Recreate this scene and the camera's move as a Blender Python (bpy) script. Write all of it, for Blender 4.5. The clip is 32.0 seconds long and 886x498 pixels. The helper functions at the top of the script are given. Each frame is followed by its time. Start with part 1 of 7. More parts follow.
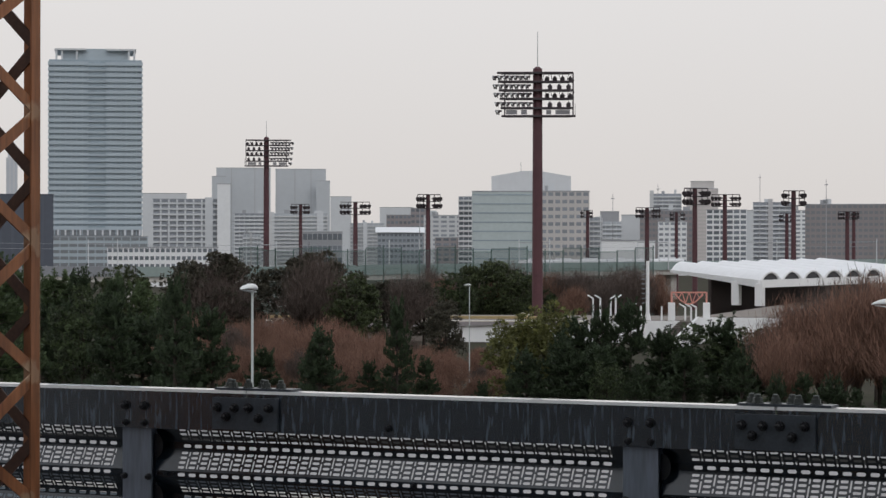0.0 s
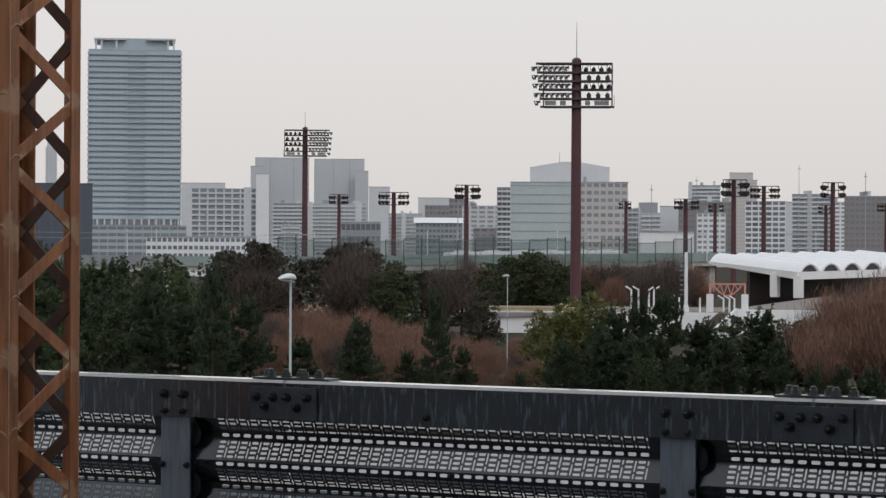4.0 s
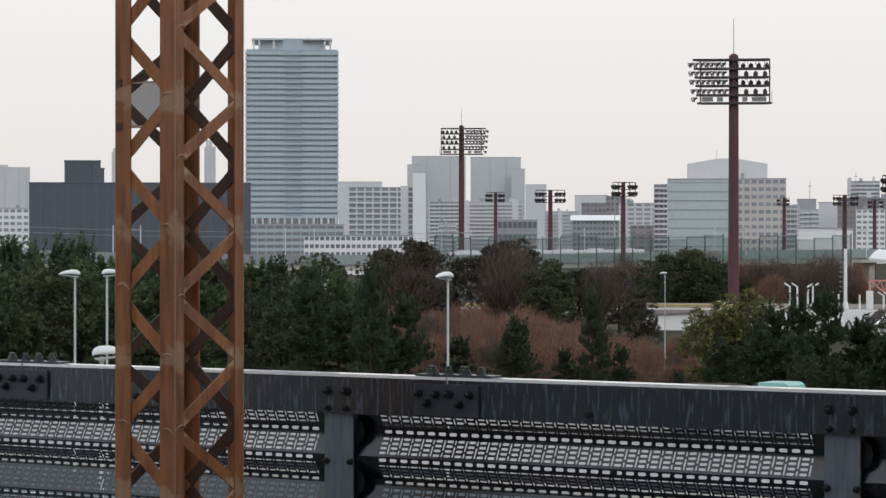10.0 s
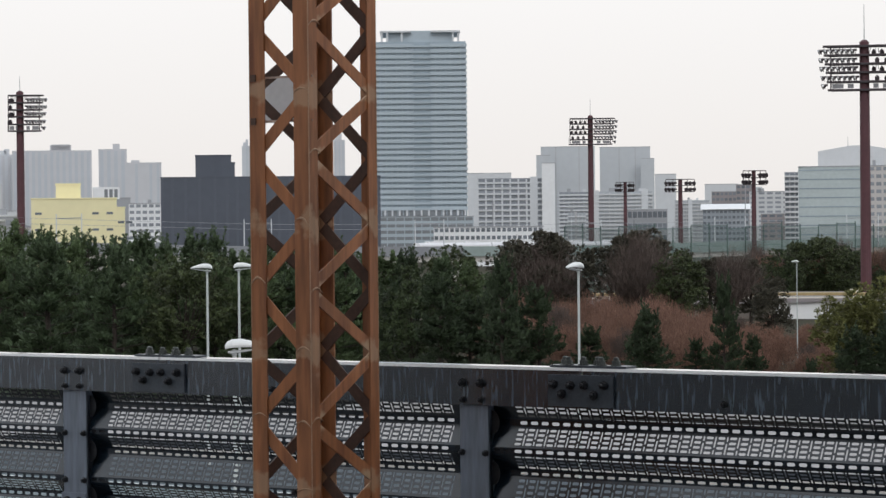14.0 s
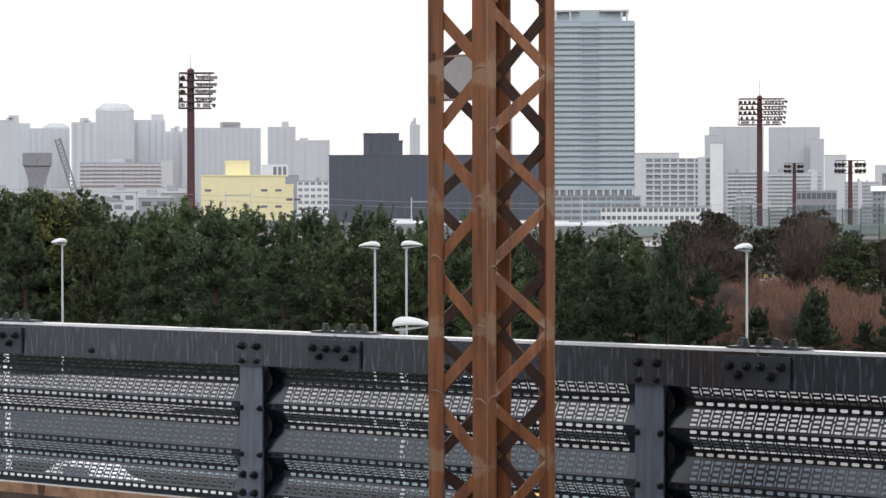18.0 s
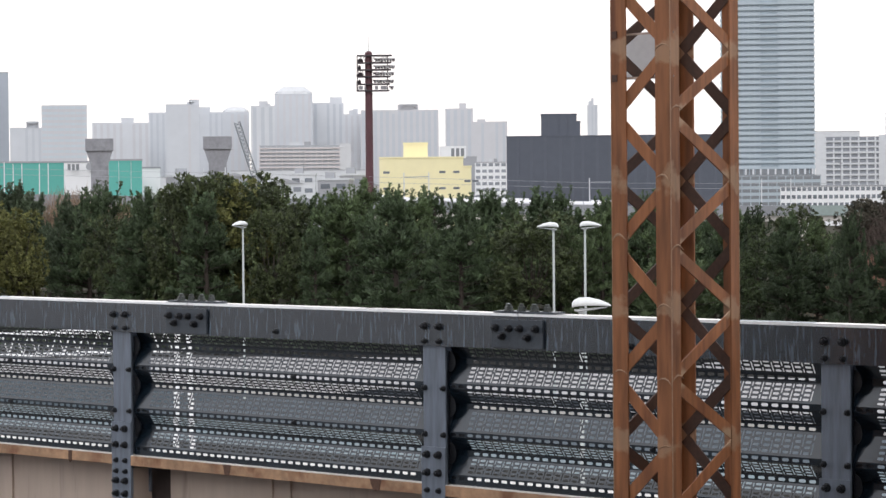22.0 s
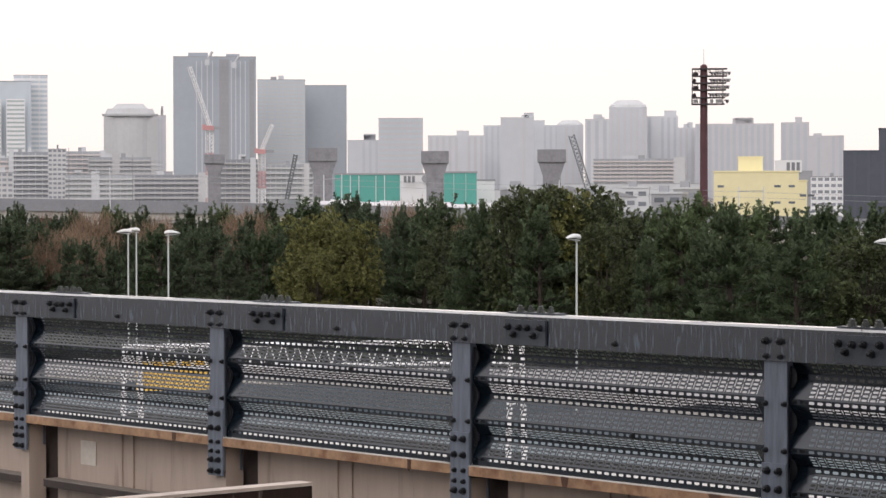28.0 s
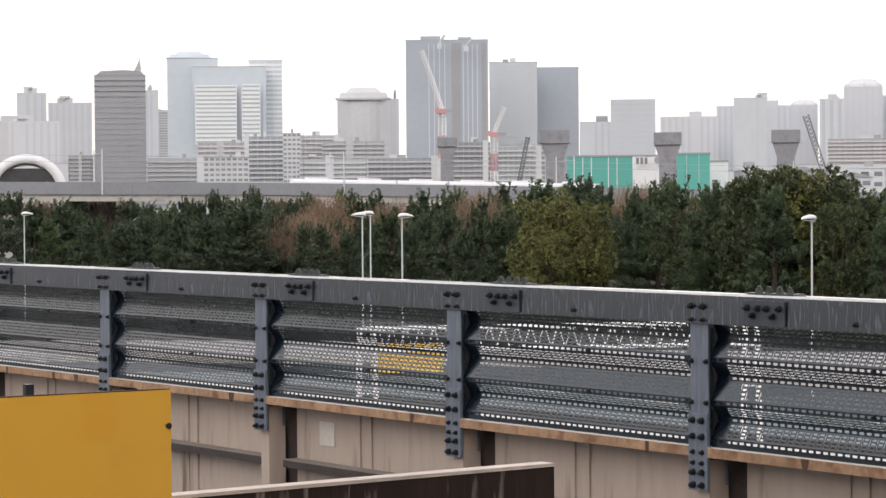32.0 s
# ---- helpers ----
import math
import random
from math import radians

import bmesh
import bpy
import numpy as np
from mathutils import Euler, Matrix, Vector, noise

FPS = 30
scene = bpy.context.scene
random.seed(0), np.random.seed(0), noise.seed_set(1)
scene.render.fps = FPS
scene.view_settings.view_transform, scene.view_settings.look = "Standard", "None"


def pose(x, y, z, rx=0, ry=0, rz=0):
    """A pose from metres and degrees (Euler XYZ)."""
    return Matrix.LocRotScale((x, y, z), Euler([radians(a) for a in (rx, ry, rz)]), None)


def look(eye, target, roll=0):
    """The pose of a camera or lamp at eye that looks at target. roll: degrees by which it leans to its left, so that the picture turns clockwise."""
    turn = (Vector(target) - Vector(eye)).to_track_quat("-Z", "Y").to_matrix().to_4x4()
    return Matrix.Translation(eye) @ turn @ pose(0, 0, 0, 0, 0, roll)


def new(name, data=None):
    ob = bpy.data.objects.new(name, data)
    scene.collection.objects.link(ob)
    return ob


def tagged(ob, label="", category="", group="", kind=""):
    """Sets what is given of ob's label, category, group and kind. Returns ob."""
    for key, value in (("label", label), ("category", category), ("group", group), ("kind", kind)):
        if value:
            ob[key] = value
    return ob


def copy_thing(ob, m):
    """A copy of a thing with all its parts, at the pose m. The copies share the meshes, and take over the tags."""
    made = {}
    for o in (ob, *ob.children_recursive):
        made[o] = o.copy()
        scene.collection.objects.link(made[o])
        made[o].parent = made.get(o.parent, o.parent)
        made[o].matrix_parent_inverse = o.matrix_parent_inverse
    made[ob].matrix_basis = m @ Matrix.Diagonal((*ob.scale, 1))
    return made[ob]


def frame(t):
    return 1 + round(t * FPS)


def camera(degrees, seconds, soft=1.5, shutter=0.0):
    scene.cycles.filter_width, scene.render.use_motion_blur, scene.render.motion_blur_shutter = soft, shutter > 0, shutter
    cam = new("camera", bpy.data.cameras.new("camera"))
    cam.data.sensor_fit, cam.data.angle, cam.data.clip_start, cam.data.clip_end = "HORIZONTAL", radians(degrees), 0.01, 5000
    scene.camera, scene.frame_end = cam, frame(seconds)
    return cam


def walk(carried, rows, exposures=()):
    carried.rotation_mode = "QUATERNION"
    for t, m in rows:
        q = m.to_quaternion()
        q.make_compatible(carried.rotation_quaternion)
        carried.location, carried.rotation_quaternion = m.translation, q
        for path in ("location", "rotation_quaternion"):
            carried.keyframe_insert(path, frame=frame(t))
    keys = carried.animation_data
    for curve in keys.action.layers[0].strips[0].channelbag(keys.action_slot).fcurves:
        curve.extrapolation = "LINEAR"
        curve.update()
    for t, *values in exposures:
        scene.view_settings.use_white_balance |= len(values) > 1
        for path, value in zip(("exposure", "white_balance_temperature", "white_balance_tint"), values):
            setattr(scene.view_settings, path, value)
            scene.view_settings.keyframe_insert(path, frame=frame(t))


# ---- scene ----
EYE = 11.7  # the eye's height over the park ground
cam = camera(19.559, 32.0, soft=1.45)
ROWS = [
    (0.0, 0.016, 0.059, 0.007, 27.381, 0.058, 0.061),
    (0.5, 0.024, 0.042, 0.008, 27.497, 0.048, 0.012),
    (1.0, 0.027, 0.037, 0.009, 27.503, -0.019, 0.076),
    (1.5, 0.026, 0.036, 0.008, 27.672, -0.138, 0.115),
    (2.0, 0.025, 0.036, 0.008, 28.150, -0.083, -0.082),
    (2.5, 0.030, 0.037, 0.008, 28.028, -0.110, 0.021),
    (3.0, 0.028, 0.029, 0.007, 28.359, -0.247, 0.098),
    (3.5, 0.026, 0.037, 0.007, 28.101, -0.200, 0.275),
    (5.5, 0.006, 0.061, 0.003, 29.518, -0.107, 0.283),
    (6.0, 0.003, 0.061, 0.003, 29.984, -0.206, 0.254),
    (6.5, 0.002, 0.055, 0.004, 30.338, -0.285, 0.343),
    (7.0, 0.006, 0.048, 0.001, 30.688, -0.533, 0.462),
    (7.5, 0.005, 0.045, 0.001, 30.951, -0.329, 0.282),
    (8.0, 0.005, 0.036, 0.003, 31.250, -0.263, 0.142),
    (8.5, 0.008, 0.029, 0.002, 31.550, -0.177, 0.078),
    (9.0, 0.007, 0.032, 0.003, 31.656, -0.120, 0.029),
    (9.5, 0.010, 0.030, 0.004, 31.497, -0.273, 0.064),
    (10.0, 0.017, 0.022, 0.004, 31.724, -0.211, 0.022),
    (10.5, 0.017, 0.019, 0.002, 32.019, -0.063, 0.061),
    (11.0, 0.014, 0.016, 0.003, 32.339, -0.175, 0.127),
    (11.5, 0.017, 0.008, 0.002, 32.797, 0.033, 0.024),
    (12.0, 0.017, 0.003, 0.004, 33.073, -0.233, -0.031),
    (12.5, 0.025, -0.004, -0.002, 33.141, -0.225, -0.342),
    (13.0, 0.008, 0.016, 0.005, 33.565, -0.206, -0.232),
    (13.5, 0.014, 0.009, 0.006, 34.136, -0.310, -0.367),
    (15.5, 0.007, -0.004, 0.005, 35.566, -0.497, -0.558),
    (16.0, 0.000, -0.008, 0.003, 35.885, -0.479, -0.298),
    (16.5, -0.004, -0.017, 0.005, 36.725, -0.300, -0.421),
    (17.0, -0.007, -0.018, 0.004, 37.203, -0.380, -0.359),
    (17.5, -0.011, -0.025, 0.004, 38.360, -0.540, -0.225),
    (18.0, -0.010, -0.027, 0.005, 38.332, -0.839, -0.109),
    (18.5, -0.010, -0.026, 0.003, 38.862, -0.814, -0.294),
    (19.0, -0.012, -0.022, 0.003, 39.404, -0.913, -0.488),
    (19.5, -0.025, -0.008, 0.004, 40.266, -0.897, -0.691),
    (20.0, -0.029, -0.001, 0.003, 40.394, -0.926, -0.716),
    (20.5, -0.024, -0.008, 0.003, 40.862, -1.004, -0.713),
    (21.0, -0.025, -0.015, 0.003, 41.340, -1.097, -0.535),
    (21.5, -0.030, -0.018, 0.003, 41.684, -1.142, -0.491),
    (22.0, -0.033, -0.027, 0.000, 42.305, -1.241, -0.514),
    (22.5, -0.036, -0.026, -0.001, 42.931, -1.196, -0.547),
    (23.0, -0.031, -0.031, -0.001, 43.437, -1.406, -0.439),
    (23.5, -0.039, -0.028, -0.001, 44.133, -1.501, -0.355),
    (24.0, -0.045, -0.027, 0.000, 44.449, -1.323, -0.288),
    (24.5, -0.056, -0.028, -0.002, 45.543, -1.279, -0.460),
    (26.5, -0.074, -0.015, -0.004, 47.130, -0.934, -0.110),
    (27.0, -0.079, -0.014, -0.006, 48.165, -0.853, -0.144),
    (27.5, -0.081, -0.020, -0.004, 49.207, -0.723, -0.188),
    (28.0, -0.079, -0.026, -0.004, 49.717, -0.906, -0.107),
    (28.5, -0.084, -0.027, -0.007, 50.026, -1.085, -0.029),
    (29.0, -0.095, -0.027, -0.004, 51.027, -1.122, 0.089),
    (29.5, -0.094, -0.031, -0.005, 51.810, -0.967, -0.043),
    (30.0, -0.099, -0.027, -0.006, 52.643, -1.183, -0.285),
    (30.5, -0.100, -0.026, -0.009, 52.800, -1.459, -0.306),
    (31.0, -0.101, -0.027, -0.008, 53.372, -1.479, -0.318),
    (31.5, -0.099, -0.030, -0.008, 54.263, -1.302, -0.596),
    (32.0, -0.100, -0.035, -0.008, 54.901, -1.277, -0.460),
]
walk(cam, [(t, pose(x, y, EYE + z, 0, 0, yaw) @ pose(0, 0, 0, 90 + pitch) @ pose(0, 0, 0, 0, 0, roll))
           for t, x, y, z, yaw, pitch, roll in ROWS],
     exposures=[(0, -0.16, 6500, 11), (6, -0.06, 6500, 11), (8, 0.06, 6480, 10), (13, 0.12, 6440, 10), (16, 0.38, 6510, 11), (17, 0.43, 6520, 12), (19, 0.55, 6540, 13), (24, 0.70, 6560, 13), (26, 0.56, 6700, 14), (28, 0.43, 6920, 17), (31, 0.62, 6920, 15), (32, 0.66, 6920, 15)])

# ---- light: an even overcast sky with a broad, weak sun ----
world = bpy.data.worlds.new("overcast")
scene.world = world
world.use_nodes = True
wn, wl = world.node_tree.nodes, world.node_tree.links
sky = wn.new("ShaderNodeTexSky")
sky.sky_type, sky.sun_disc = "NISHITA", False
sky.sun_elevation, sky.sun_rotation = radians(35), radians(200)
cloud = wn.new("ShaderNodeMix")
cloud.data_type, cloud.blend_type = "RGBA", "MIX"
cloud.inputs[0].default_value = 0.97
# the cloud deck is a little dimmer and warmer low over the city
way, axes, deck = wn.new("ShaderNodeTexCoord"), wn.new("ShaderNodeSeparateXYZ"), wn.new("ShaderNodeValToRGB")
wl.new(way.outputs["Generated"], axes.inputs[0])
wl.new(axes.outputs["Z"], deck.inputs[0])
deck.color_ramp.elements[0].position, deck.color_ramp.elements[0].color = 0.0, (0.755, 0.72, 0.695, 1)
deck.color_ramp.elements[1].position, deck.color_ramp.elements[1].color = 0.12, (0.88, 0.865, 0.855, 1)
high = deck.color_ramp.elements.new(0.5)
high.color = (0.80, 0.845, 0.90, 1)
gain = wn.new("ShaderNodeVectorMath")
gain.operation = "SCALE"
gain.inputs["Scale"].default_value = 10.0
wl.new(deck.outputs[0], gain.inputs[0])
wl.new(gain.outputs[0], cloud.inputs[7])
wl.new(sky.outputs[0], cloud.inputs[6])
wl.new(cloud.outputs[2], wn["Background"].inputs[0])
wn["Background"].inputs[1].default_value = 0.1
sun = new("sun", bpy.data.lights.new("sun", "SUN"))
sun.data.energy, sun.data.angle, sun.data.color = 0.6, radians(40), (1.0, 0.99, 0.98)
sun.matrix_basis = look((0, 0, 100), (-90, 100, 10))


# ---- materials ----
def material(name, color, rough=0.7, metal=0.0, vary=0.15, size=1.0, bump=0.0, rand=0.0, stain=None, streak=False, island=False, mask_at=None, gloss=0.5, ior=1.5):
    """Painted, mineral or metal surface: base colour with two scales of variation, optional stain colour, relief."""
    m = bpy.data.materials.new(name)
    m.use_nodes = True
    n, l = m.node_tree.nodes, m.node_tree.links
    b = n["Principled BSDF"]
    b.inputs["Roughness"].default_value, b.inputs["Metallic"].default_value = rough, metal
    b.inputs["Specular IOR Level"].default_value, b.inputs["IOR"].default_value = gloss, ior
    geo = n.new("ShaderNodeTexCoord")
    mp = n.new("ShaderNodeMapping")
    mp.inputs["Scale"].default_value = (1 / size, 1 / size, (0.12 if streak else 1) / size)
    l.new(geo.outputs["Object"], mp.inputs[0])
    big, small = n.new("ShaderNodeTexNoise"), n.new("ShaderNodeTexNoise")
    big.inputs["Scale"].default_value, small.inputs["Scale"].default_value = 1.0, 7.0
    big.inputs["Detail"].default_value, small.inputs["Detail"].default_value = 3, 4
    l.new(mp.outputs[0], big.inputs["Vector"]), l.new(mp.outputs[0], small.inputs["Vector"])
    add = n.new("ShaderNodeMath")
    add.operation = "ADD"
    l.new(big.outputs[0], add.inputs[0]), l.new(small.outputs[0], add.inputs[1])
    rng = n.new("ShaderNodeMapRange")
    rng.inputs["From Min"].default_value, rng.inputs["From Max"].default_value = 0.65, 1.35
    rng.inputs["To Min"].default_value, rng.inputs["To Max"].default_value = 1 - vary, 1 + vary
    l.new(add.outputs[0], rng.inputs[0])
    value = rng.outputs[0]
    if rand:
        src = n.new("ShaderNodeNewGeometry") if island else n.new("ShaderNodeObjectInfo")
        r2 = n.new("ShaderNodeMapRange")
        r2.inputs["To Min"].default_value, r2.inputs["To Max"].default_value = 1 - rand, 1 + rand
        l.new(src.outputs["Random Per Island" if island else "Random"], r2.inputs[0])
        mul = n.new("ShaderNodeMath")
        mul.operation = "MULTIPLY"
        l.new(value, mul.inputs[0]), l.new(r2.outputs[0], mul.inputs[1])
        value = mul.outputs[0]
    hue = n.new("ShaderNodeHueSaturation")
    hue.inputs["Color"].default_value = (*color, 1)
    l.new(value, hue.inputs["Value"])
    out = hue.outputs[0]
    if stain:
        mask = n.new("ShaderNodeTexNoise")
        mask.inputs["Scale"].default_value, mask.inputs["Detail"].default_value = 2.3, 6
        l.new(mp.outputs[0], mask.inputs["Vector"])
        ramp = n.new("ShaderNodeMapRange")
        ramp.inputs["From Min"].default_value, ramp.inputs["From Max"].default_value = mask_at or ((0.56, 0.64) if streak else (0.52, 0.68))
        l.new(mask.outputs[0], ramp.inputs[0])
        mix = n.new("ShaderNodeMix")
        mix.data_type = "RGBA"
        mix.inputs[7].default_value = (*stain, 1)
        l.new(ramp.outputs[0], mix.inputs[0]), l.new(out, mix.inputs[6])
        out = mix.outputs[2]
    l.new(out, b.inputs["Base Color"])
    if bump:
        bp = n.new("ShaderNodeBump")
        bp.inputs["Strength"].default_value, bp.inputs["Distance"].default_value = bump, 0.02 * size
        l.new(small.outputs[0], bp.inputs["Height"]), l.new(bp.outputs[0], b.inputs["Normal"])
    return m


GALV = material("dark weathered galvanised steel", (0.009, 0.014, 0.021), 0.25, 0.0, 0.4, 0.03, 0.15, stain=(0.066, 0.088, 0.115), streak=True, mask_at=(0.51, 0.65), gloss=0.6, ior=2.0)
GALV_POST = material("galvanised post steel", (0.145, 0.168, 0.206), 0.45, 0.15, 0.3, 0.12, 0.1, stain=(0.105, 0.112, 0.128), streak=True, mask_at=(0.56, 0.72))
MESH = material("perforated wet dark sheet", (0.005, 0.010, 0.016), 0.20, 0.0, 0.35, 0.25, stain=(0.012, 0.022, 0.032), gloss=0.85)
GALV_PLATE = material("galvanised splice plate", (0.040, 0.049, 0.061), 0.33, 0.0, 0.35, 0.06, 0.2, gloss=0.6)
FRESHPAINT = material("off-white patch paint", (0.62, 0.57, 0.50), 0.7, 0, 0.1, 0.2)
BOLT = material("dark bolt steel", (0.022, 0.023, 0.026), 0.28, 0.4, 0.5, 0.02, 0.2)
BOLT_GREY = material("dull grey bolt steel", (0.075, 0.083, 0.078), 0.45, 0.4, 0.4, 0.02, 0.2)
SHEENTOP = material("rail top, sky sheen painted white", (0.88, 0.88, 0.88), 0.08, 0.0, 0.05, 0.4)
RUSTLEDGE = material("rust-stained pale flange", (0.345, 0.205, 0.118), 0.7, 0.0, 0.4, 0.25, 0.1, stain=(0.19, 0.085, 0.042), mask_at=(0.52, 0.68))
LEDGETOP = material("flange top, wet sheen painted pale", (0.62, 0.58, 0.53), 0.3, 0, 0.2, 0.3)
RIBGREY = material("grey-brown lit shelf edge", (0.20, 0.175, 0.155), 0.7, 0, 0.2, 0.2)
RUSTDEEP = material("deep brown rust", (0.085, 0.042, 0.026), 0.8, 0.0, 0.4, 0.05, 0.2)
GIRDER = material("beige painted girder", (0.43, 0.345, 0.285), 0.6, 0.0, 0.10, 0.30, 0.05, stain=(0.17, 0.125, 0.095), streak=True, mask_at=(0.60, 0.74))
GIRDERDARK = material("dark brown steel and painted recess shade", (0.040, 0.028, 0.025), 0.6, 0.0, 0.35, 0.2, 0.2)
UNSEENDARK = material("dark slate of unseen shading pieces", (0.018, 0.022, 0.028), 0.7, 0.0, 0.3, 1.0, 0.1)
UNSEENPALE = material("cool grey of the unseen reflecting wall", (0.37, 0.39, 0.42), 0.85, 0, 0.15, 2.0, 0.1)
RUSTSHADE = material("dark brown, inner lacing shade and rusty clips", (0.062, 0.026, 0.014), 0.6, 0.0, 0.4, 0.1, 0.2)
PLATEGREY = material("pale grey plate enamel", (0.50, 0.48, 0.475), 0.6, 0, 0.08, 0.2)
PEELING = material("dark brown peeling beam paint", (0.034, 0.019, 0.014), 0.6, 0, 0.4, 0.09, 0.2, stain=(0.34, 0.28, 0.24), streak=True, mask_at=(0.59, 0.70), gloss=0.2)
RUSTRIM = material("rusty sheet edge", (0.10, 0.05, 0.02), 0.8, 0, 0.4, 0.05)
SIGNYELLOW = material("yellow sign sheet", (0.88, 0.56, 0.10), 0.5, 0.0, 0.08, 0.6)
YELLOW = material("worn yellow enamel", (1.0, 0.525, 0.05), 0.5, 0.0, 0.06, 0.5, 0.03, stain=(1.0, 0.46, 0.03))
CONCRETE = material("pale concrete", (0.48, 0.46, 0.43), 0.85, 0, 0.15, 4, 0.1, stain=(0.38, 0.36, 0.34))
BALLAST = material("grey ballast", (0.135, 0.138, 0.142), 0.9, 0, 0.5, 0.1, 0.6)
ASPHALT = material("wet blue-grey asphalt", (0.064, 0.103, 0.118), 0.5, 0, 0.3, 6, 0.05, stain=(0.088, 0.150, 0.168))
ASPHALTMID = material("wet blue-grey asphalt, worn", (0.043, 0.060, 0.073), 0.75, 0, 0.25, 6, 0.05, gloss=0.3)
ASPHALTDARK = material("dark damp blue-grey asphalt", (0.040, 0.058, 0.070), 0.85, 0, 0.25, 6, 0.05, gloss=0.15)
LAYBY = material("dark damp lay-by asphalt", (0.020, 0.024, 0.030), 0.9, 0, 0.3, 5, 0.05, gloss=0.08)
DARKBED = material("dark planting bed", (0.020, 0.019, 0.017), 0.95, 0, 0.5, 2, 0.2, gloss=0.05)
PAVING = material("pale wet paving", (0.285, 0.27, 0.268), 0.5, 0, 0.2, 5, 0.05)
WHITE = material("white paint", (0.8, 0.8, 0.8), 0.5, 0, 0.05, 1)
LAMPHEAD = material("off-white lamp enamel", (0.66, 0.67, 0.66), 0.4, 0, 0.06, 0.5)
LENSGREY = material("grey lamp lens", (0.42, 0.43, 0.43), 0.4, 0, 0.08, 0.4)
LAMPGREY = material("pale grey lamp pole", (0.47, 0.50, 0.49), 0.5, 0.1, 0.08, 1)
SOIL = material("park soil and litter", (0.045, 0.040, 0.028), 0.95, 0, 0.4, 6, 0.3, stain=(0.04, 0.048, 0.02), gloss=0.1)
MAROON = material("maroon mast paint", (0.080, 0.027, 0.034), 0.55, 0, 0.2, 2)
DARKRACK = material("dark floodlight rack", (0.05, 0.04, 0.045), 0.6, 0.2, 0.2, 1)
LAMPGLASS = material("floodlight reflector", (0.45, 0.45, 0.45), 0.25, 0.6, 0.15, 0.5)
CANVAS = material("white membrane roof", (0.82, 0.82, 0.83), 0.6, 0, 0.05, 6)
ARCHGLASS = material("dark arched glazing", (0.05, 0.05, 0.055), 0.2, 0, 0.2, 2)
SALMON = material("faded salmon truss paint", (0.62, 0.27, 0.22), 0.6, 0, 0.1, 1)
NETPOLE = material("dark green net pole", (0.06, 0.10, 0.09), 0.6, 0.1, 0.1, 2)
GREENWALL = material("pale green noise wall", (0.27, 0.33, 0.315), 0.6, 0, 0.08, 6)
PALEBARK = material("grey-brown branch bark", (0.115, 0.080, 0.068), 0.95, 0, 0.3, 0.4, 0.4)
BARK = material("bark", (0.042, 0.032, 0.026), 0.95, 0, 0.3, 0.4, 0.6)
PINELEAF = material("pine needles", (0.073, 0.106, 0.044), 0.75, 0, 0.2, 3, rand=0.42, island=True)
# darkened copies of pine and evergreen leaves, with shade in the colour
PINEDEEP = material("pine needles, darkened copy", (0.027, 0.044, 0.018), 0.75, 0, 0.2, 3, rand=0.42, island=True)
BROADDEEP = material("evergreen leaves, darkened copy", (0.040, 0.058, 0.021), 0.7, 0, 0.2, 3, rand=0.7, island=True)
TANTWIG = material("tan bare twigs", (0.23, 0.16, 0.11), 0.9, 0, 0.2, 3, rand=0.45, island=True)
PINEPALE = material("grey-green pine needles", (0.058, 0.082, 0.044), 0.75, 0, 0.2, 3, rand=0.4, island=True)
PINEDARK = material("dark pine needles", (0.053, 0.081, 0.037), 0.75, 0, 0.2, 3, rand=0.42, island=True)
BROWNLEAF = material("olive-brown leaves", (0.064, 0.059, 0.041), 0.8, 0, 0.2, 3, rand=0.5, island=True)
OLIVE = material("olive foliage", (0.128, 0.132, 0.040), 0.75, 0, 0.2, 3, rand=0.5, island=True)
BROADLEAF = material("evergreen foliage", (0.052, 0.068, 0.025), 0.7, 0, 0.2, 3, rand=0.6, island=True)
REDTWIG = material("reddish-brown bare twigs", (0.195, 0.108, 0.077), 0.9, 0, 0.2, 3, rand=0.45, island=True)
GREYTWIG = material("grey-brown bare twigs", (0.10, 0.075, 0.064), 0.9, 0, 0.2, 3, rand=0.45, island=True)

# facades of the far city; distance haze is put into their pale colours
F_BLUE = material("blue-grey tiled facade", (0.405, 0.47, 0.515), 0.6, 0, 0.06, 20)
F_BLUEDARK = material("blue-grey window band", (0.275, 0.335, 0.38), 0.4, 0, 0.12, 8, rand=0.12)
F_PALE = material("pale grey facade", (0.60, 0.62, 0.64), 0.8, 0, 0.05, 30)
F_HALL = material("smooth grey cladding", (0.50, 0.525, 0.55), 0.75, 0, 0.04, 40)
F_FLATS = material("light grey apartment facade", (0.58, 0.59, 0.60), 0.75, 0, 0.05, 20)
F_WHITE = material("white rendered facade", (0.78, 0.79, 0.80), 0.75, 0, 0.05, 20)
F_GREY = material("mid grey facade", (0.34, 0.35, 0.37), 0.75, 0, 0.07, 10)
F_GREYPALE = material("worn light grey facade", (0.49, 0.49, 0.50), 0.75, 0, 0.07, 12)
F_GREYMID = material("grey sheeting", (0.41, 0.415, 0.43), 0.75, 0, 0.08, 10)
F_SLATE = material("slate-grey tower facade", (0.335, 0.338, 0.352), 0.75, 0, 0.07, 10)
F_DARK = material("dark grey facade", (0.20, 0.215, 0.23), 0.7, 0, 0.1, 10)
# charcoal lifted a step, so that its colour holds the haze before it
F_BLACK = material("charcoal cladding", (0.078, 0.089, 0.115), 0.6, 0, 0.08, 18)
F_SEAM = material("charcoal cladding seam", (0.087, 0.099, 0.127), 0.6, 0, 0.08, 18)
F_BROWN = material("brown-grey brick facade", (0.275, 0.248, 0.252), 0.8, 0, 0.08, 8)
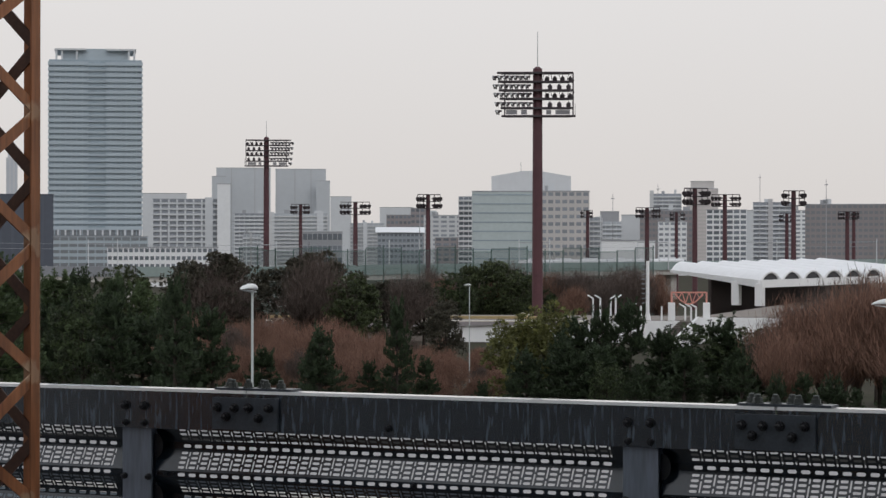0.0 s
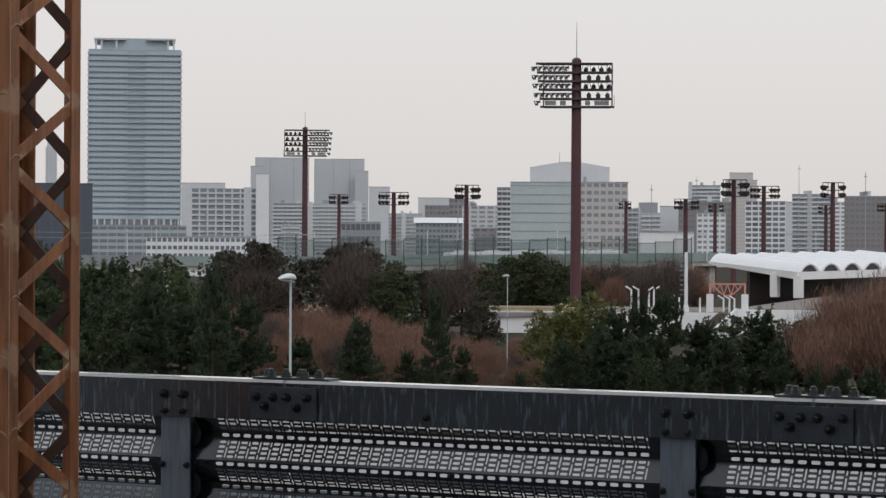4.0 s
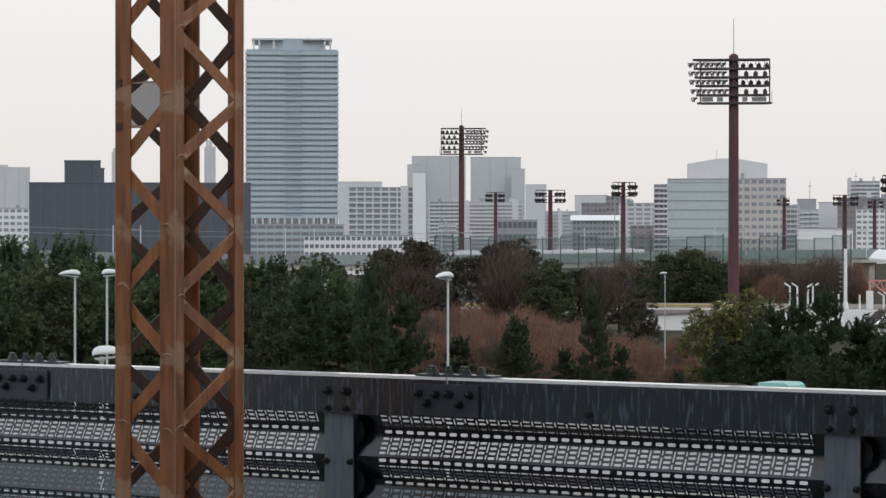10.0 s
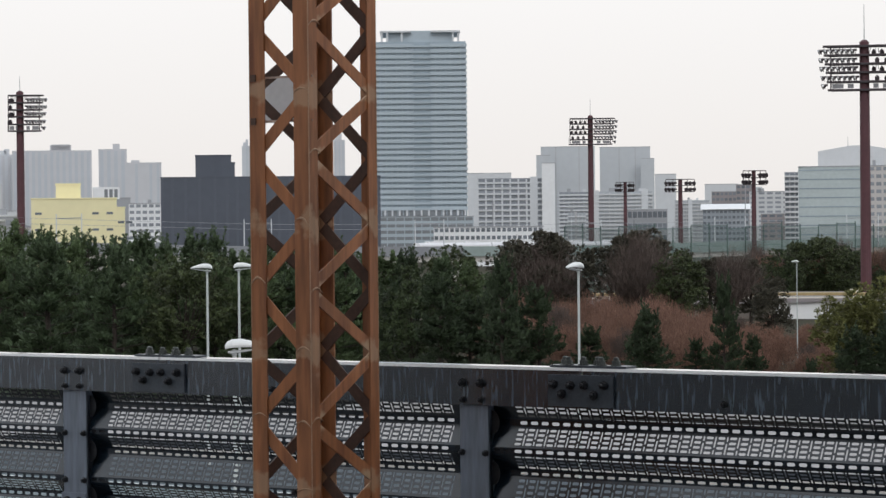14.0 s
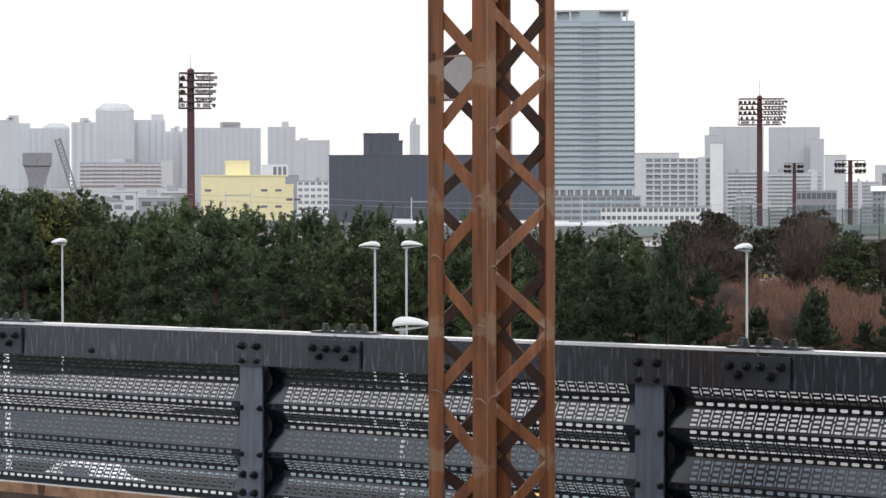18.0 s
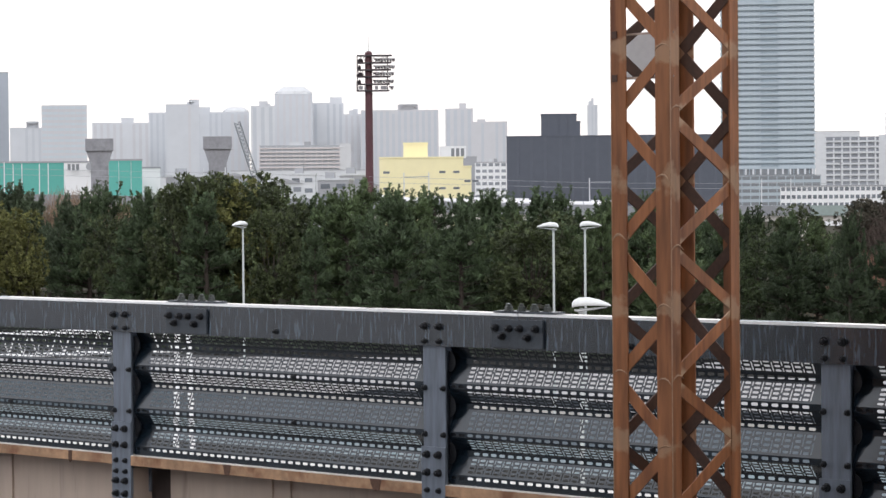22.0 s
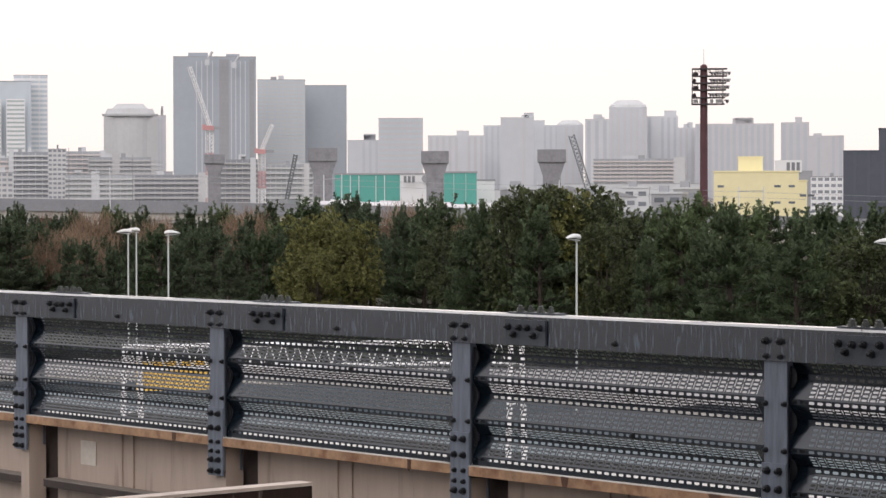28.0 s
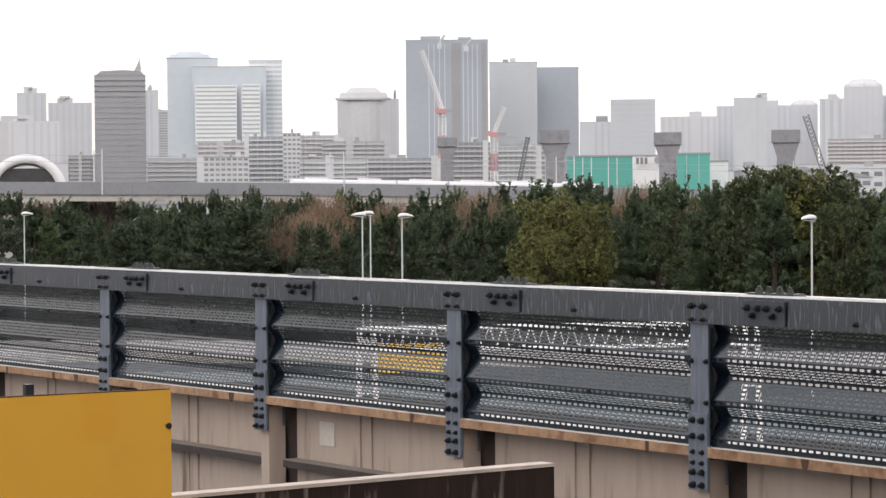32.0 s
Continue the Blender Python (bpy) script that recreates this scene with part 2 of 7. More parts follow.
F_YELLOW = material("pale yellow render", (0.82, 0.75, 0.46), 0.75, 0, 0.04, 15)
F_GLASS = material("grey-blue curtain glass", (0.43, 0.49, 0.495), 0.25, 0, 0.06, 10, rand=0.06)
PARAPET = material("grey parapet sheeting", (0.25, 0.26, 0.28), 0.6, 0, 0.12, 3)
DRYGRASS = material("dry tan grass", (0.34, 0.26, 0.13), 0.95, 0, 0.3, 1.5, 0.2)
TERRACE = material("brownish terrace paving", (0.22, 0.19, 0.165), 0.85, 0, 0.2, 5)
F_BEIGE = material("pale beige facade", (0.54, 0.515, 0.50), 0.75, 0, 0.05, 20)
F_STEEL = material("blue-grey works cladding", (0.29, 0.32, 0.35), 0.7, 0, 0.07, 12)
F_TEAL = material("teal cladding sheet", (0.10, 0.41, 0.355), 0.6, 0, 0.06, 5, rand=0.06)
# the farthest towers: haze painted in as paler, bluer greys
F_FAR = material("far tower facade, haze grey", (0.575, 0.60, 0.635), 0.85, 0, 0.04, 60)
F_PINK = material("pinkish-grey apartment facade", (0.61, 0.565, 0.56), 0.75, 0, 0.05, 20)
F_FARLINE = material("far tower glazing, haze grey-blue", (0.515, 0.545, 0.585), 0.7, 0, 0.05, 60)
F_FARPALE = material("far tower facade, haze white", (0.615, 0.635, 0.665), 0.85, 0, 0.04, 60)
F_FARWARM = material("far tower facade, warm haze grey", (0.575, 0.58, 0.605), 0.85, 0, 0.04, 60)
F_TOWER = material("grey tower glazing", (0.365, 0.405, 0.455), 0.4, 0, 0.05, 30, rand=0.05)
WIN = material("window glass, far", (0.17, 0.19, 0.215), 0.25, 0, 0.1, 3, rand=0.25)
WINPALE = material("pale window glass, far", (0.36, 0.385, 0.41), 0.3, 0, 0.1, 3, rand=0.12)
PIERGREY = material("grey pier concrete", (0.27, 0.272, 0.292), 0.85, 0, 0.15, 4, stain=(0.215, 0.217, 0.235))
TRAINWHITE = material("white train paint", (0.75, 0.75, 0.77), 0.35, 0.1, 0.05, 4)
TRAINGREY = material("steel train side", (0.42, 0.44, 0.47), 0.4, 0.3, 0.08, 4)
TEALNET = material("green net mesh cord", (0.10, 0.17, 0.15), 0.8, 0, 0.1, 2)
HEDGE = material("dark undergrowth", (0.030, 0.042, 0.024), 0.8, 0, 0.2, 3, rand=0.5, island=True)
REDPAINT = material("pale red crane paint", (0.58, 0.30, 0.30), 0.6, 0, 0.1, 2)
F_CRYSTAL = material("pale blue-grey tower glass", (0.535, 0.595, 0.64), 0.5, 0, 0.05, 40)
WINMID = material("grey window glass, far", (0.26, 0.28, 0.31), 0.3, 0, 0.1, 3, rand=0.15)


def net_material():
    """Fine green netting: mostly open, with thin cords too small to see singly."""
    m = bpy.data.materials.new("fine green netting")
    m.use_nodes = True
    n, l = m.node_tree.nodes, m.node_tree.links
    mix, clear = n.new("ShaderNodeMixShader"), n.new("ShaderNodeBsdfTransparent")
    b = n["Principled BSDF"]
    b.inputs["Base Color"].default_value, b.inputs["Roughness"].default_value = (0.055, 0.100, 0.095, 1), 0.8
    mix.inputs[0].default_value = 0.22
    l.new(clear.outputs[0], mix.inputs[1]), l.new(b.outputs[0], mix.inputs[2])
    l.new(mix.outputs[0], n["Material Output"].inputs[0])
    return m


NETTING = net_material()


def rust_material(name, axis, cycle, phase, reach, most):
    """Rust-brown paint: fine grain, long streaks, and pale dust that has settled about the joints along the piece."""
    m = material(name, (0.255, 0.098, 0.039), 0.5, 0.0, 0.5, 0.16, 0.2, stain=(0.125, 0.040, 0.018), streak=True, mask_at=(0.54, 0.74), gloss=0.35)
    n, l = m.node_tree.nodes, m.node_tree.links
    b = n["Principled BSDF"]
    paint = b.inputs["Base Color"].links[0].from_socket
    co, sep = n.new("ShaderNodeTexCoord"), n.new("ShaderNodeSeparateXYZ")
    l.new(co.outputs[axis], sep.inputs[0])
    rough = n.new("ShaderNodeTexNoise")
    rough.inputs["Scale"].default_value, rough.inputs["Detail"].default_value = 10.0, 5
    l.new(co.outputs["Object"], rough.inputs["Vector"])

    def maths(op, a, c, d=None):
        k = n.new("ShaderNodeMath")
        k.operation = op
        for i, v in enumerate((a, c, d)):
            if v is None:
                continue
            if isinstance(v, (int, float)):
                k.inputs[i].default_value = v
            else:
                l.new(v, k.inputs[i])
        return k.outputs[0]

    u = maths("MULTIPLY_ADD", sep.outputs["Z"], 1.0 / cycle, -phase / cycle)
    near = maths("PINGPONG", u, 0.5)  # 0 at a joint, half way between joints 0.5
    wob = maths("MULTIPLY_ADD", rough.outputs[0], 0.55, -0.275)
    far = maths("ADD", near, wob)
    dust = n.new("ShaderNodeMapRange")
    dust.inputs["From Min"].default_value, dust.inputs["From Max"].default_value = reach, reach * 0.45
    dust.inputs["To Max"].default_value = most
    l.new(far, dust.inputs[0])
    mix = n.new("ShaderNodeMix")
    mix.data_type = "RGBA"
    mix.inputs[7].default_value = (0.47, 0.33, 0.215, 1)
    l.new(dust.outputs[0], mix.inputs[0]), l.new(paint, mix.inputs[6])
    l.new(mix.outputs[2], b.inputs["Base Color"])
    return m


PHASE, HALF = 2.737, 0.2285  # of the mast's lacing: height of one joint over the deck, half a cycle
RUST = rust_material("rust-brown painted lattice leg", "Object", 2 * HALF, PHASE, 0.09, 0.4)
RUSTBAR = rust_material("rust-brown painted lacing bar", "Generated", 1.0, 1.0, 0.15, 0.75)


# ---- building helpers ----
def spot(bearing, dist, z=0.0):
    """A place by its bearing (degrees left of the barrier's square) and its distance from the viewing point."""
    return Vector((-dist * math.sin(radians(bearing)), dist * math.cos(radians(bearing)), z))


def box(bm, x0, x1, y0, y1, z0, z1, m=None):
    vs = [bm.verts.new(Vector(c) if m is None else m @ Vector(c)) for c in
          ((x0, y0, z0), (x1, y0, z0), (x1, y1, z0), (x0, y1, z0), (x0, y0, z1), (x1, y0, z1), (x1, y1, z1), (x0, y1, z1))]
    for f in ((0, 3, 2, 1), (4, 5, 6, 7), (0, 1, 5, 4), (1, 2, 6, 5), (2, 3, 7, 6), (3, 0, 4, 7)):
        bm.faces.new([vs[i] for i in f])
    return bm


def tube(bm, p0, p1, r0, r1=None, sides=8):
    """A tapered round bar from p0 to p1."""
    p0, p1 = Vector(p0), Vector(p1)
    r1 = r0 if r1 is None else r1
    q = (p1 - p0).to_track_quat("Z", "Y")
    rings = []
    for p, r in ((p0, r0), (p1, r1)):
        rings.append([bm.verts.new(p + q @ Vector((r * math.cos(a), r * math.sin(a), 0))) for a in
                      [2 * math.pi * i / sides for i in range(sides)]])
    for i in range(sides):
        j = (i + 1) % sides
        bm.faces.new((rings[0][i], rings[0][j], rings[1][j], rings[1][i]))
    bm.faces.new(rings[0][::-1]), bm.faces.new(rings[1])
    return bm


def bar(bm, p0, p1, w, t, side):
    """A flat bar of width w and thickness t from p0 to p1; side: the direction of its thickness."""
    p0, p1, s = Vector(p0), Vector(p1), Vector(side).normalized()
    d = (p1 - p0).normalized()
    c = d.cross(s).normalized()
    vs = []
    for p in (p0, p1):
        for a, b in ((-1, -1), (1, -1), (1, 1), (-1, 1)):
            vs.append(bm.verts.new(p + c * a * w / 2 + s * b * t / 2))
    for f in ((0, 1, 2, 3), (7, 6, 5, 4), (0, 4, 5, 1), (1, 5, 6, 2), (2, 6, 7, 3), (3, 7, 4, 0)):
        bm.faces.new([vs[i] for i in f])
    return bm


def prism(bm, outline, h0, h1, m):
    """An outline in the plane of m's x and y, drawn out along m's z from h0 to h1."""
    lo = [bm.verts.new(m @ Vector((x, y, h0))) for x, y in outline]
    hi = [bm.verts.new(m @ Vector((x, y, h1))) for x, y in outline]
    n = len(outline)
    for i in range(n):
        j = (i + 1) % n
        bm.faces.new((lo[i], lo[j], hi[j], hi[i]))
    bm.faces.new(lo[::-1]), bm.faces.new(hi)
    return bm


def mesh_of(bm, material_, name="m", smooth=False):
    bmesh.ops.recalc_face_normals(bm, faces=bm.faces)
    me = bpy.data.meshes.new(name)
    bm.to_mesh(me)
    bm.free()
    me.materials.append(material_)
    if smooth:
        me.polygons.foreach_set("use_smooth", [True] * len(me.polygons))
    return me


def part(name, bm, material_, parent, label="", smooth=False):
    ob = new(name, mesh_of(bm, material_, name, smooth))
    ob.parent = parent
    return tagged(ob, label)


def share(name, me, parent, m, label=""):
    """A further piece on a mesh that alike pieces share."""
    ob = new(name, me)
    ob.parent, ob.matrix_basis = parent, m
    return tagged(ob, label)


def thing(name, m, label, category, group="", kind=""):
    ob = new(name)
    ob.empty_display_size = 0.1
    ob.matrix_basis = m
    return tagged(ob, label, category, group, kind)


def solo(name, bm, material_, label, category, group="", kind="", m=None, smooth=False):
    ob = new(name, mesh_of(bm, material_, name, smooth))
    if m is not None:
        ob.matrix_basis = m
    return tagged(ob, label, category, group, kind)


B = bmesh.new


# ---- ground, road and paving ----
solo("ground", box(B(), -6000, 6000, -3000, 6000, -1.0, -0.02), SOIL, "dark park soil under the trees", "ground", kind="structure")
# the road bends towards the viaduct beyond the gantry: sideways shift by place along it
BEND = [(-260, -115), (-225, -82), (-200, -57), (-187, -43), (-182, -36), (-171, -28), (-163, -23), (-156, -17), (-147, -8), (-135, 0)]


def strip(name, x0, x1, y0, y1, z0, z1, mat, label, category):
    """A band of road surface that follows the bend."""
    knots = [(x, d) for x, d in BEND if x0 <= x <= x1] if x0 < -135 else [(x0, 0)]
    if x1 > -135:
        knots.append((x1, 0))
    outline = [(x, y0 + d) for x, d in knots] + [(x, y1 + d) for x, d in reversed(knots)]
    solo(name, prism(B(), outline, z0, z1, Matrix()), mat, label, category, kind="structure")


strip("road_lane", -260, 160, 82.3, 91.5, -0.5, 0.004, ASPHALT, "worn teal-grey asphalt lane", "road")
strip("road", -260, -108.1, 91.6, 103.4, -0.5, 0.004, ASPHALTDARK, "dark damp asphalt road below the viaduct", "road")
strip("road", -108, 160, 91.6, 103.4, -0.5, 0.004, ASPHALTMID, "wet blue-grey asphalt road below the viaduct", "road")
strip("road_median", -260, 160, 79.2, 82.2, -0.5, 0.03, DARKBED, "dark planted strip between the carriageways", "median")
strip("road_near", -260, 160, 20, 79.1, -0.5, 0.006, PAVING, "pale wet concrete carriageway near the viaduct", "road")
solo("lay_by", box(B(), -106, 160, 104.05, 110.6, -0.4, 0.055), LAYBY, "dark wet asphalt lay-by beside the road", "road", kind="structure")
# laid and bent so that one slot row looks dark from the camera
solo("hedge_strip", prism(B(), [(-118, 130.5), (-97, 130.8), (-80, 135.4), (160, 135.6), (160, 138.8), (-80, 138.8), (-97, 134.8), (-118, 134.6)], -0.4, 0.08, Matrix()), DARKBED, "low dark strip in the paving, placed to fit the view", "hedge", kind="structure")
near_edge = [(160, 104.0)] + [(x, 104.0 + d) for x, d in reversed(BEND)]
far_edge = [(-225, 46), (-200, 74), (-187, 92), (-171, 108), (-146, 118), (-133, 129), (-120, 135.5), (-104, 136.5), (160, 136.5)]
solo("pavement", prism(B(), near_edge + far_edge, -0.5, 0.05, Matrix()), PAVING, "pale wet paved strip between road and trees", "pavement", kind="structure")
solo("pavement", box(B(), -104, 160, 136.6, 146, -0.5, 0.05), PAVING, "pale wet paved strip before the wood", "pavement", kind="structure")

# ---- own viaduct deck ----
solo("floor", box(B(), -60, 30, -8, 7.45, 8.0, 9.0), BALLAST, "ballasted viaduct deck beside the barrier", "deck", kind="structure")

# ---- unseen added platform, canopy and walls; the platform ends beside the viewing point ----
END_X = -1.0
solo("platform", box(B(), END_X, 40, -8, 1.2, 9.0, 10.1), CONCRETE, "unseen concrete platform added under the eye", "platform", kind="structure")
# the dark wall and slabs shade the barrier's near steel and its reflections
solo("wall_back", box(B(), -18.5, 40, -8.3, -8.02, 9.0, 13.6), UNSEENDARK, "unseen dark wall added to darken the barrier's reflections", "wall", kind="structure")
# a pale unseen wall, set to brighten what the rail reflects
solo("parapet", box(B(), -60, -18.6, -8.3, -8.02, 8.0, 11.8), UNSEENPALE, "unseen pale wall added to brighten the rail's reflections", "parapet", kind="structure")
solo("canopy", box(B(), END_X, 40, -8.3, 1.99, 13.6, 13.85), UNSEENDARK, "unseen dark slab overhead, added to shade the near steel", "canopy", kind="structure")
solo("canopy", box(B(), -4.4, 40, 2.0, 5.3, 13.6, 13.85), UNSEENDARK, "unseen dark slab added to shade the near barrier", "canopy", kind="structure")
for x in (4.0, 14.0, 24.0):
    solo("canopy_column", box(B(), x - 0.12, x + 0.12, -4.1, -3.86, 10.1, 13.6), UNSEENDARK, "unseen dark column under the added slab", "column", "columns of the canopy")

# ---- noise barrier on the neighbouring girder ----
RAIL_Y, RAIL_BOTTOM, RAIL_TOP = 7.903, EYE - 0.652, EYE - 0.495
POST_X, PITCH = -5.378, 2.0
LEDGE = EYE - 1.222
POSTS = range(-4, 9)


def bolt_mesh(r, h, axis="y"):
    """Washer, six-sided nut and a domed thread end."""
    bm = B()
    d = Vector((0, -1, 0)) if axis == "y" else Vector((0, 0, 1))
    tube(bm, (0, 0, 0), d * 0.004, r * 1.4, r * 1.4, 14)
    tube(bm, d * 0.004, d * (0.004 + h * 0.54), r * 1.14, r * 1.14, 6)
    tube(bm, d * (0.004 + h * 0.54), d * (0.004 + h * 0.90), r * 0.70, r * 0.70, 10)
    tube(bm, d * (0.004 + h * 0.90), d * (0.004 + h), r * 0.70, r * 0.45, 10)
    return mesh_of(bm, BOLT if axis == "y" else BOLT_GREY, "bolt")


BOLT_FRONT, BOLT_TOP, BOLT_SMALL = bolt_mesh(0.0122, 0.026), bolt_mesh(0.0145, 0.026, "z"), bolt_mesh(0.0090, 0.018)
RIDGE, VALLEY = 0.0, 0.042
# folds of the sheet from its foot upward: height over the foot, depth behind the ridges
PROFILE = [(0.0, RIDGE), (0.018, RIDGE), (0.042, RIDGE), (0.118, VALLEY), (0.142, VALLEY), (0.198, RIDGE), (0.222, RIDGE), (0.315, VALLEY),
           (0.338, VALLEY), (0.400, RIDGE), (0.424, RIDGE), (0.502, VALLEY), (0.526, VALLEY), (0.604, 0.0)]


def panel_mesh(length):
    """A perforated, folded barrier sheet: narrow flats with one row of slots, slanting faces with a basket pattern of slots."""
    verts, faces = [], []

    def cell(o, u, v, u0, u1, v0, v1, hole):
        p = lambda a, b: o + u * a + v * b
        base = len(verts)
        if hole is None:
            verts.extend([p(u0, v0), p(u1, v0), p(u1, v1), p(u0, v1)])
            faces.append((base, base + 1, base + 2, base + 3))
            return
        a0, a1, b0, b1 = hole
        c = min(a1 - a0, b1 - b0) * 0.30
        um, vm = (u0 + u1) / 2, (v0 + v1) / 2
        outer = [(u0, v0), (um, v0), (u1, v0), (u1, vm), (u1, v1), (um, v1), (u0, v1), (u0, vm)]
        inner = [(a0 + c, b0), (a1 - c, b0), (a1, b0 + c), (a1, b1 - c), (a1 - c, b1), (a0 + c, b1), (a0, b1 - c), (a0, b0 + c)]
        verts.extend([p(*q) for q in outer])
        verts.extend([p(*q) for q in inner])
        for k in range(8):
            n = (k + 1) % 8
            faces.append((base + k, base + n, base + 8 + n, base + 8 + k))

    cw, PAD = 0.0465, 0.006
    count = int((length - 0.10) / cw)
    m0 = 0.095  # plain strip beside the post; the far end is punched up to its edge
    count -= 1
    m1 = length - m0 - count * cw
    u = Vector((1, 0, 0))
    for n, ((z0, y0), (z1, y1)) in enumerate(zip(PROFILE, PROFILE[1:])):
        o = Vector((0, y0, z0))
        v = Vector((0, y1 - y0, z1 - z0))
        h = v.length
        v.normalize()
        flat = abs(y1 - y0) < 1e-6
        ridge_row = flat and y0 == RIDGE and z0 > 0
        cell(o, u, v, 0, m0 - 2 * cw if ridge_row else m0, 0, h, None), cell(o, u, v, length - m1, length, 0, h, None)
        if flat and z0 == 0.0:
            cell(o, u, v, m0, length - m1, 0, h, None)
            continue
        for i in range(-2 if flat and y0 == RIDGE else 0, count):
            u0 = m0 + i * cw
            if flat:
                cell(o, u, v, u0, u0 + cw, 0, h, (u0 + 0.0078, u0 + cw - 0.0078, h * 0.22, h * 0.72))
                continue
            cut = u0 + cw * 0.735
            rows = 4 if h > 0.07 else 3
            k = (h - 2 * PAD) / rows
            for j in range(rows):
                v0, v1 = PAD + k * j, PAD + k * (j + 1)
                cell(o, u, v, u0, cut, v0, v1, (u0 + 0.0034, cut - 0.0034, v0 + k * 0.24, v1 - k * 0.24))
            split = PAD + (h - 2 * PAD) * (0.34 if i % 2 else 0.66)
            for v0, v1 in ((PAD, split), (split, h - PAD)):
                cell(o, u, v, cut, u0 + cw, v0, v1, (cut + 0.0032, u0 + cw - 0.0032, v0 + k * 0.22, v1 - k * 0.22))
        if not flat:
            cell(o, u, v, m0, length - m1, 0, PAD, None), cell(o, u, v, m0, length - m1, h - PAD, h, None)
    me = bpy.data.meshes.new("perforated_sheet")
    me.from_pydata(verts, [], faces)
    bm = B()
    bm.from_mesh(me)
    bmesh.ops.solidify(bm, geom=bm.faces[:], thickness=0.001)
    bm.to_mesh(me)
    bm.free()
    me.materials.append(MESH)
    return me


SHEET = panel_mesh(PITCH - 0.125)


def end_cap():
    """The solid scalloped side plate that closes a folded sheet at a post."""
    bm = B()
    outline = [(0.10, 0.0), (0.10, 0.604)] + [(y + 0.003, z) for z, y in reversed(PROFILE)]
    m = Matrix(((0, 0, 1, 0), (1, 0, 0, 0), (0, 1, 0, 0), (0, 0, 0, 1)))
    prism(bm, outline, 0, 0.004, m)
    return mesh_of(bm, GALV_POST, "end_cap")


CAP = end_cap()
CLOSER = mesh_of(box(B(), 0.008, 0.094, 0.006, 0.010, 0, 0.030), BOLT, "closing_strip")
H_RAIL = RAIL_TOP - RAIL_BOTTOM
# dark half-round plates that paint the shadow gaps in the folds beside a post
turns = [-math.pi / 2 + math.pi * k / 10 for k in range(11)]
GAPSHADE = mesh_of(prism(B(), [(0.034 * math.cos(a), 0.045 * math.sin(a)) for a in turns], 0, 0.004, Matrix(((1, 0, 0, 0), (0, 0, 1, 0), (0, 1, 0, 0), (0, 0, 0, 1)))), BOLT, "fold_cover")
JOINT = 0.54  # rail joints lie beside the posts
LIP = 0.013  # the rail's lower lip over the sheet
WEB = B()
box(WEB, JOINT - PITCH + 0.004, JOINT - 0.004, 0, 0.009, LIP, H_RAIL - 0.008)
box(WEB, JOINT - PITCH + 0.004, JOINT - 0.004, 0.009, 0.075, LIP, LIP + 0.008)
WEB = mesh_of(WEB, GALV, "rail")
# the sky's sheen on the wet flange is put into its white
FLANGE = mesh_of(box(B(), JOINT - PITCH + 0.004, JOINT - 0.004, -0.004, 0.08, H_RAIL - 0.008, H_RAIL + 0.003), SHEENTOP, "flange")
PLATE = box(B(), -0.137, 0.137, -0.002, 0.008, 0.020, H_RAIL - 0.022)
bmesh.ops.bevel(PLATE, geom=PLATE.edges[:], offset=0.003, segments=1)
PLATE = mesh_of(PLATE, GALV_PLATE, "splice_plate")
TOPPLATE = mesh_of(box(B(), -0.135, 0.185, 0.010, 0.085, H_RAIL + 0.004, H_RAIL + 0.012), GALV_PLATE, "top_plate")
H_OUTLINE = [(0, 0), (0.125, 0), (0.125, 0.009), (0.066, 0.009), (0.066, 0.116), (0.125, 0.116), (0.125, 0.125), (0, 0.125), (0, 0.116), (0.058, 0.116), (0.058, 0.009), (0, 0.009)]
POST_MESH = mesh_of(prism(B(), H_OUTLINE, -0.75, 0.034, Matrix()), GALV_POST, "post")
FOOT = box(B(), -0.004, 0.129, -0.012, -0.001, -0.775, -0.412)
bmesh.ops.bevel(FOOT, geom=FOOT.edges[:], offset=0.003, segments=1)
FOOT = mesh_of(FOOT, GALV_POST, "foot_plate")
barrier = thing("noise_barrier", pose(0, RAIL_Y, RAIL_BOTTOM), "dark galvanised noise barrier of posts, rail and perforated folded sheets", "noise barrier")
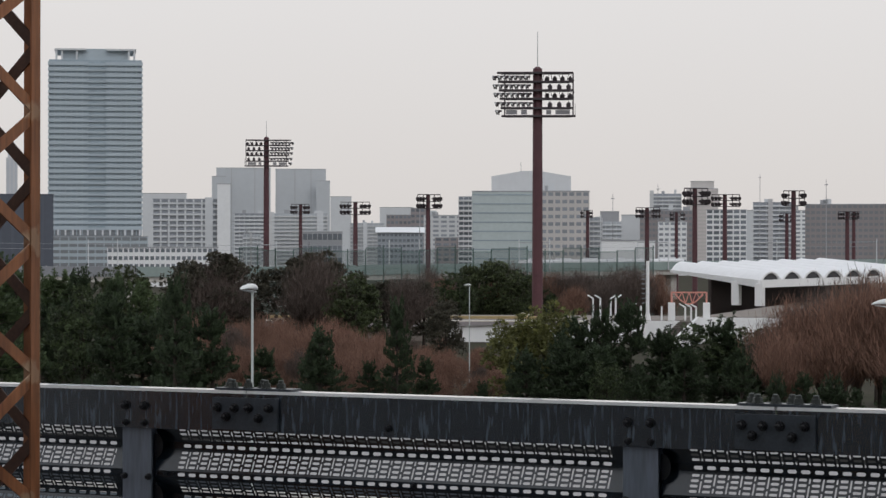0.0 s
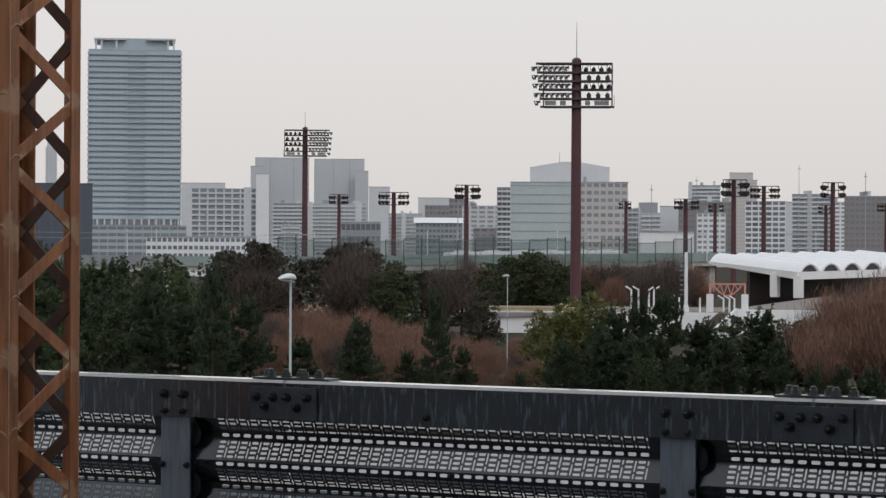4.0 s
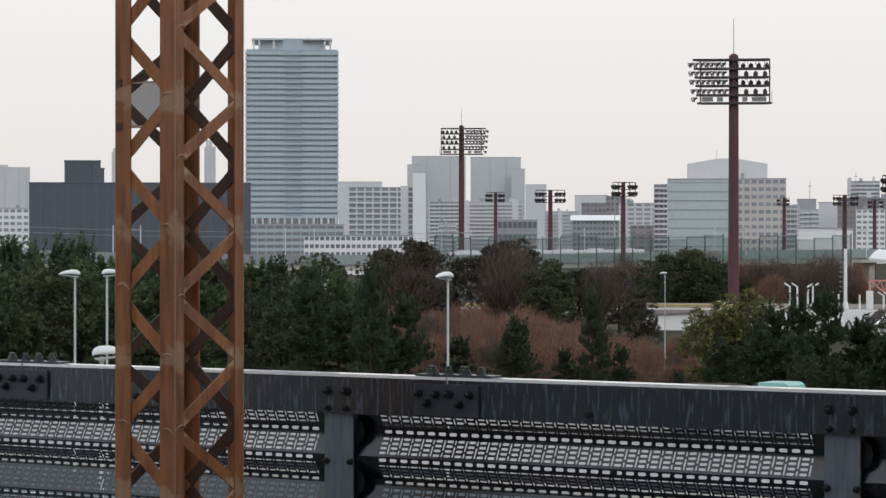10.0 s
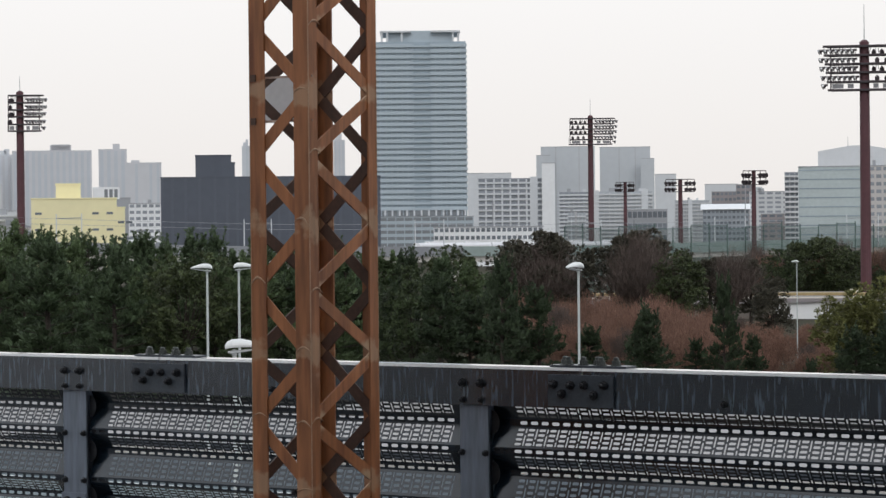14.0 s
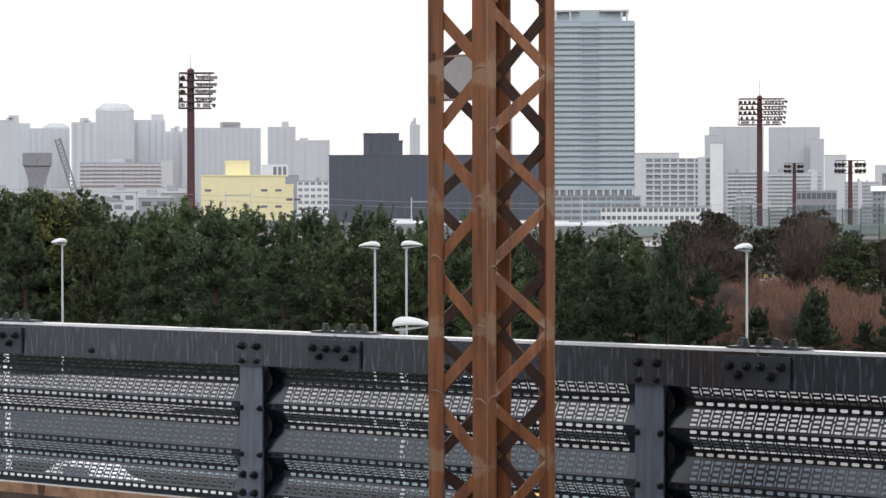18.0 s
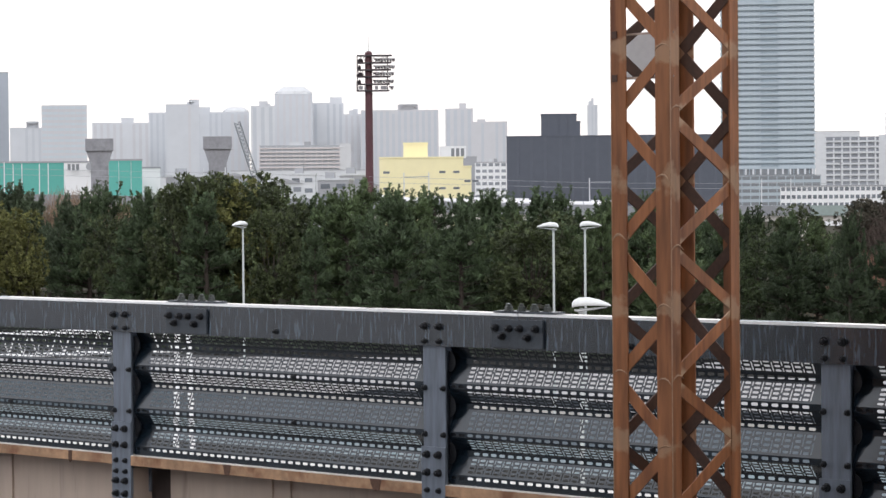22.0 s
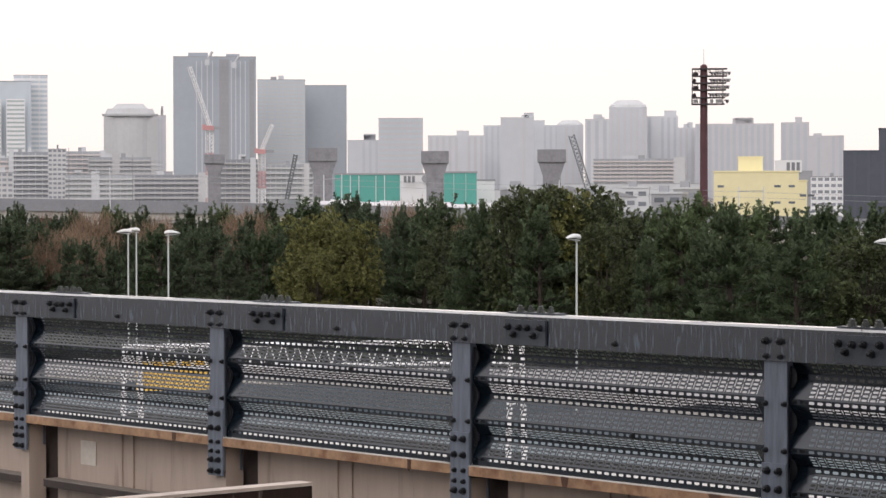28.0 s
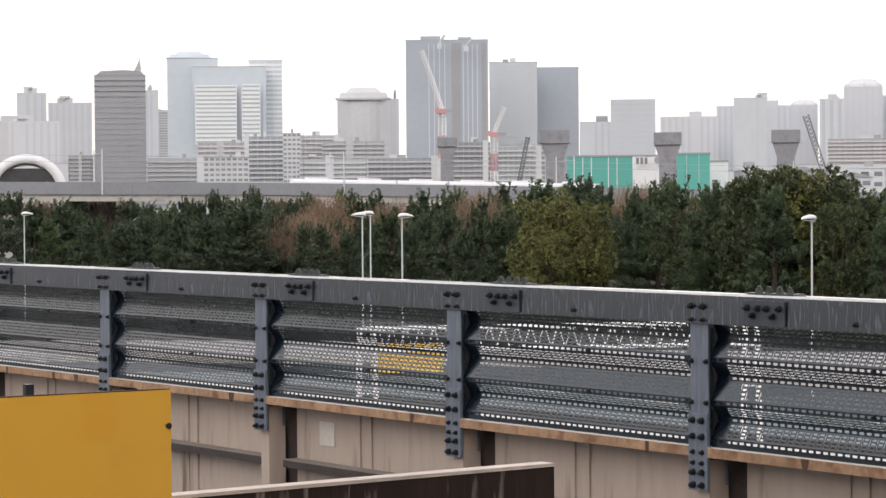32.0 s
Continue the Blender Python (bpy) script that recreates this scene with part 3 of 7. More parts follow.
for k in POSTS:
    x = POST_X - PITCH * k
    rail = share("rail", WEB, barrier, pose(x, 0, 0), "dark streaked steel channel rail")
    share("flange", FLANGE, rail, Matrix(), "wet top flange, sky sheen painted white")
    share("bolt", BOLT_SMALL, rail, pose(JOINT - 1.42, 0, 0.046))
    plate = share("splice_plate", PLATE, barrier, pose(x + JOINT, -0.01, 0), "bolted grey splice plate")
    share("top_plate", TOPPLATE, plate, Matrix())
    for bx, bz in ((-0.112, 0.100), (-0.040, 0.098), (0.018, 0.099), (0.102, 0.100), (-0.076, 0.066), (0.059, 0.064)):
        share("bolt", BOLT_FRONT, plate, pose(bx, -0.002, bz, 0, random.uniform(0, 60), 0))
    for bx, by in ((-0.104, 0.066), (-0.071, 0.034), (-0.014, 0.046), (0.035, 0.066), (0.068, 0.034), (0.123, 0.046)):
        share("bolt", BOLT_TOP, plate, pose(bx, by, H_RAIL + 0.012, 0, 0, random.uniform(0, 60)))
    post = share("post", POST_MESH, barrier, pose(x, 0.0105, 0), "grey galvanised steel post")
    share("foot_plate", FOOT, post, Matrix())
    for bx in (0.022, 0.103):
        share("bolt", BOLT_FRONT, post, pose(bx, -0.0105, 0.095, 0, random.uniform(0, 60), 0))
        share("bolt", BOLT_SMALL, post, pose(bx, -0.0105, 0.032))
        for bz in (-0.165, -0.36):
            share("bolt", BOLT_SMALL, post, pose(bx + (0.012 if bx > 0.05 else -0.012), 0, bz))
        for bz in (-0.444, -0.52, -0.594, -0.645, -0.69, -0.75):
            share("bolt", BOLT_SMALL if bz in (-0.594, -0.645) else BOLT_FRONT, post, pose(bx * 0.8 + 0.0125, -0.012, bz, 0, random.uniform(0, 60), 0))
    sheet = share("panel", SHEET, barrier, pose(x + 0.125 - PITCH, 0.03, LEDGE + 0.004 - RAIL_BOTTOM), "dark perforated folded sheet")
    for zz, u in ((0.21, 1.08), (0.412, 1.08)):
        share("bolt", BOLT_SMALL, sheet, pose(u, -0.001, zz))
    for zz in (0.130, 0.326, 0.514):
        share("fold_cover", GAPSHADE, sheet, pose(0.001, 0.004, zz), "dark half-round plate painting a fold's shadow gap")
    for zz in (0.015, 0.195, 0.397):
        share("closing_strip", CLOSER, sheet, pose(0.0, 0.0, zz), "dark strip behind the sheet's end")
    share("end_cap", CAP, sheet, pose(0.002, 0, 0), "grey solid scalloped end plate")
    share("end_cap", CAP, sheet, pose(PITCH - 0.131, 0, 0), "grey solid scalloped end plate")

# girder below the barrier
girder = thing("bridge_girder", pose(0, RAIL_Y + 0.02, 0), "beige painted bridge girder with a rust-stained top flange", "girder", kind="structure")
X0, X1 = POST_X - PITCH * 9, POST_X + PITCH * 4.5
part("top_flange", box(B(), X0, X1, -0.02, 0.25, LEDGE - 0.045, LEDGE), RUSTLEDGE, girder, "rust-stained pale flange")
# thin top plate: the wet flange's sheen is put into its pale colour
part("flange_top", box(B(), X0, X1, -0.019, 0.25, LEDGE, LEDGE + 0.003), LEDGETOP, girder, "top of the flange, wet sheen painted pale")
# the dark web paints the shade in the gaps between the plates
part("back_web", box(B(), X0, X1, 0.45, 0.48, LEDGE - 2.2, LEDGE - 0.045), GIRDERDARK, girder, "recessed web, its shade painted dark")
WEBPLATE = mesh_of(box(B(), 0.24 - PITCH, 0.0, 0.13, 0.16, -2.2, -0.045), GIRDER, "web_plate")
# dark brown stands for the shadow band under the stiffener flange
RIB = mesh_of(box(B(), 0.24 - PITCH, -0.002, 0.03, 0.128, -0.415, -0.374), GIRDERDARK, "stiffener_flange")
STIFF = mesh_of(box(B(), 0, 0.09, 0.012, 0.128, -2.1, -0.06), GIRDER, "stiffener")
THIN = mesh_of(box(B(), 0, 0.010, 0.118, 0.128, -2.1, -0.06), GIRDER, "seam")
# paler lip: the lit top edge of the flange, put into the colour
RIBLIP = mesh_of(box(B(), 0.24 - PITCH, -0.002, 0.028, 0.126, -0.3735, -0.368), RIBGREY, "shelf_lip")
# dark plate: recess shade beside each stiffener is put into its colour
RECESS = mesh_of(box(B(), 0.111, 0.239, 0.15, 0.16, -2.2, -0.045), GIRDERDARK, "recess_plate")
rg = random.Random(17)
for k in POSTS:
    x = POST_X - PITCH * k
    share("web_plate", WEBPLATE, girder, pose(x, 0, LEDGE))
    share("stiffener_flange", RIB, girder, pose(x, 0, LEDGE), "stiffener flange, underside shade painted dark brown")
    share("stiffener", STIFF, girder, pose(x + 0.02, 0, LEDGE))
    share("seam", THIN, girder, pose(x - 0.95, 0, LEDGE))
    share("seam", THIN, girder, pose(x - 1.07, 0.002, LEDGE))
    share("shelf_lip", RIBLIP, girder, pose(x, 0, LEDGE), "pale strip painting the stiffener's lit edge")
    share("recess_plate", RECESS, girder, pose(x, 0, LEDGE), "dark plate painting the shade beside the stiffener")
    for u in [v for v, odds in ((0.34 + rg.uniform(-0.05, 0.05), 0.75), (1.15 + rg.uniform(-0.4, 0.4), 0.45), (0.6 + rg.uniform(-0.1, 0.2), 0.3)) if rg.random() < odds]:
        bm = B()
        w = rg.uniform(0.02, 0.075)
        prism(bm, [(0, 0.001), (w, 0.001), (w * rg.uniform(0.7, 1.0), -0.046), (w * 0.5, -0.046 - rg.uniform(0, 0.012)), (w * rg.uniform(0, 0.3), -0.045)], -0.002, 0.0, Matrix(((1, 0, 0, x - u), (0, 0, 1, -0.0205), (0, 1, 0, LEDGE), (0, 0, 0, 1))))
        part("rust_patch", bm, RUSTDEEP, girder, "dark rust break in the flange")
part("pale_patch", box(B(), POST_X - PITCH * 4 + 0.5, POST_X - PITCH * 4 + 0.66, 0.124, 0.128, LEDGE - 0.27, LEDGE - 0.13), FRESHPAINT, girder, "square of whitish fresh paint")

# ---- lattice mast ----
mast = thing("lattice_mast", pose(0, 0, 9.0), "rust-brown lattice steel railway mast on the deck", "mast")
MX0, MX1, MY0, MY1 = -5.631, -5.372, 7.0, 7.396
MTOP = 9.5
leg = 0.065


def angle_leg(cx, cy, sx, sy):
    bm = B()
    box(bm, min(cx, cx + sx * leg), max(cx, cx + sx * leg), min(cy, cy + sy * 0.007), max(cy, cy + sy * 0.007), 0, MTOP)
    box(bm, min(cx, cx + sx * 0.007), max(cx, cx + sx * 0.007), min(cy + sy * 0.007, cy + sy * 0.05), max(cy + sy * 0.007, cy + sy * 0.05), 0, MTOP)
    return bm


for cx, sx in ((MX0, 1), (MX1, -1)):
    for cy, sy in ((MY0, 1), (MY1, -1)):
        part("leg", angle_leg(cx, cy, sx, sy), RUST, mast)


def lacing(p, q, normal, flip, paint):
    """Zigzag bars between two legs."""
    p, q = Vector(p), Vector(q)
    n = Vector(normal)
    d = (q - p).normalized()
    for i in range(-12, 29):
        z0 = PHASE + i * HALF + 0.012
        z1 = z0 + HALF - 0.024
        if z0 < 0.05 or z1 > MTOP:
            continue
        a, b = (p, q) if (i + flip) % 2 else (q, p)
        da = d if (i + flip) % 2 else -d
        bm = B()
        bar(bm, a + da * 0.022 + Vector((0, 0, z0)) + n * 0.009, b - da * 0.022 + Vector((0, 0, z1)) + n * 0.009, 0.042, 0.006, n)
        part("lacing_bar", bm, paint, mast)


# the two inner faces get a darker brown: their shade is in the colour
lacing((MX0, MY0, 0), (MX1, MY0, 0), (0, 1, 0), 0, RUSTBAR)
lacing((MX0, MY1, 0), (MX1, MY1, 0), (0, -1, 0), 1, RUSTSHADE)
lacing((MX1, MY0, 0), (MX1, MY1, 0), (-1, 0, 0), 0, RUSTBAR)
lacing((MX0, MY0, 0), (MX0, MY1, 0), (1, 0, 0), 1, RUSTSHADE)
# thin pale strips paint the highlight along the worn leg corners
PALEGLINT = material("pale highlight and wear tone", (0.33, 0.20, 0.12), 0.6, 0.0, 0.4, 0.03, 0.15)
EDGE = mesh_of(box(B(), -0.0016, 0.0012, -0.0012, 0.0016, 0, MTOP), PALEGLINT, "worn_edge")
for cx, cy in ((MX1, MY0), (MX0 + 0.0015, MY0), (MX1, MY1 - 0.002)):
    share("worn_edge", EDGE, mast, pose(cx, cy, 0.002), "pale worn corner edge, highlight painted in")
# pale arcs paint the highlight and dust line at each joint
bead = B()
rings = []
for k in range(9):
    w_ = 0.0042 * (1 - abs(k - 4) / 6)
    rings.append([bead.verts.new((0.065 * k / 8, w_ * math.cos(a), 0.016 * math.sin(math.pi * k / 8) - 0.0005 * k + w_ * math.sin(a))) for a in [2 * math.pi * j / 6 for j in range(6)]])
for q0, q1 in zip(rings, rings[1:]):
    for j in range(6):
        bead.faces.new((q0[j], q0[(j + 1) % 6], q1[(j + 1) % 6], q1[j]))
JOINTARC = mesh_of(bead, PALEGLINT, "weld_bead")
rw = random.Random(23)
for i in range(-11, 28):
    z = PHASE + i * HALF
    for x, level in ((MX0, i % 2 == 1), (MX1 - 0.065, i % 2 == 0), (MX1 - 0.065, rw.random() < 0.4)):
        if level and rw.random() < 0.9:
            b_ = share("weld_bead", JOINTARC, mast, pose(x + 0.0005, MY0 - 0.001, z + rw.uniform(-0.015, 0.02), 0, rw.uniform(-14, 14), 0), "pale arc painting a joint's highlight and dust")
            b_.scale = (0.98, 0.7, rw.uniform(0.4, 1.5))
    if i % 2:
        share("weld_bead", JOINTARC, mast, pose(MX1 + 0.001, MY0 + 0.002, z + rw.uniform(-0.01, 0.02), 0, rw.uniform(-10, 10), 90), "pale arc painting a joint's highlight and dust")
part("base_plate", box(B(), MX0 - 0.12, MX1 + 0.12, MY0 - 0.12, MY1 + 0.12, 0.0, 0.04), RUST, mast)
# a plain pale plate behind the lattice, with its thin straps
plate_z = EYE - 9.0 + 0.495
part("plate", box(B(), -5.935, -5.70, MY1 + 0.016, MY1 + 0.020, plate_z - 0.085, plate_z + 0.085), PLATEGREY, mast, "plain pale grey plate")
STRAPPAINT = material("pale strap steel", (0.36, 0.27, 0.22), 0.5, 0.2, 0.3, 0.05)
for dz in (-0.077, 0.074):
    z = plate_z - 0.024 + dz
    part("strap", box(B(), MX0 - 0.004, MX1 + 0.004, MY0 + 0.0165, MY0 + 0.0185, z - 0.0035, z + 0.0035), STRAPPAINT, mast, "thin pale strap")
    part("strap_clip", box(B(), MX0 + 0.008, MX0 + 0.030, MY0 - 0.004, MY0 - 0.0005, z - 0.012, z + 0.012), RUSTSHADE, mast, "rusty dark clip")

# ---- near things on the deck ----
LOOKOUT = Vector((-0.10, -0.035, 0))  # the eye's last place; both near things are placed to fit its view
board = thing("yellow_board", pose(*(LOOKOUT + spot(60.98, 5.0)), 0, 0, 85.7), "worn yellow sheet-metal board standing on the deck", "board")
BZ = EYE - 0.387
bm = box(B(), -0.8, 0.0, 0, 0.012, BZ - 0.7, BZ)
bmesh.ops.bevel(bm, geom=bm.edges[:], offset=0.003, segments=2)
part("sheet", bm, YELLOW, board)
part("rivet", tube(B(), (-0.006, -0.004, BZ - 0.07), (-0.006, 0.0, BZ - 0.07), 0.006, 0.006, 8), BOLT, board, "small black rivet")
part("post", box(B(), -0.3, -0.25, 0.014, 0.06, 9.0, BZ - 0.1), GALV_POST, board)
part("rim", box(B(), -0.8, -0.002, 0.0005, 0.0125, BZ + 0.0003, BZ + 0.0022), RUSTRIM, board, "rusty dark top edge")
part("clip", box(B(), -0.292, -0.276, 0.014, 0.03, BZ - 0.12, BZ + 0.022), BOLT, board, "small black clip")
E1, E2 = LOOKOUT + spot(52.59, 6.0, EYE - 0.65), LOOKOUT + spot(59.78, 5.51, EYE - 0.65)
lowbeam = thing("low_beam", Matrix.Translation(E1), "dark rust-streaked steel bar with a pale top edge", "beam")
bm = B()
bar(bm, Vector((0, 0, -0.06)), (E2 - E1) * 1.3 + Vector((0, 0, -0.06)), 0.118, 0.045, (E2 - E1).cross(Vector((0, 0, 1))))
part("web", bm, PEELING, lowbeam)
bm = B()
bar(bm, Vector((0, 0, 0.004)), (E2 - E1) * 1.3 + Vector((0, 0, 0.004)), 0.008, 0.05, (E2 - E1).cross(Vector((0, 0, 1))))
part("top_edge", bm, material("pale top edge strip", (0.62, 0.52, 0.45), 0.6, 0, 0.2, 0.3), lowbeam, "pale top edge strip")
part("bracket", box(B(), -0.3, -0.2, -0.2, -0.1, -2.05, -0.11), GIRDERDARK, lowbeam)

# ---- park lamps along the road ----
def street_lamp(bearing, dist, top, label="pale grey street lamp with a flat oval head", turn=0.0, r=0.055, size=1.0):
    p = spot(bearing, dist)
    ob = thing("street_lamp", pose(p.x, p.y, 0, 0, 0, bearing + turn), label, "street lamp", "street lamps by the road")
    part("pole", tube(B(), (0, 0, 0), (0, 0, top - 0.25), r * 1.3, r, 10), LAMPGREY, ob)
    # a flat drop-shaped head, drawn out to one side, over a shallow grey lens
    for name, mat, sections, text in (("head", LAMPHEAD, ((-0.84, 0.05, -0.02, 0.015), (-0.74, 0.14, -0.035, 0.085), (-0.5, 0.22, -0.05, 0.18), (-0.2, 0.25, -0.065, 0.245), (0.06, 0.23, -0.08, 0.235), (0.2, 0.18, -0.085, 0.17), (0.26, 0.12, -0.085, 0.08)), "off-white drop-shaped lamp head"),
                                      ("lens", LENSGREY, ((-0.72, 0.10, -0.06, -0.02), (-0.45, 0.20, -0.11, -0.04), (-0.1, 0.22, -0.165, -0.07), (0.10, 0.18, -0.19, -0.09), (0.19, 0.10, -0.17, -0.09)), "grey lamp lens")):
        bm = B()
        rings = []
        for x, hw, lo, hi in sections:
            mid, half = (lo + hi) / 2, (hi - lo) / 2
            rings.append([bm.verts.new((x * size, hw * size * math.cos(a), top + size * (max(mid + half * math.sin(a), lo + 0.25 * (hi - lo)) - 0.2))) for a in [2 * math.pi * k / 20 for k in range(20)]])
        for q0, q1 in zip(rings, rings[1:]):
            for k in range(20):
                bm.faces.new((q0[k], q0[(k + 1) % 20], q1[(k + 1) % 20], q1[k]))
        bm.faces.new(rings[0][::-1]), bm.faces.new(rings[-1])
        part(name, bm, mat, ob, text)
    part("collar", tube(B(), (0, 0, top - 0.42), (0, 0, top - 0.30), r * 1.5, r * 1.5, 10), LAMPGREY, ob)
    return ob


def floodlight(bearing, dist, top, base_r, head_w, head_h, rows, cols, name_label, turn=0.0):
    """A round mast with a rack of lamps."""
    p = spot(bearing, dist)
    ob = thing("floodlight_mast", pose(p.x, p.y, 0, 0, 0, bearing + turn), name_label, "floodlight", "floodlight masts of the sports ground")
    part("pole", tube(B(), (0, 0, 0), (0, 0, top), base_r * 1.15, base_r * 0.9, 14), MAROON, ob)
    z0 = top - head_h
    rail = mesh_of(box(B(), -head_w / 2, head_w / 2, -base_r - 0.35, -base_r + 0.1, -head_h * 0.028, head_h * 0.028), DARKRACK, "rack_rail")
    upright = mesh_of(box(B(), -0.06, 0.06, -base_r - 0.2, -base_r - 0.05, z0, top), DARKRACK, "rack_upright")
    for i in range(rows + 1):
        share("rack_rail", rail, ob, pose(0, 0, z0 + head_h * i / rows))
    for i in (-0.5, -0.25, 0.25, 0.5):
        share("rack_upright", upright, ob, pose(i * head_w, 0, 0))
    lm = B()
    s = head_h / rows
    tube(lm, (0, 0, 0), (0, -0.4 * s, -0.1 * s), 0.20 * s, 0.34 * s, 10)
    box(lm, -0.12 * s, 0.12 * s, 0, 0.3 * s, -0.1 * s, 0.12 * s)
    me = mesh_of(lm, DARKRACK, "lamp")
    for i in range(rows):
        for j in range(cols):
            x = -head_w / 2 + head_w * (j + 0.5) / cols
            if abs(x) < base_r * 1.6:
                continue
            share("lamp", me, ob, pose(x, -base_r - 0.3, z0 + head_h * (i + 0.42) / rows, 0, 0, (-55 if x < 0 else 25) + random.uniform(-12, 12)))
    return ob


def rise(dist, el):
    return EYE + dist * math.tan(radians(el))


for b, y_line, top, turn in ((31.60, 100, 10.2, 52), (39.86, 100, 10.15, 0), (39.16, 100, 10.2, 180), (46.77, 100, 10.2, 48), (55.84, 100, 10.2, 180), (56.72, 104, 10.2, 0), (56.54, 108, 10.25, 0), (64.17, 100, 10.2, 180), (39.27, 56, 8.70, 180)):
    street_lamp(b, y_line / math.cos(radians(b)), top, turn=turn)
street_lamp(17.45, 100 / math.cos(radians(17.5)), 9.8)
street_lamp(26.78, 230, rise(230, -0.72), "slim far park lamp beside the path", r=0.04, size=0.6)

def lamp_meshes():
    """Dark lamp bodies and their pale reflectors: one seen from the side, one from behind."""
    side, glass, back = B(), B(), B()
    tube(side, (0.10, 0, 0.10), (-0.22, 0, -0.02), 0.15, 0.30, 10)
    box(side, 0.02, 0.34, -0.14, 0.14, 0.0, 0.26)
    box(side, -0.04, 0.04, -0.05, 0.05, -0.42, 0.05)
    tube(glass, (-0.22, 0, -0.02), (-0.40, 0, -0.09), 0.34, 0.36, 12)
    tube(back, (0, 0, -0.38), (0, 0, 0.0), 0.28, 0.32, 10)
    tube(back, (0, 0, 0.0), (0, 0, 0.22), 0.32, 0.20, 10)
    tube(back, (0, 0, 0.22), (0, 0, 0.34), 0.13, 0.11, 8)
    return mesh_of(side, DARKRACK, "lamp"), mesh_of(glass, LAMPGLASS, "reflector"), mesh_of(back, DARKRACK, "lamp")


SIDE_LAMP, REFLECTOR, BACK_LAMP = lamp_meshes()
GUARD = mesh_of(tube(B(), (0, 0, -0.5), (0, 0, 0.5), 0.035, 0.035, 5), DARKRACK, "guard_bar")


def big_floodlight(bearing, dist, top, r, aim, back, h, spike, side, label):
    """A maroon mast with five decks of lamps. aim, back: reach of the decks on the lit side and on the other; side: -1 or 1, where the lamps look."""
    rnd = random.Random(int(bearing * 100))
    p = spot(bearing, dist)
    ob = thing("floodlight_mast", pose(p.x, p.y, 0, 0, 0, bearing), label, "floodlight", "floodlight masts of the sports ground")
    part("pole", tube(B(), (0, 0, 0), (0, 0, top + 0.9 * r), r * 1.12, r * 0.95, 16), MAROON, ob)
    part("cap", tube(B(), (0, 0, top + 0.9 * r), (0, 0, top + 1.3 * r), r * 0.9, r * 0.4, 16), MAROON, ob)
    levels = [top - h * k for k in (0.0, 0.205, 0.405, 0.60, 0.815, 1.0)]
    for k, z in enumerate(levels):
        a, c = (aim * (0.99 - 0.022 * k), back * (1.0 if k < 5 else 1.06))
        x0, x1 = (-a, c) if side < 0 else (-c, a)
        part("deck", box(B(), x0, x1, -r - 0.55, -r * 0.4, z - 0.13, z + 0.13), DARKRACK, ob)
        part("deck", box(B(), x0 * 0.9, x1 * 0.9, r * 0.4, r + 0.5, z - 0.10, z + 0.10), DARKRACK, ob)
    for x in (side * aim * 0.80, -side * back * 0.99):
        part("upright", box(B(), x - 0.09, x + 0.09, -r - 0.5, -r - 0.36, levels[5], levels[0]), DARKRACK, ob)
    part("upright", box(B(), -side * back * 1.05 - 0.03, -side * back * 1.05 + 0.03, -r - 0.5, -r - 0.44, levels[5], levels[4] + 0.5), DARKRACK, ob)
    for k in range(5):
        hi, lo = levels[k], levels[k + 1]
        gap = hi - lo
        n = 7
        for i in range(n):
            x = side * (aim * (1.02 - 0.02 * k) - (aim - r - 0.5) * i / (n - 1) * 0.98)
            if k == 4 and 0 < i:
                continue
            lamp = share("lamp", SIDE_LAMP, ob, pose(x, -r - 0.25 + rnd.uniform(-0.1, 0.1), lo + 0.13 + 0.42, 0, 0, (0 if side < 0 else 180) + rnd.uniform(-18, 18)))
            share("reflector", REFLECTOR, lamp, Matrix(), "pale glass reflector")
        if k in (1, 3):
            for i in range(3):
                share("lamp", BACK_LAMP, ob, pose(-side * (r + 1.0 + (back - r - 1.4) * i / 2.2), -r - 0.2, lo + 0.13 + 0.38))
        if k in (0, 2):
            for i in range(26):
                x = -aim * 0.8 + (aim * 0.8 + back) * i / 25 if side < 0 else -back + (aim * 0.8 + back) * i / 25
                if abs(x) > r * 1.1 and rnd.random() < 0.72:
                    bar_ = share("guard_bar", GUARD, ob, pose(x, -r - 0.45, (hi + lo) / 2, 0, rnd.choice([-14, -7, 7, 14])))
                    bar_.scale = (1, 1, gap * 0.92)
            for i in range(4):
                share("lamp", BACK_LAMP, ob, pose(-side * (r + 0.6 + (back - r - 1.0) * i / 3), r + 0.2, lo + 0.13 + 0.38))
        if k == 4:
            for x0, x1 in ((-0.77, -0.50), (-0.40, -0.26), (0.24, 0.38), (0.50, 0.90)):
                a, c = (x0, x1) if side < 0 else (-x1, -x0)
                sc = (aim if side < 0 else back) if a < 0 else (back if side < 0 else aim)
                part("ballast_box", box(B(), a * sc, c * sc, -r - 0.4, -r - 0.05, lo + 0.22, lo + 0.22 + gap * 0.55), BALLASTBOX, ob, "grey ballast box")
    if spike:
        part("spike", tube(B(), (0, 0, top + r), (0, 0, top + spike), 0.075, 0.04, 6), LAMPGREY, ob)
    return ob


STAIRSTONE = material("dark wet stair stone", (0.085, 0.07, 0.06), 0.8, 0, 0.3, 1.0, 0.2)
BALLASTBOX = material("grey ballast housing", (0.22, 0.22, 0.23), 0.6, 0.2, 0.15, 1)
BIG = "tall maroon floodlight mast with five decks of lamps"
big_floodlight(25.27, 346, rise(346, 3.97), 0.66, 5.5, 4.8, 5.8, 5.6, -1, BIG)
big_floodlight(31.31, 590, rise(590, 2.47), 0.62, 5.7, 4.7, 5.9, 4.5, 1, BIG)
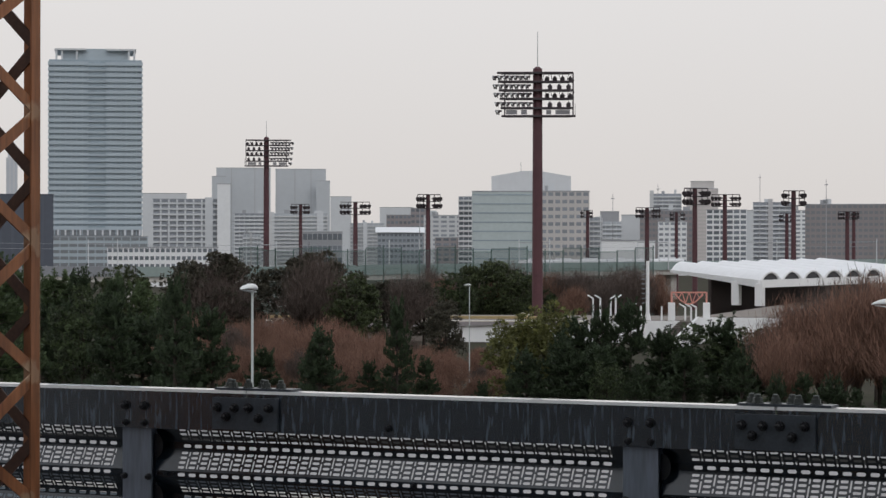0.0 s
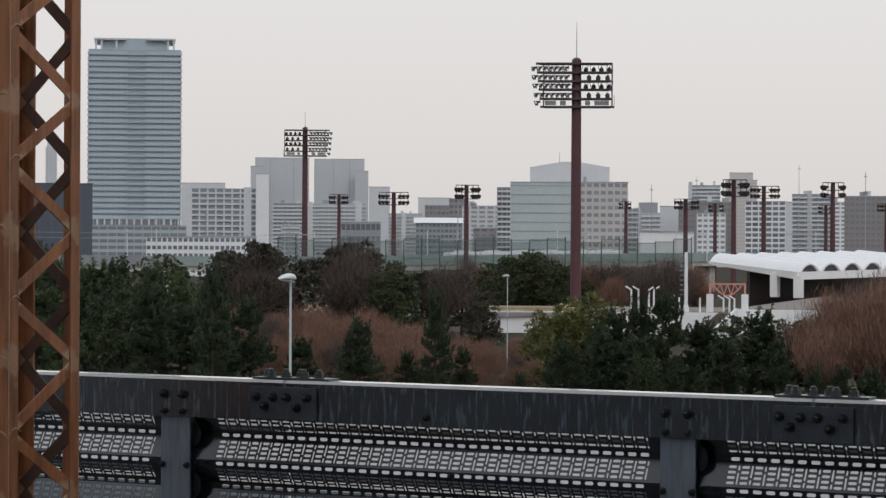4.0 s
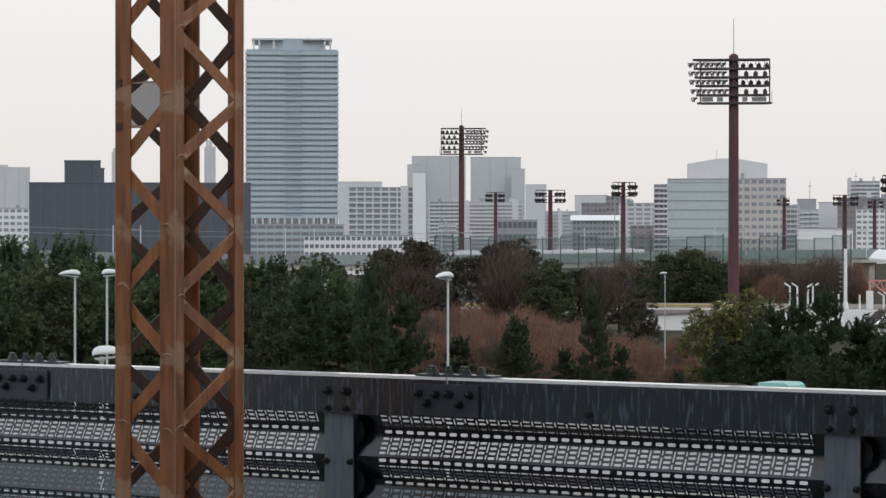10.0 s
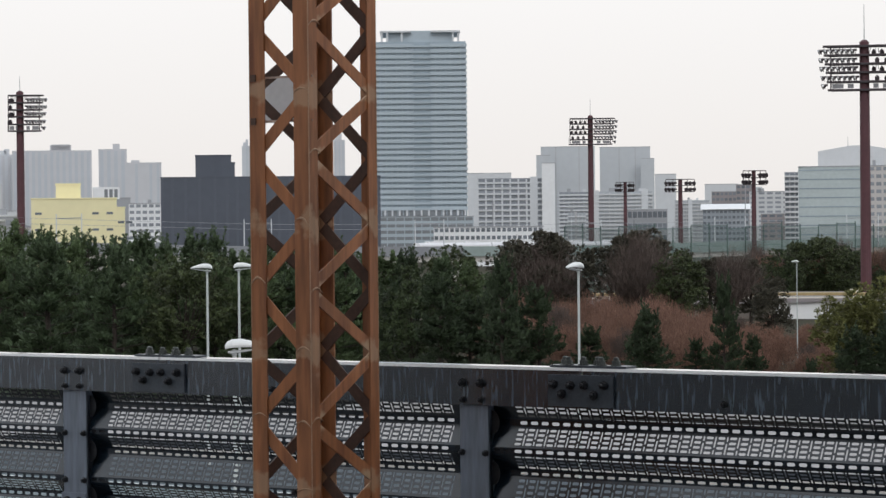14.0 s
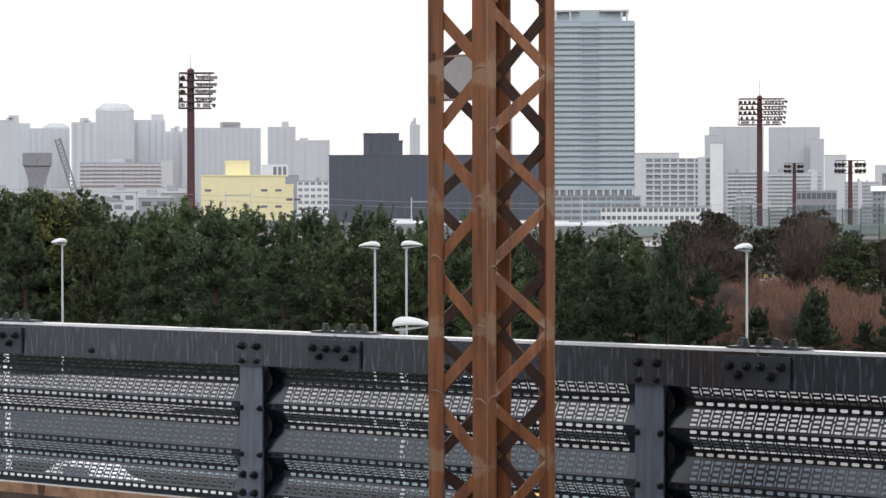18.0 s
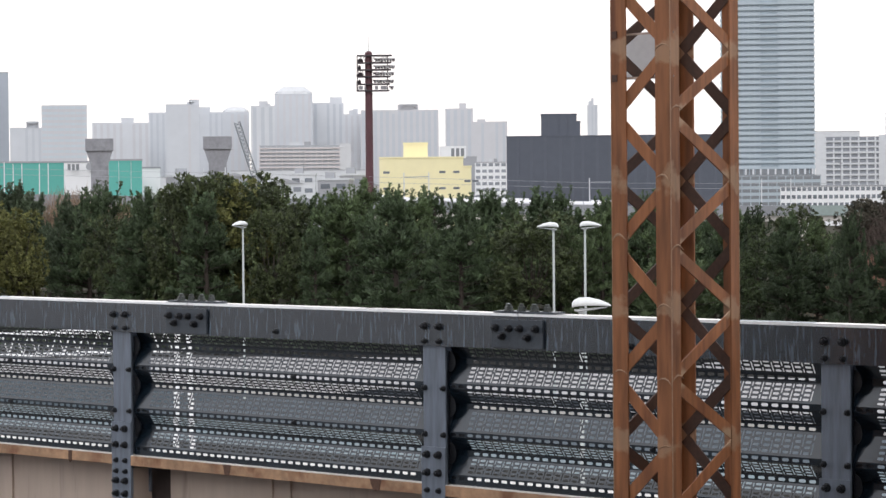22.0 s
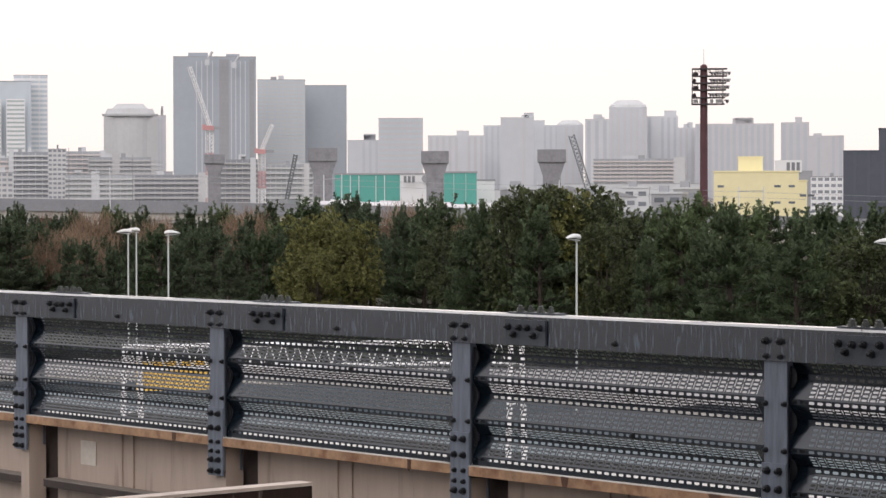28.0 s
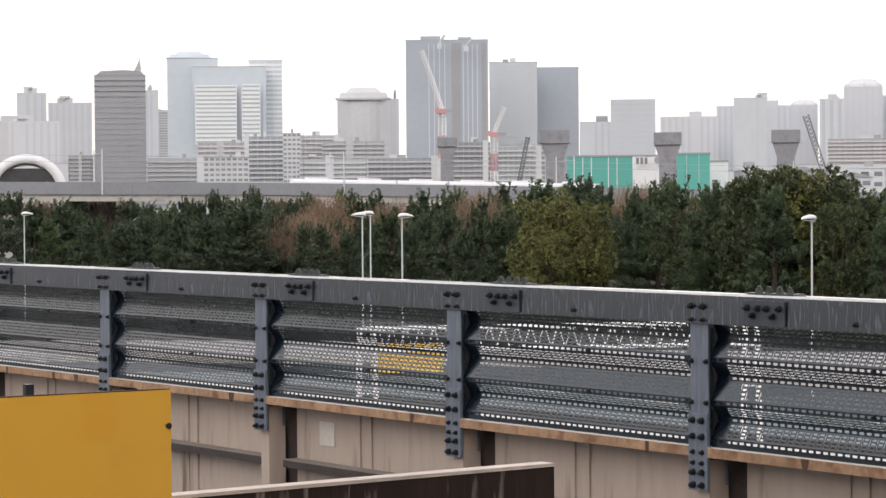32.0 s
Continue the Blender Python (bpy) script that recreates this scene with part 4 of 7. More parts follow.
big_floodlight(43.93, 470, rise(470, 3.07), 0.68, 4.3, 2.1, 6.4, 3.6, 1, BIG)
SMALL = "maroon floodlight mast with two rows of lamps, farther off"
for b, d, el, w, h in ((30.55, 700, 1.05, 4.6, 2.6), (29.33, 560, 1.10, 6.0, 2.7), (27.71, 560, 1.27, 4.9, 3.0), (24.16, 700, 0.92, 3.0, 2.0), (22.84, 560, 0.98, 5.0, 2.2),
                       (22.19, 700, 0.88, 3.6, 2.2), (21.78, 520, 1.41, 4.9, 3.3), (21.12, 560, 1.27, 6.0, 2.6), (19.61, 520, 1.35, 4.0, 3.0), (19.76, 700, 0.85, 3.4, 2.2), (18.44, 600, 0.89, 4.4, 1.8), (18.30, 700, 0.89, 3.4, 1.8)):
    floodlight(b, d, rise(d, el), 0.5, w * 1.04, h, 2, 8, SMALL, turn=random.uniform(-25, 25))


# ---- the far city ----
STYLES = {
    "podium": (F_BLUE, F_DARK, "bands", "low podium of the tower with window bands"),
    "flats": (F_FLATS, WINMID, "bands", "pale apartment block with balcony bands"),
    "whiteflats": (F_WHITE, WINMID, "grid", "white apartment block with small windows"),
    "darkflats": (F_GREY, WIN, "bands", "grey apartment block with dark window bands"),
    "balconies": (F_FLATS, WINMID, "bands", "white apartment block with long balconies"),
    "slab": (F_WHITE, WINPALE, "", "plain white stair tower beside the flats"),
    "pale": (F_PALE, WINPALE, "", "plain pale grey building"),
    "hall": (F_HALL, F_GREYMID, "mullions", "large smooth grey building"),
    "school": (F_WHITE, WIN, "grid", "long low white building with square windows"),
    "darkglass": (F_GREY, WIN, "bands", "low dark glazed building"),
    "office": (F_FLATS, WINMID, "grid", "grey office building with window rows"),
    "grey": (F_GREY, WIN, "", "plain mid grey building"),
    "brown": (F_BROWN, WIN, "grid", "brown-grey building with dark windows"),
    "brownwin": (F_BROWN, F_DARK, "grid", "brown-grey block with rows of small dark windows"),
    "glass": (F_GLASS, F_BLUEDARK, "lines", "glazed office front with floor lines"),
    "grid": (F_BEIGE, WINMID, "grid", "pale office wing with a grid of dark windows"),
    "works": (F_STEEL, WIN, "grid", "blue-grey works building under a white roof"),
    "pinktower": (F_BEIGE, F_PINK, "bands", "tall pinkish-grey tower with a stepped top"),
    "whitegrid": (F_WHITE, WIN, "grid", "white block with large square openings"),
    "arena": (F_WHITE, WIN, "", "low white hall with a curved roof"),
    "black": (F_BLACK, F_SEAM, "mullions", "large windowless charcoal building"),
    "yellow": (F_YELLOW, WIN, "slits", "pale yellow warehouse with small slit windows"),
    "far": (F_FAR, WINPALE, "", "pale plain tower far off"),
    "fardome": (F_FAR, WINPALE, "dome", "pale tower with a domed top"),
    "farflats": (F_FARWARM, F_CRYSTAL, "bands", "pale warm-grey tower with floor bands"),
    "shed": (F_PALE, WINPALE, "", "long low pale grey shed"),
    "glasstower": (F_TOWER, F_FAR, "mullions", "tall grey glazed tower with pale vertical strips"),
    "flatstower": (F_FLATS, F_CRYSTAL, "bands", "tall light grey apartment tower"),
    "greytower": (F_TOWER, F_FAR, "", "plain grey tower with smooth sides"),
    "ovaltower": (F_FLATS, F_FAR, "", "grey tower with an oval crown"),
    "green": (F_TEAL, F_WHITE, "mullions", "teal clad factory wall with pale seams"),
    "whitepanel": (F_WHITE, F_WHITE, "", "white clad factory wall"),
    "darktower": (F_SLATE, F_GREY, "wrapped", "dark grey tower wrapped in scaffold sheets"),
    "crystal": (F_CRYSTAL, F_WHITE, "", "pale blue-grey glazed tower"),
    "whitestripe": (F_WHITE, F_CRYSTAL, "bands", "white tower with striped floors"),
}


rb = random.Random(77)


def block(b0, b1, dist, top, style, floors, bays):
    wall, glass, kind, label = STYLES[style]
    if style == "flats":
        wall, glass = rb.choice([(F_FLATS, WINPALE), (F_PALE, WINMID), (F_PINK if b0 > 45 else F_FLATS, WINMID), (F_PALE, WINPALE)])
    elif style == "far":
        wall = rb.choice([F_FAR, F_FARWARM, F_FARPALE])
    elif style == "whiteflats" and b0 > 45:
        wall = F_FLATS
    if not floors and kind != "dome":
        kind = ""
    p0, p1 = spot(b0, dist), spot(b1, dist)
    mid, w = (p0 + p1) / 2, (p1 - p0).length
    ob = thing("building", pose(mid.x, mid.y, 0, 0, 0, (b0 + b1) / 2), label, "building", "buildings of the far city")
    depth = max(12.0, min(w, 40.0))
    if style == "works":  # low white gable roof with its eaves along the front
        part("gable_roof", prism(B(), [(-1.0, 0), (depth + 1.0, 0), (depth * 0.5, 2.6)], -w / 2 - 1.0, w / 2 + 1.0, pose(0, 0, top) @ Matrix(((0, 0, 1, 0), (1, 0, 0, 0), (0, 1, 0, 0), (0, 0, 0, 1)))), F_WHITE, ob, "white sheet roof")
    part("wall", box(B(), -w / 2, w / 2, 0, depth, 0, top - 0.4), wall, ob)
    bm = box(B(), -w / 2 - 0.15, w / 2 + 0.15, -0.15, depth + 0.15, top - 0.4, top)
    part("roof", bm, F_GREY if style not in ("far", "fardome", "farflats", "black", "yellow") else wall, ob)
    low = max(3.0, top * 0.06)
    if style in ("flats", "whiteflats", "office", "grid", "darkflats", "brownwin", "flatstower") and w > 9:
        for i in range(2):
            u = random.uniform(-0.38, 0.3) * w
            part("roof_box", box(B(), u, u + w * random.uniform(0.06, 0.14), 2, 8, top, top + random.uniform(1.5, 3.2)), F_GREY if i else F_PALE, ob)
    if style in ("far", "fardome"):
        n = max(3, int(w / 6))
        strip_ = mesh_of(box(B(), -w / n * rb.uniform(0.16, 0.3), w / n * 0.2, -0.3, -0.02, 2, top - 1.5), rb.choice([F_FARLINE, F_FARLINE, F_FARWARM]), "window_strip")
        for j in range(n):
            if rb.random() < 0.8:
                share("window_strip", strip_, ob, pose(-w / 2 + w * (j + 0.5) / n, 0, 0))
    if style == "far":
        for i in range(rb.choice([1, 2, 2])):
            u, ww = rb.uniform(-0.45, 0.2) * w, rb.uniform(0.2, 0.4) * w
            part("roof_box", box(B(), u, min(u + ww, w / 2), 1, depth - 1, top, top + rb.uniform(2, 7)), wall, ob)
    if kind == "dome":
        bm = B()
        tube(bm, (0, depth / 2, top), (0, depth / 2, top + w * 0.07), w * 0.5, w * 0.48, 8)
        tube(bm, (0, depth / 2, top + w * 0.07), (0, depth / 2, top + w * 0.2), w * 0.48, w * 0.29, 8)
        part("dome", bm, F_FLATS, ob)
    elif kind == "bands" and style in ("flats", "balconies", "darkflats"):
        # balconies: pale parapets before recessed glass, dividing walls, a solid stair core
        fh = (top - low) / floors
        core = rb.choice([-0.5, -0.12, 0.3, 0.38])
        bright = rb.choice([F_GREYPALE, F_FLATS, F_FLATS, F_PINK] if b0 > 45 else [F_FLATS, F_PALE, F_PALE]) if style != "darkflats" else F_FLATS
        back = mesh_of(box(B(), -w / 2 + 0.3, w / 2 - 0.3, -0.3, -0.01, 0, fh * 0.62), glass, "window_band")
        lip = mesh_of(box(B(), -w / 2, w / 2, -1.3, -0.31, 0, fh * rb.uniform(0.30, 0.42)), bright, "balcony")
        rib = mesh_of(box(B(), *((-0.55, 0.55) if style == "balconies" else (-0.14, 0.14)), -1.35, -0.31, low, top - 0.5), bright, "rib")
        for i in range(floors):
            share("window_band", back, ob, pose(0, 0, low + fh * (i + 0.34)))
            share("balcony", lip, ob, pose(0, 0, low + fh * i))
        for j in range(0, bays + 1):
            share("rib", rib, ob, pose(-w / 2 + w * j / bays, 0, 0))
        part("stair_core", box(B(), core * w, (core + 0.12) * w, -1.5, -0.2, 0, top + rb.uniform(0.5, 2.5)), rb.choice([F_PALE, F_GREYPALE, F_FLATS]), ob)
    elif kind == "bands":
        fh = (top - low) / floors
        me = mesh_of(box(B(), -w / 2 + 0.4, w / 2 - 0.4, -0.12, -0.01, 0, fh * 0.5), glass, "window_band")
        rib = mesh_of(box(B(), -0.22, 0.22, -0.5, -0.13, low, top - 0.5), wall, "rib")
        for i in range(floors):
            share("window_band", me, ob, pose(0, 0, low + fh * (i + 0.3)))
        for j in range(1, bays):
            share("rib", rib, ob, pose(-w / 2 + w * j / bays, 0, 0))
    elif kind == "grid":
        fh, bw = (top - low) / floors, w / bays
        tall, wide = (0.62, 0.40) if style == "whitegrid" else (0.48, 0.35)
        me = mesh_of(box(B(), -bw * wide, bw * wide, -0.1, -0.01, 0, fh * tall), glass, "window")
        for i in range(floors):
            for j in range(bays):
                share("window", me, ob, pose(-w / 2 + bw * (j + 0.5), 0, low + fh * (i + 0.3)))
    elif kind == "slits":
        fh, bw = 4.4, w / bays
        me = mesh_of(box(B(), -0.85, 0.85, -0.1, -0.01, 0, 0.6), glass, "window")
        for i in range(floors):
            for j in (0, bays // 2 + 1, bays - 1):
                share("window", me, ob, pose(-w / 2 + bw * (j + 0.5), 0, top - 4.5 - fh * i))
    elif kind == "lines":
        fh = (top - low) / floors
        me = mesh_of(box(B(), -w / 2 + 0.2, w / 2 - 0.2, -0.1, -0.01, 0, fh * 0.12), glass, "floor_line")
        for i in range(floors):
            share("floor_line", me, ob, pose(0, 0, low + fh * (i + 0.5)))
    elif kind == "wrapped":
        for j in range(7):
            bm = box(B(), -w / 2 + w * j / 7 + 0.03, -w / 2 + w * (j + 1) / 7 - 0.03, -0.5 - 0.1 * (j % 2), -0.02, 2, top * rb.uniform(0.80, 0.86))
            part("sheet", bm, F_SLATE, ob)
        deck_ = mesh_of(box(B(), -w / 2 - 0.25, w / 2 + 0.25, -0.8, depth, 0, 0.7), F_GREY, "scaffold_deck")
        for k in range(22):
            share("scaffold_deck", deck_, ob, pose(0, 0, top * (0.12 + 0.04 * k)))
        part("top_arch", prism(B(), [(-w * 0.47, 0), (w * 0.47, 0), (w * 0.42, 2.6), (w * 0.1, 3.6), (-w * 0.36, 3.0)], 0, 18, pose(0, 0, top) @ Matrix(((1, 0, 0, 0), (0, 0, 1, 0), (0, 1, 0, 0), (0, 0, 0, 1)))), F_SLATE, ob)
        part("climbing_frame", prism(B(), [(w * 0.28, 3), (w * 0.42, 3), (w * 0.39, 12), (w * 0.35, 8)], 0, 2, pose(0, 0, top) @ Matrix(((1, 0, 0, 0), (0, 0, 1, 0), (0, 1, 0, 0), (0, 0, 0, 1)))), F_GREYMID, ob)
    elif style == "glasstower":
        line = mesh_of(box(B(), -0.28, 0.28, -0.3, -0.02, 1.0, top - 3), F_FARPALE, "mullion")
        for u in (0.28, 0.345, 0.41, 0.475, 0.70, 0.755, 0.81, 0.87):
            share("mullion", line, ob, pose(w * (u - 0.5), 0, 0))
        # darker grey strips paint the shade of three bays
        dark = mesh_of(box(B(), -w * 0.03, w * 0.03, -0.12, -0.01, 2, top - 2), F_GREY, "shaded_bay")
        for u in (0.585, 0.64, 0.95):
            share("shaded_bay", dark, ob, pose(w * (u - 0.5), 0, 0))
        part("roof_house", box(B(), -w * 0.32, -w * 0.08, 3, 20, top, top + 2.6), wall, ob)
        part("roof_house", box(B(), w * 0.14, w * 0.3, 3, 20, top, top + 1.8), wall, ob)
    elif kind == "mullions":
        me = mesh_of(box(B(), -w * 0.006, w * 0.006, -0.3, -0.02, 1.0, top - 0.6), glass, "mullion")
        for j in range(1, bays):
            share("mullion", me, ob, pose(-w / 2 + w * (j + random.uniform(-0.2, 0.2)) / bays, 0, 0))
    return ob


# right
block(36.24, 33.93, 1340, 19.6, "podium", 5, 12)
block(33.83, 32.38, 1650, 45.3, "balconies", 12, 8)
block(32.40, 32.11, 1642, 54.9, "slab", 0, 0)
block(34.05, 33.08, 2250, 62.4, "pale", 0, 0)
block(32.42, 31.22, 2400, 89.7, "hall", 1, 3)
block(32.52, 32.21, 2370, 80.9, "hall", 0, 0)
block(31.11, 29.99, 2407, 89.0, "hall", 1, 3)
block(30.20, 29.90, 2385, 77.4, "hall", 0, 0)
block(34.82, 32.38, 850, 13.2, "school", 4, 21)
block(32.02, 31.14, 1875, 39.4, "flats", 13, 8)
block(31.14, 29.95, 1950, 40.5, "flats", 13, 10)
block(31.83, 31.43, 1500, 21.7, "flats", 7, 5)
block(29.89, 29.42, 2250, 59.9, "pale", 0, 0)
block(30.51, 29.62, 1425, 22.8, "darkglass", 3, 8)
block(29.45, 28.69, 1950, 33.3, "flats", 11, 6)
block(28.84, 27.83, 1200, 20.6, "works", 7, 11)
block(28.79, 28.06, 2100, 48.0, "pale", 0, 0)
block(28.64, 28.09, 1800, 37.6, "brown", 9, 6)
block(28.10, 27.68, 1725, 41.1, "brown", 10, 4)
block(27.81, 26.73, 1650, 35.2, "office", 11, 6)
block(27.56, 26.73, 1425, 19.7, "brown", 6, 5)
block(27.03, 26.70, 1425, 42.3, "darkflats", 14, 3)
block(26.73, 25.34, 1060, 36.8, "glass", 9, 1)
block(25.37, 24.12, 1062, 36.9, "grid", 11, 8)
block(24.12, 23.83, 1500, 31.8, "flats", 10, 3)
block(23.88, 23.46, 1650, 37.7, "grey", 0, 0)
block(24.12, 23.16, 1575, 30.3, "flats", 10, 8)
block(23.41, 22.53, 1500, 33.4, "pale", 0, 0)
block(23.85, 22.66, 750, 15.2, "arena", 0, 0)
block(22.78, 22.08, 1950, 55.7, "flats", 18, 5)
block(21.97, 21.27, 2250, 67.0, "pinktower", 20, 6)
block(21.88, 21.36, 2255, 73.6, "pinktower", 0, 0)
block(22.59, 21.96, 1275, 26.8, "whiteflats", 9, 5)
block(23.00, 21.75, 1440, 35.0, "brownwin", 10, 14)
block(21.53, 20.64, 1425, 35.1, "whitegrid", 11, 6)
block(20.66, 20.47, 1800, 40.9, "pale", 0, 0)
block(20.50, 19.64, 1575, 42.0, "flats", 14, 6)
block(19.73, 19.30, 1800, 40.8, "whiteflats", 13, 3)
block(19.36, 17.52, 1350, 36.7, "brownwin", 11, 16)
block(17.88, 16.72, 1357, 33.3, "brownwin", 10, 10)
# middle
block(40.87, 36.00, 900, 31.5, "black", 1, 17)
block(40.10, 39.31, 905, 39.3, "black", 1, 4)
block(39.31, 39.23, 905, 36.7, "black", 0, 0)
block(43.71, 41.84, 700, 21.7, "yellow", 4, 6)
block(41.84, 41.66, 700, 19.2, "yellow", 4, 1)
block(43.17, 42.63, 705, 25.7, "yellow", 0, 0)
block(41.58, 40.87, 1170, 25.8, "whiteflats", 8, 5)
block(41.89, 41.54, 1200, 28.8, "grey", 0, 0)
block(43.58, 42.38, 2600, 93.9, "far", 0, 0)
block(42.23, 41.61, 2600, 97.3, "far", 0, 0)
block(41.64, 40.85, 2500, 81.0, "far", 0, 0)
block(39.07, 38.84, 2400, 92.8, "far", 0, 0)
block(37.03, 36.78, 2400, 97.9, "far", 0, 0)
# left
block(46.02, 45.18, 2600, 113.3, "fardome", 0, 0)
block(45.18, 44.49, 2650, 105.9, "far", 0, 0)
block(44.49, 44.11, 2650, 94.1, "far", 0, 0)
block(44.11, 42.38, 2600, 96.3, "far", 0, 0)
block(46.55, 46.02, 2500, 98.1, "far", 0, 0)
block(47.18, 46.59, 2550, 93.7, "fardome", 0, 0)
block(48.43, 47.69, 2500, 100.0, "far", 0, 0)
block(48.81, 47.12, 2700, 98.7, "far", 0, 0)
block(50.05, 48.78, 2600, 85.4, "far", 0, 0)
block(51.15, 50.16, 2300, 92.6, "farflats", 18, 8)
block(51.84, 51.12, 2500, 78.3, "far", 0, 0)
block(46.37, 44.34, 1950, 49.0, "flats", 16, 16)
block(47.00, 43.99, 1800, 28.8, "shed", 0, 0)
block(55.70, 53.87, 1700, 112.0, "glasstower", 40, 11)
block(53.84, 52.78, 1800, 101.9, "flatstower", 36, 7)
block(52.78, 51.86, 1850, 100.4, "greytower", 0, 0)
block(57.23, 56.03, 1900, 80.1, "ovaltower", 0, 0)
block(56.05, 55.86, 1890, 80.2, "far", 0, 0)
block(52.13, 50.68, 620, 20.2, "green", 1, 5)
block(50.68, 50.05, 619, 20.2, "whitepanel", 0, 0)
block(50.05, 49.70, 960, 23.7, "grey", 0, 0)
block(49.70, 48.97, 620, 20.6, "green", 1, 3)
block(48.97, 48.57, 640, 18.9, "whitepanel", 0, 0)
block(48.57, 46.24, 1350, 21.7, "shed", 0, 0)
# far left t32
block(62.59, 61.47, 1900, 99.1, "darktower", 30, 8)
block(61.50, 61.19, 2300, 103.9, "far", 0, 0)
block(61.42, 60.94, 3000, 109.0, "flats", 35, 4)
block(60.99, 59.87, 1800, 106.1, "crystal", 0, 0)
block(60.44, 58.81, 1790, 99.7, "crystal", 0, 0)
block(59.19, 58.45, 1810, 104.9, "whitestripe", 30, 4)
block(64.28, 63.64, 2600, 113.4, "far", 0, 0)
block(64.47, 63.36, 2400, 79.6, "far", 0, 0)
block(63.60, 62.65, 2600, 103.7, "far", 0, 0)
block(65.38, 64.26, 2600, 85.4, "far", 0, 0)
block(60.33, 59.20, 1650, 44.1, "flats", 14, 8)
block(59.30, 58.43, 1650, 47.9, "flats", 15, 6)
block(58.45, 58.05, 1620, 49.3, "whiteflats", 16, 4)
block(58.07, 57.20, 1725, 50.1, "flats", 16, 7)
block(57.57, 56.19, 1680, 45.2, "flats", 15, 9)
block(56.70, 54.94, 1575, 32.5, "flats", 10, 12)
block(61.45, 60.21, 1575, 33.5, "flats", 11, 9)
block(58.08, 56.57, 1500, 31.2, "flats", 10, 10)
block(60.21, 59.21, 1470, 32.5, "whiteflats", 10, 8)
block(54.81, 53.80, 1500, 40.4, "flats", 13, 8)
block(53.67, 52.61, 1500, 37.6, "flats", 12, 9)
block(63.18, 62.59, 1950, 41.3, "flats", 13, 5)
block(65.15, 63.06, 2250, 38.8, "shed", 0, 0)


# ---- low houses and works before the blocks ----
def low_house(b, dist, top, w, wall, glass, gable):
    p = spot(b, dist)
    ob = thing("low_building", pose(p.x, p.y, 0, 0, 0, b + random.uniform(-12, 12)), "low pinkish-grey building with window rows" if wall == F_PINK else "low grey building with window rows", "building", "low buildings before the city")
    part("wall", box(B(), -w / 2, w / 2, 0, 12, 0, top), wall, ob)
    if gable:
        m = Matrix(((1, 0, 0, 0), (0, 0, 1, 0), (0, 1, 0, 0), (0, 0, 0, 1)))
        part("roof", prism(B(), [(-w / 2 - 0.3, top), (w / 2 + 0.3, top), (0.0, top + w * 0.14)], -0.3, 12.3, m), F_GREY, ob)
    else:
        part("roof", box(B(), -w / 2 - 0.2, w / 2 + 0.2, -0.2, 12.2, top, top + 0.5), F_PALE, ob)
        part("tank", box(B(), -w * 0.3, -w * 0.3 + 2.5, 3, 6, top + 0.5, top + 2.2), F_GREY, ob)
    n = max(2, int(w / 3.2))
    me = mesh_of(box(B(), -w / n * 0.3, w / n * 0.3, -0.08, -0.01, 0, 1.3), glass, "window")
    for k in range(1, 3):
        for j in range(n):
            share("window", me, ob, pose(-w / 2 + w * (j + 0.5) / n, 0, top - 3.2 * k + 0.9))


rl = random.Random(21)
b = 62.0
while b > 17.0:
    if 42.9 < b < 49.0:
        d = rl.uniform(640, 860)
        low_house(b, d, rise(d, rl.uniform(0.12, 0.44 if b > 40 else 0.3)), rl.uniform(5, 11) if b > 42 else rl.uniform(8, 17), rl.choice([F_FLATS, F_PINK, F_PINK, F_PALE, F_GREY]), rl.choice([WIN, WINMID, WINPALE]), rl.random() < 0.08)
    b -= rl.uniform(0.35, 0.8)
for b, d, h in ((36.4, 1300, 0.9), (33.5, 1000, 0.7), (27.9, 900, 1.25), (23.6, 1000, 1.3), (22.6, 1100, 1.5), (20.35, 1200, 1.75), (18.9, 1000, 1.6), (58.0, 1000, 1.35), (56.6, 1000, 1.2), (45.4, 1200, 1.0)):
    p = spot(b, d)
    ob = thing("aerial_mast", pose(p.x, p.y, 0), "thin grey aerial mast above the roofs", "aerial", "aerials of the far city")
    part("pole", tube(B(), (0, 0, 0), (0, 0, rise(d, h)), 0.25, 0.1, 6), F_GREY, ob)
    part("head", box(B(), -0.7, 0.7, -0.1, 0.1, rise(d, h) - 2.2, rise(d, h) - 1.9), F_GREY, ob)


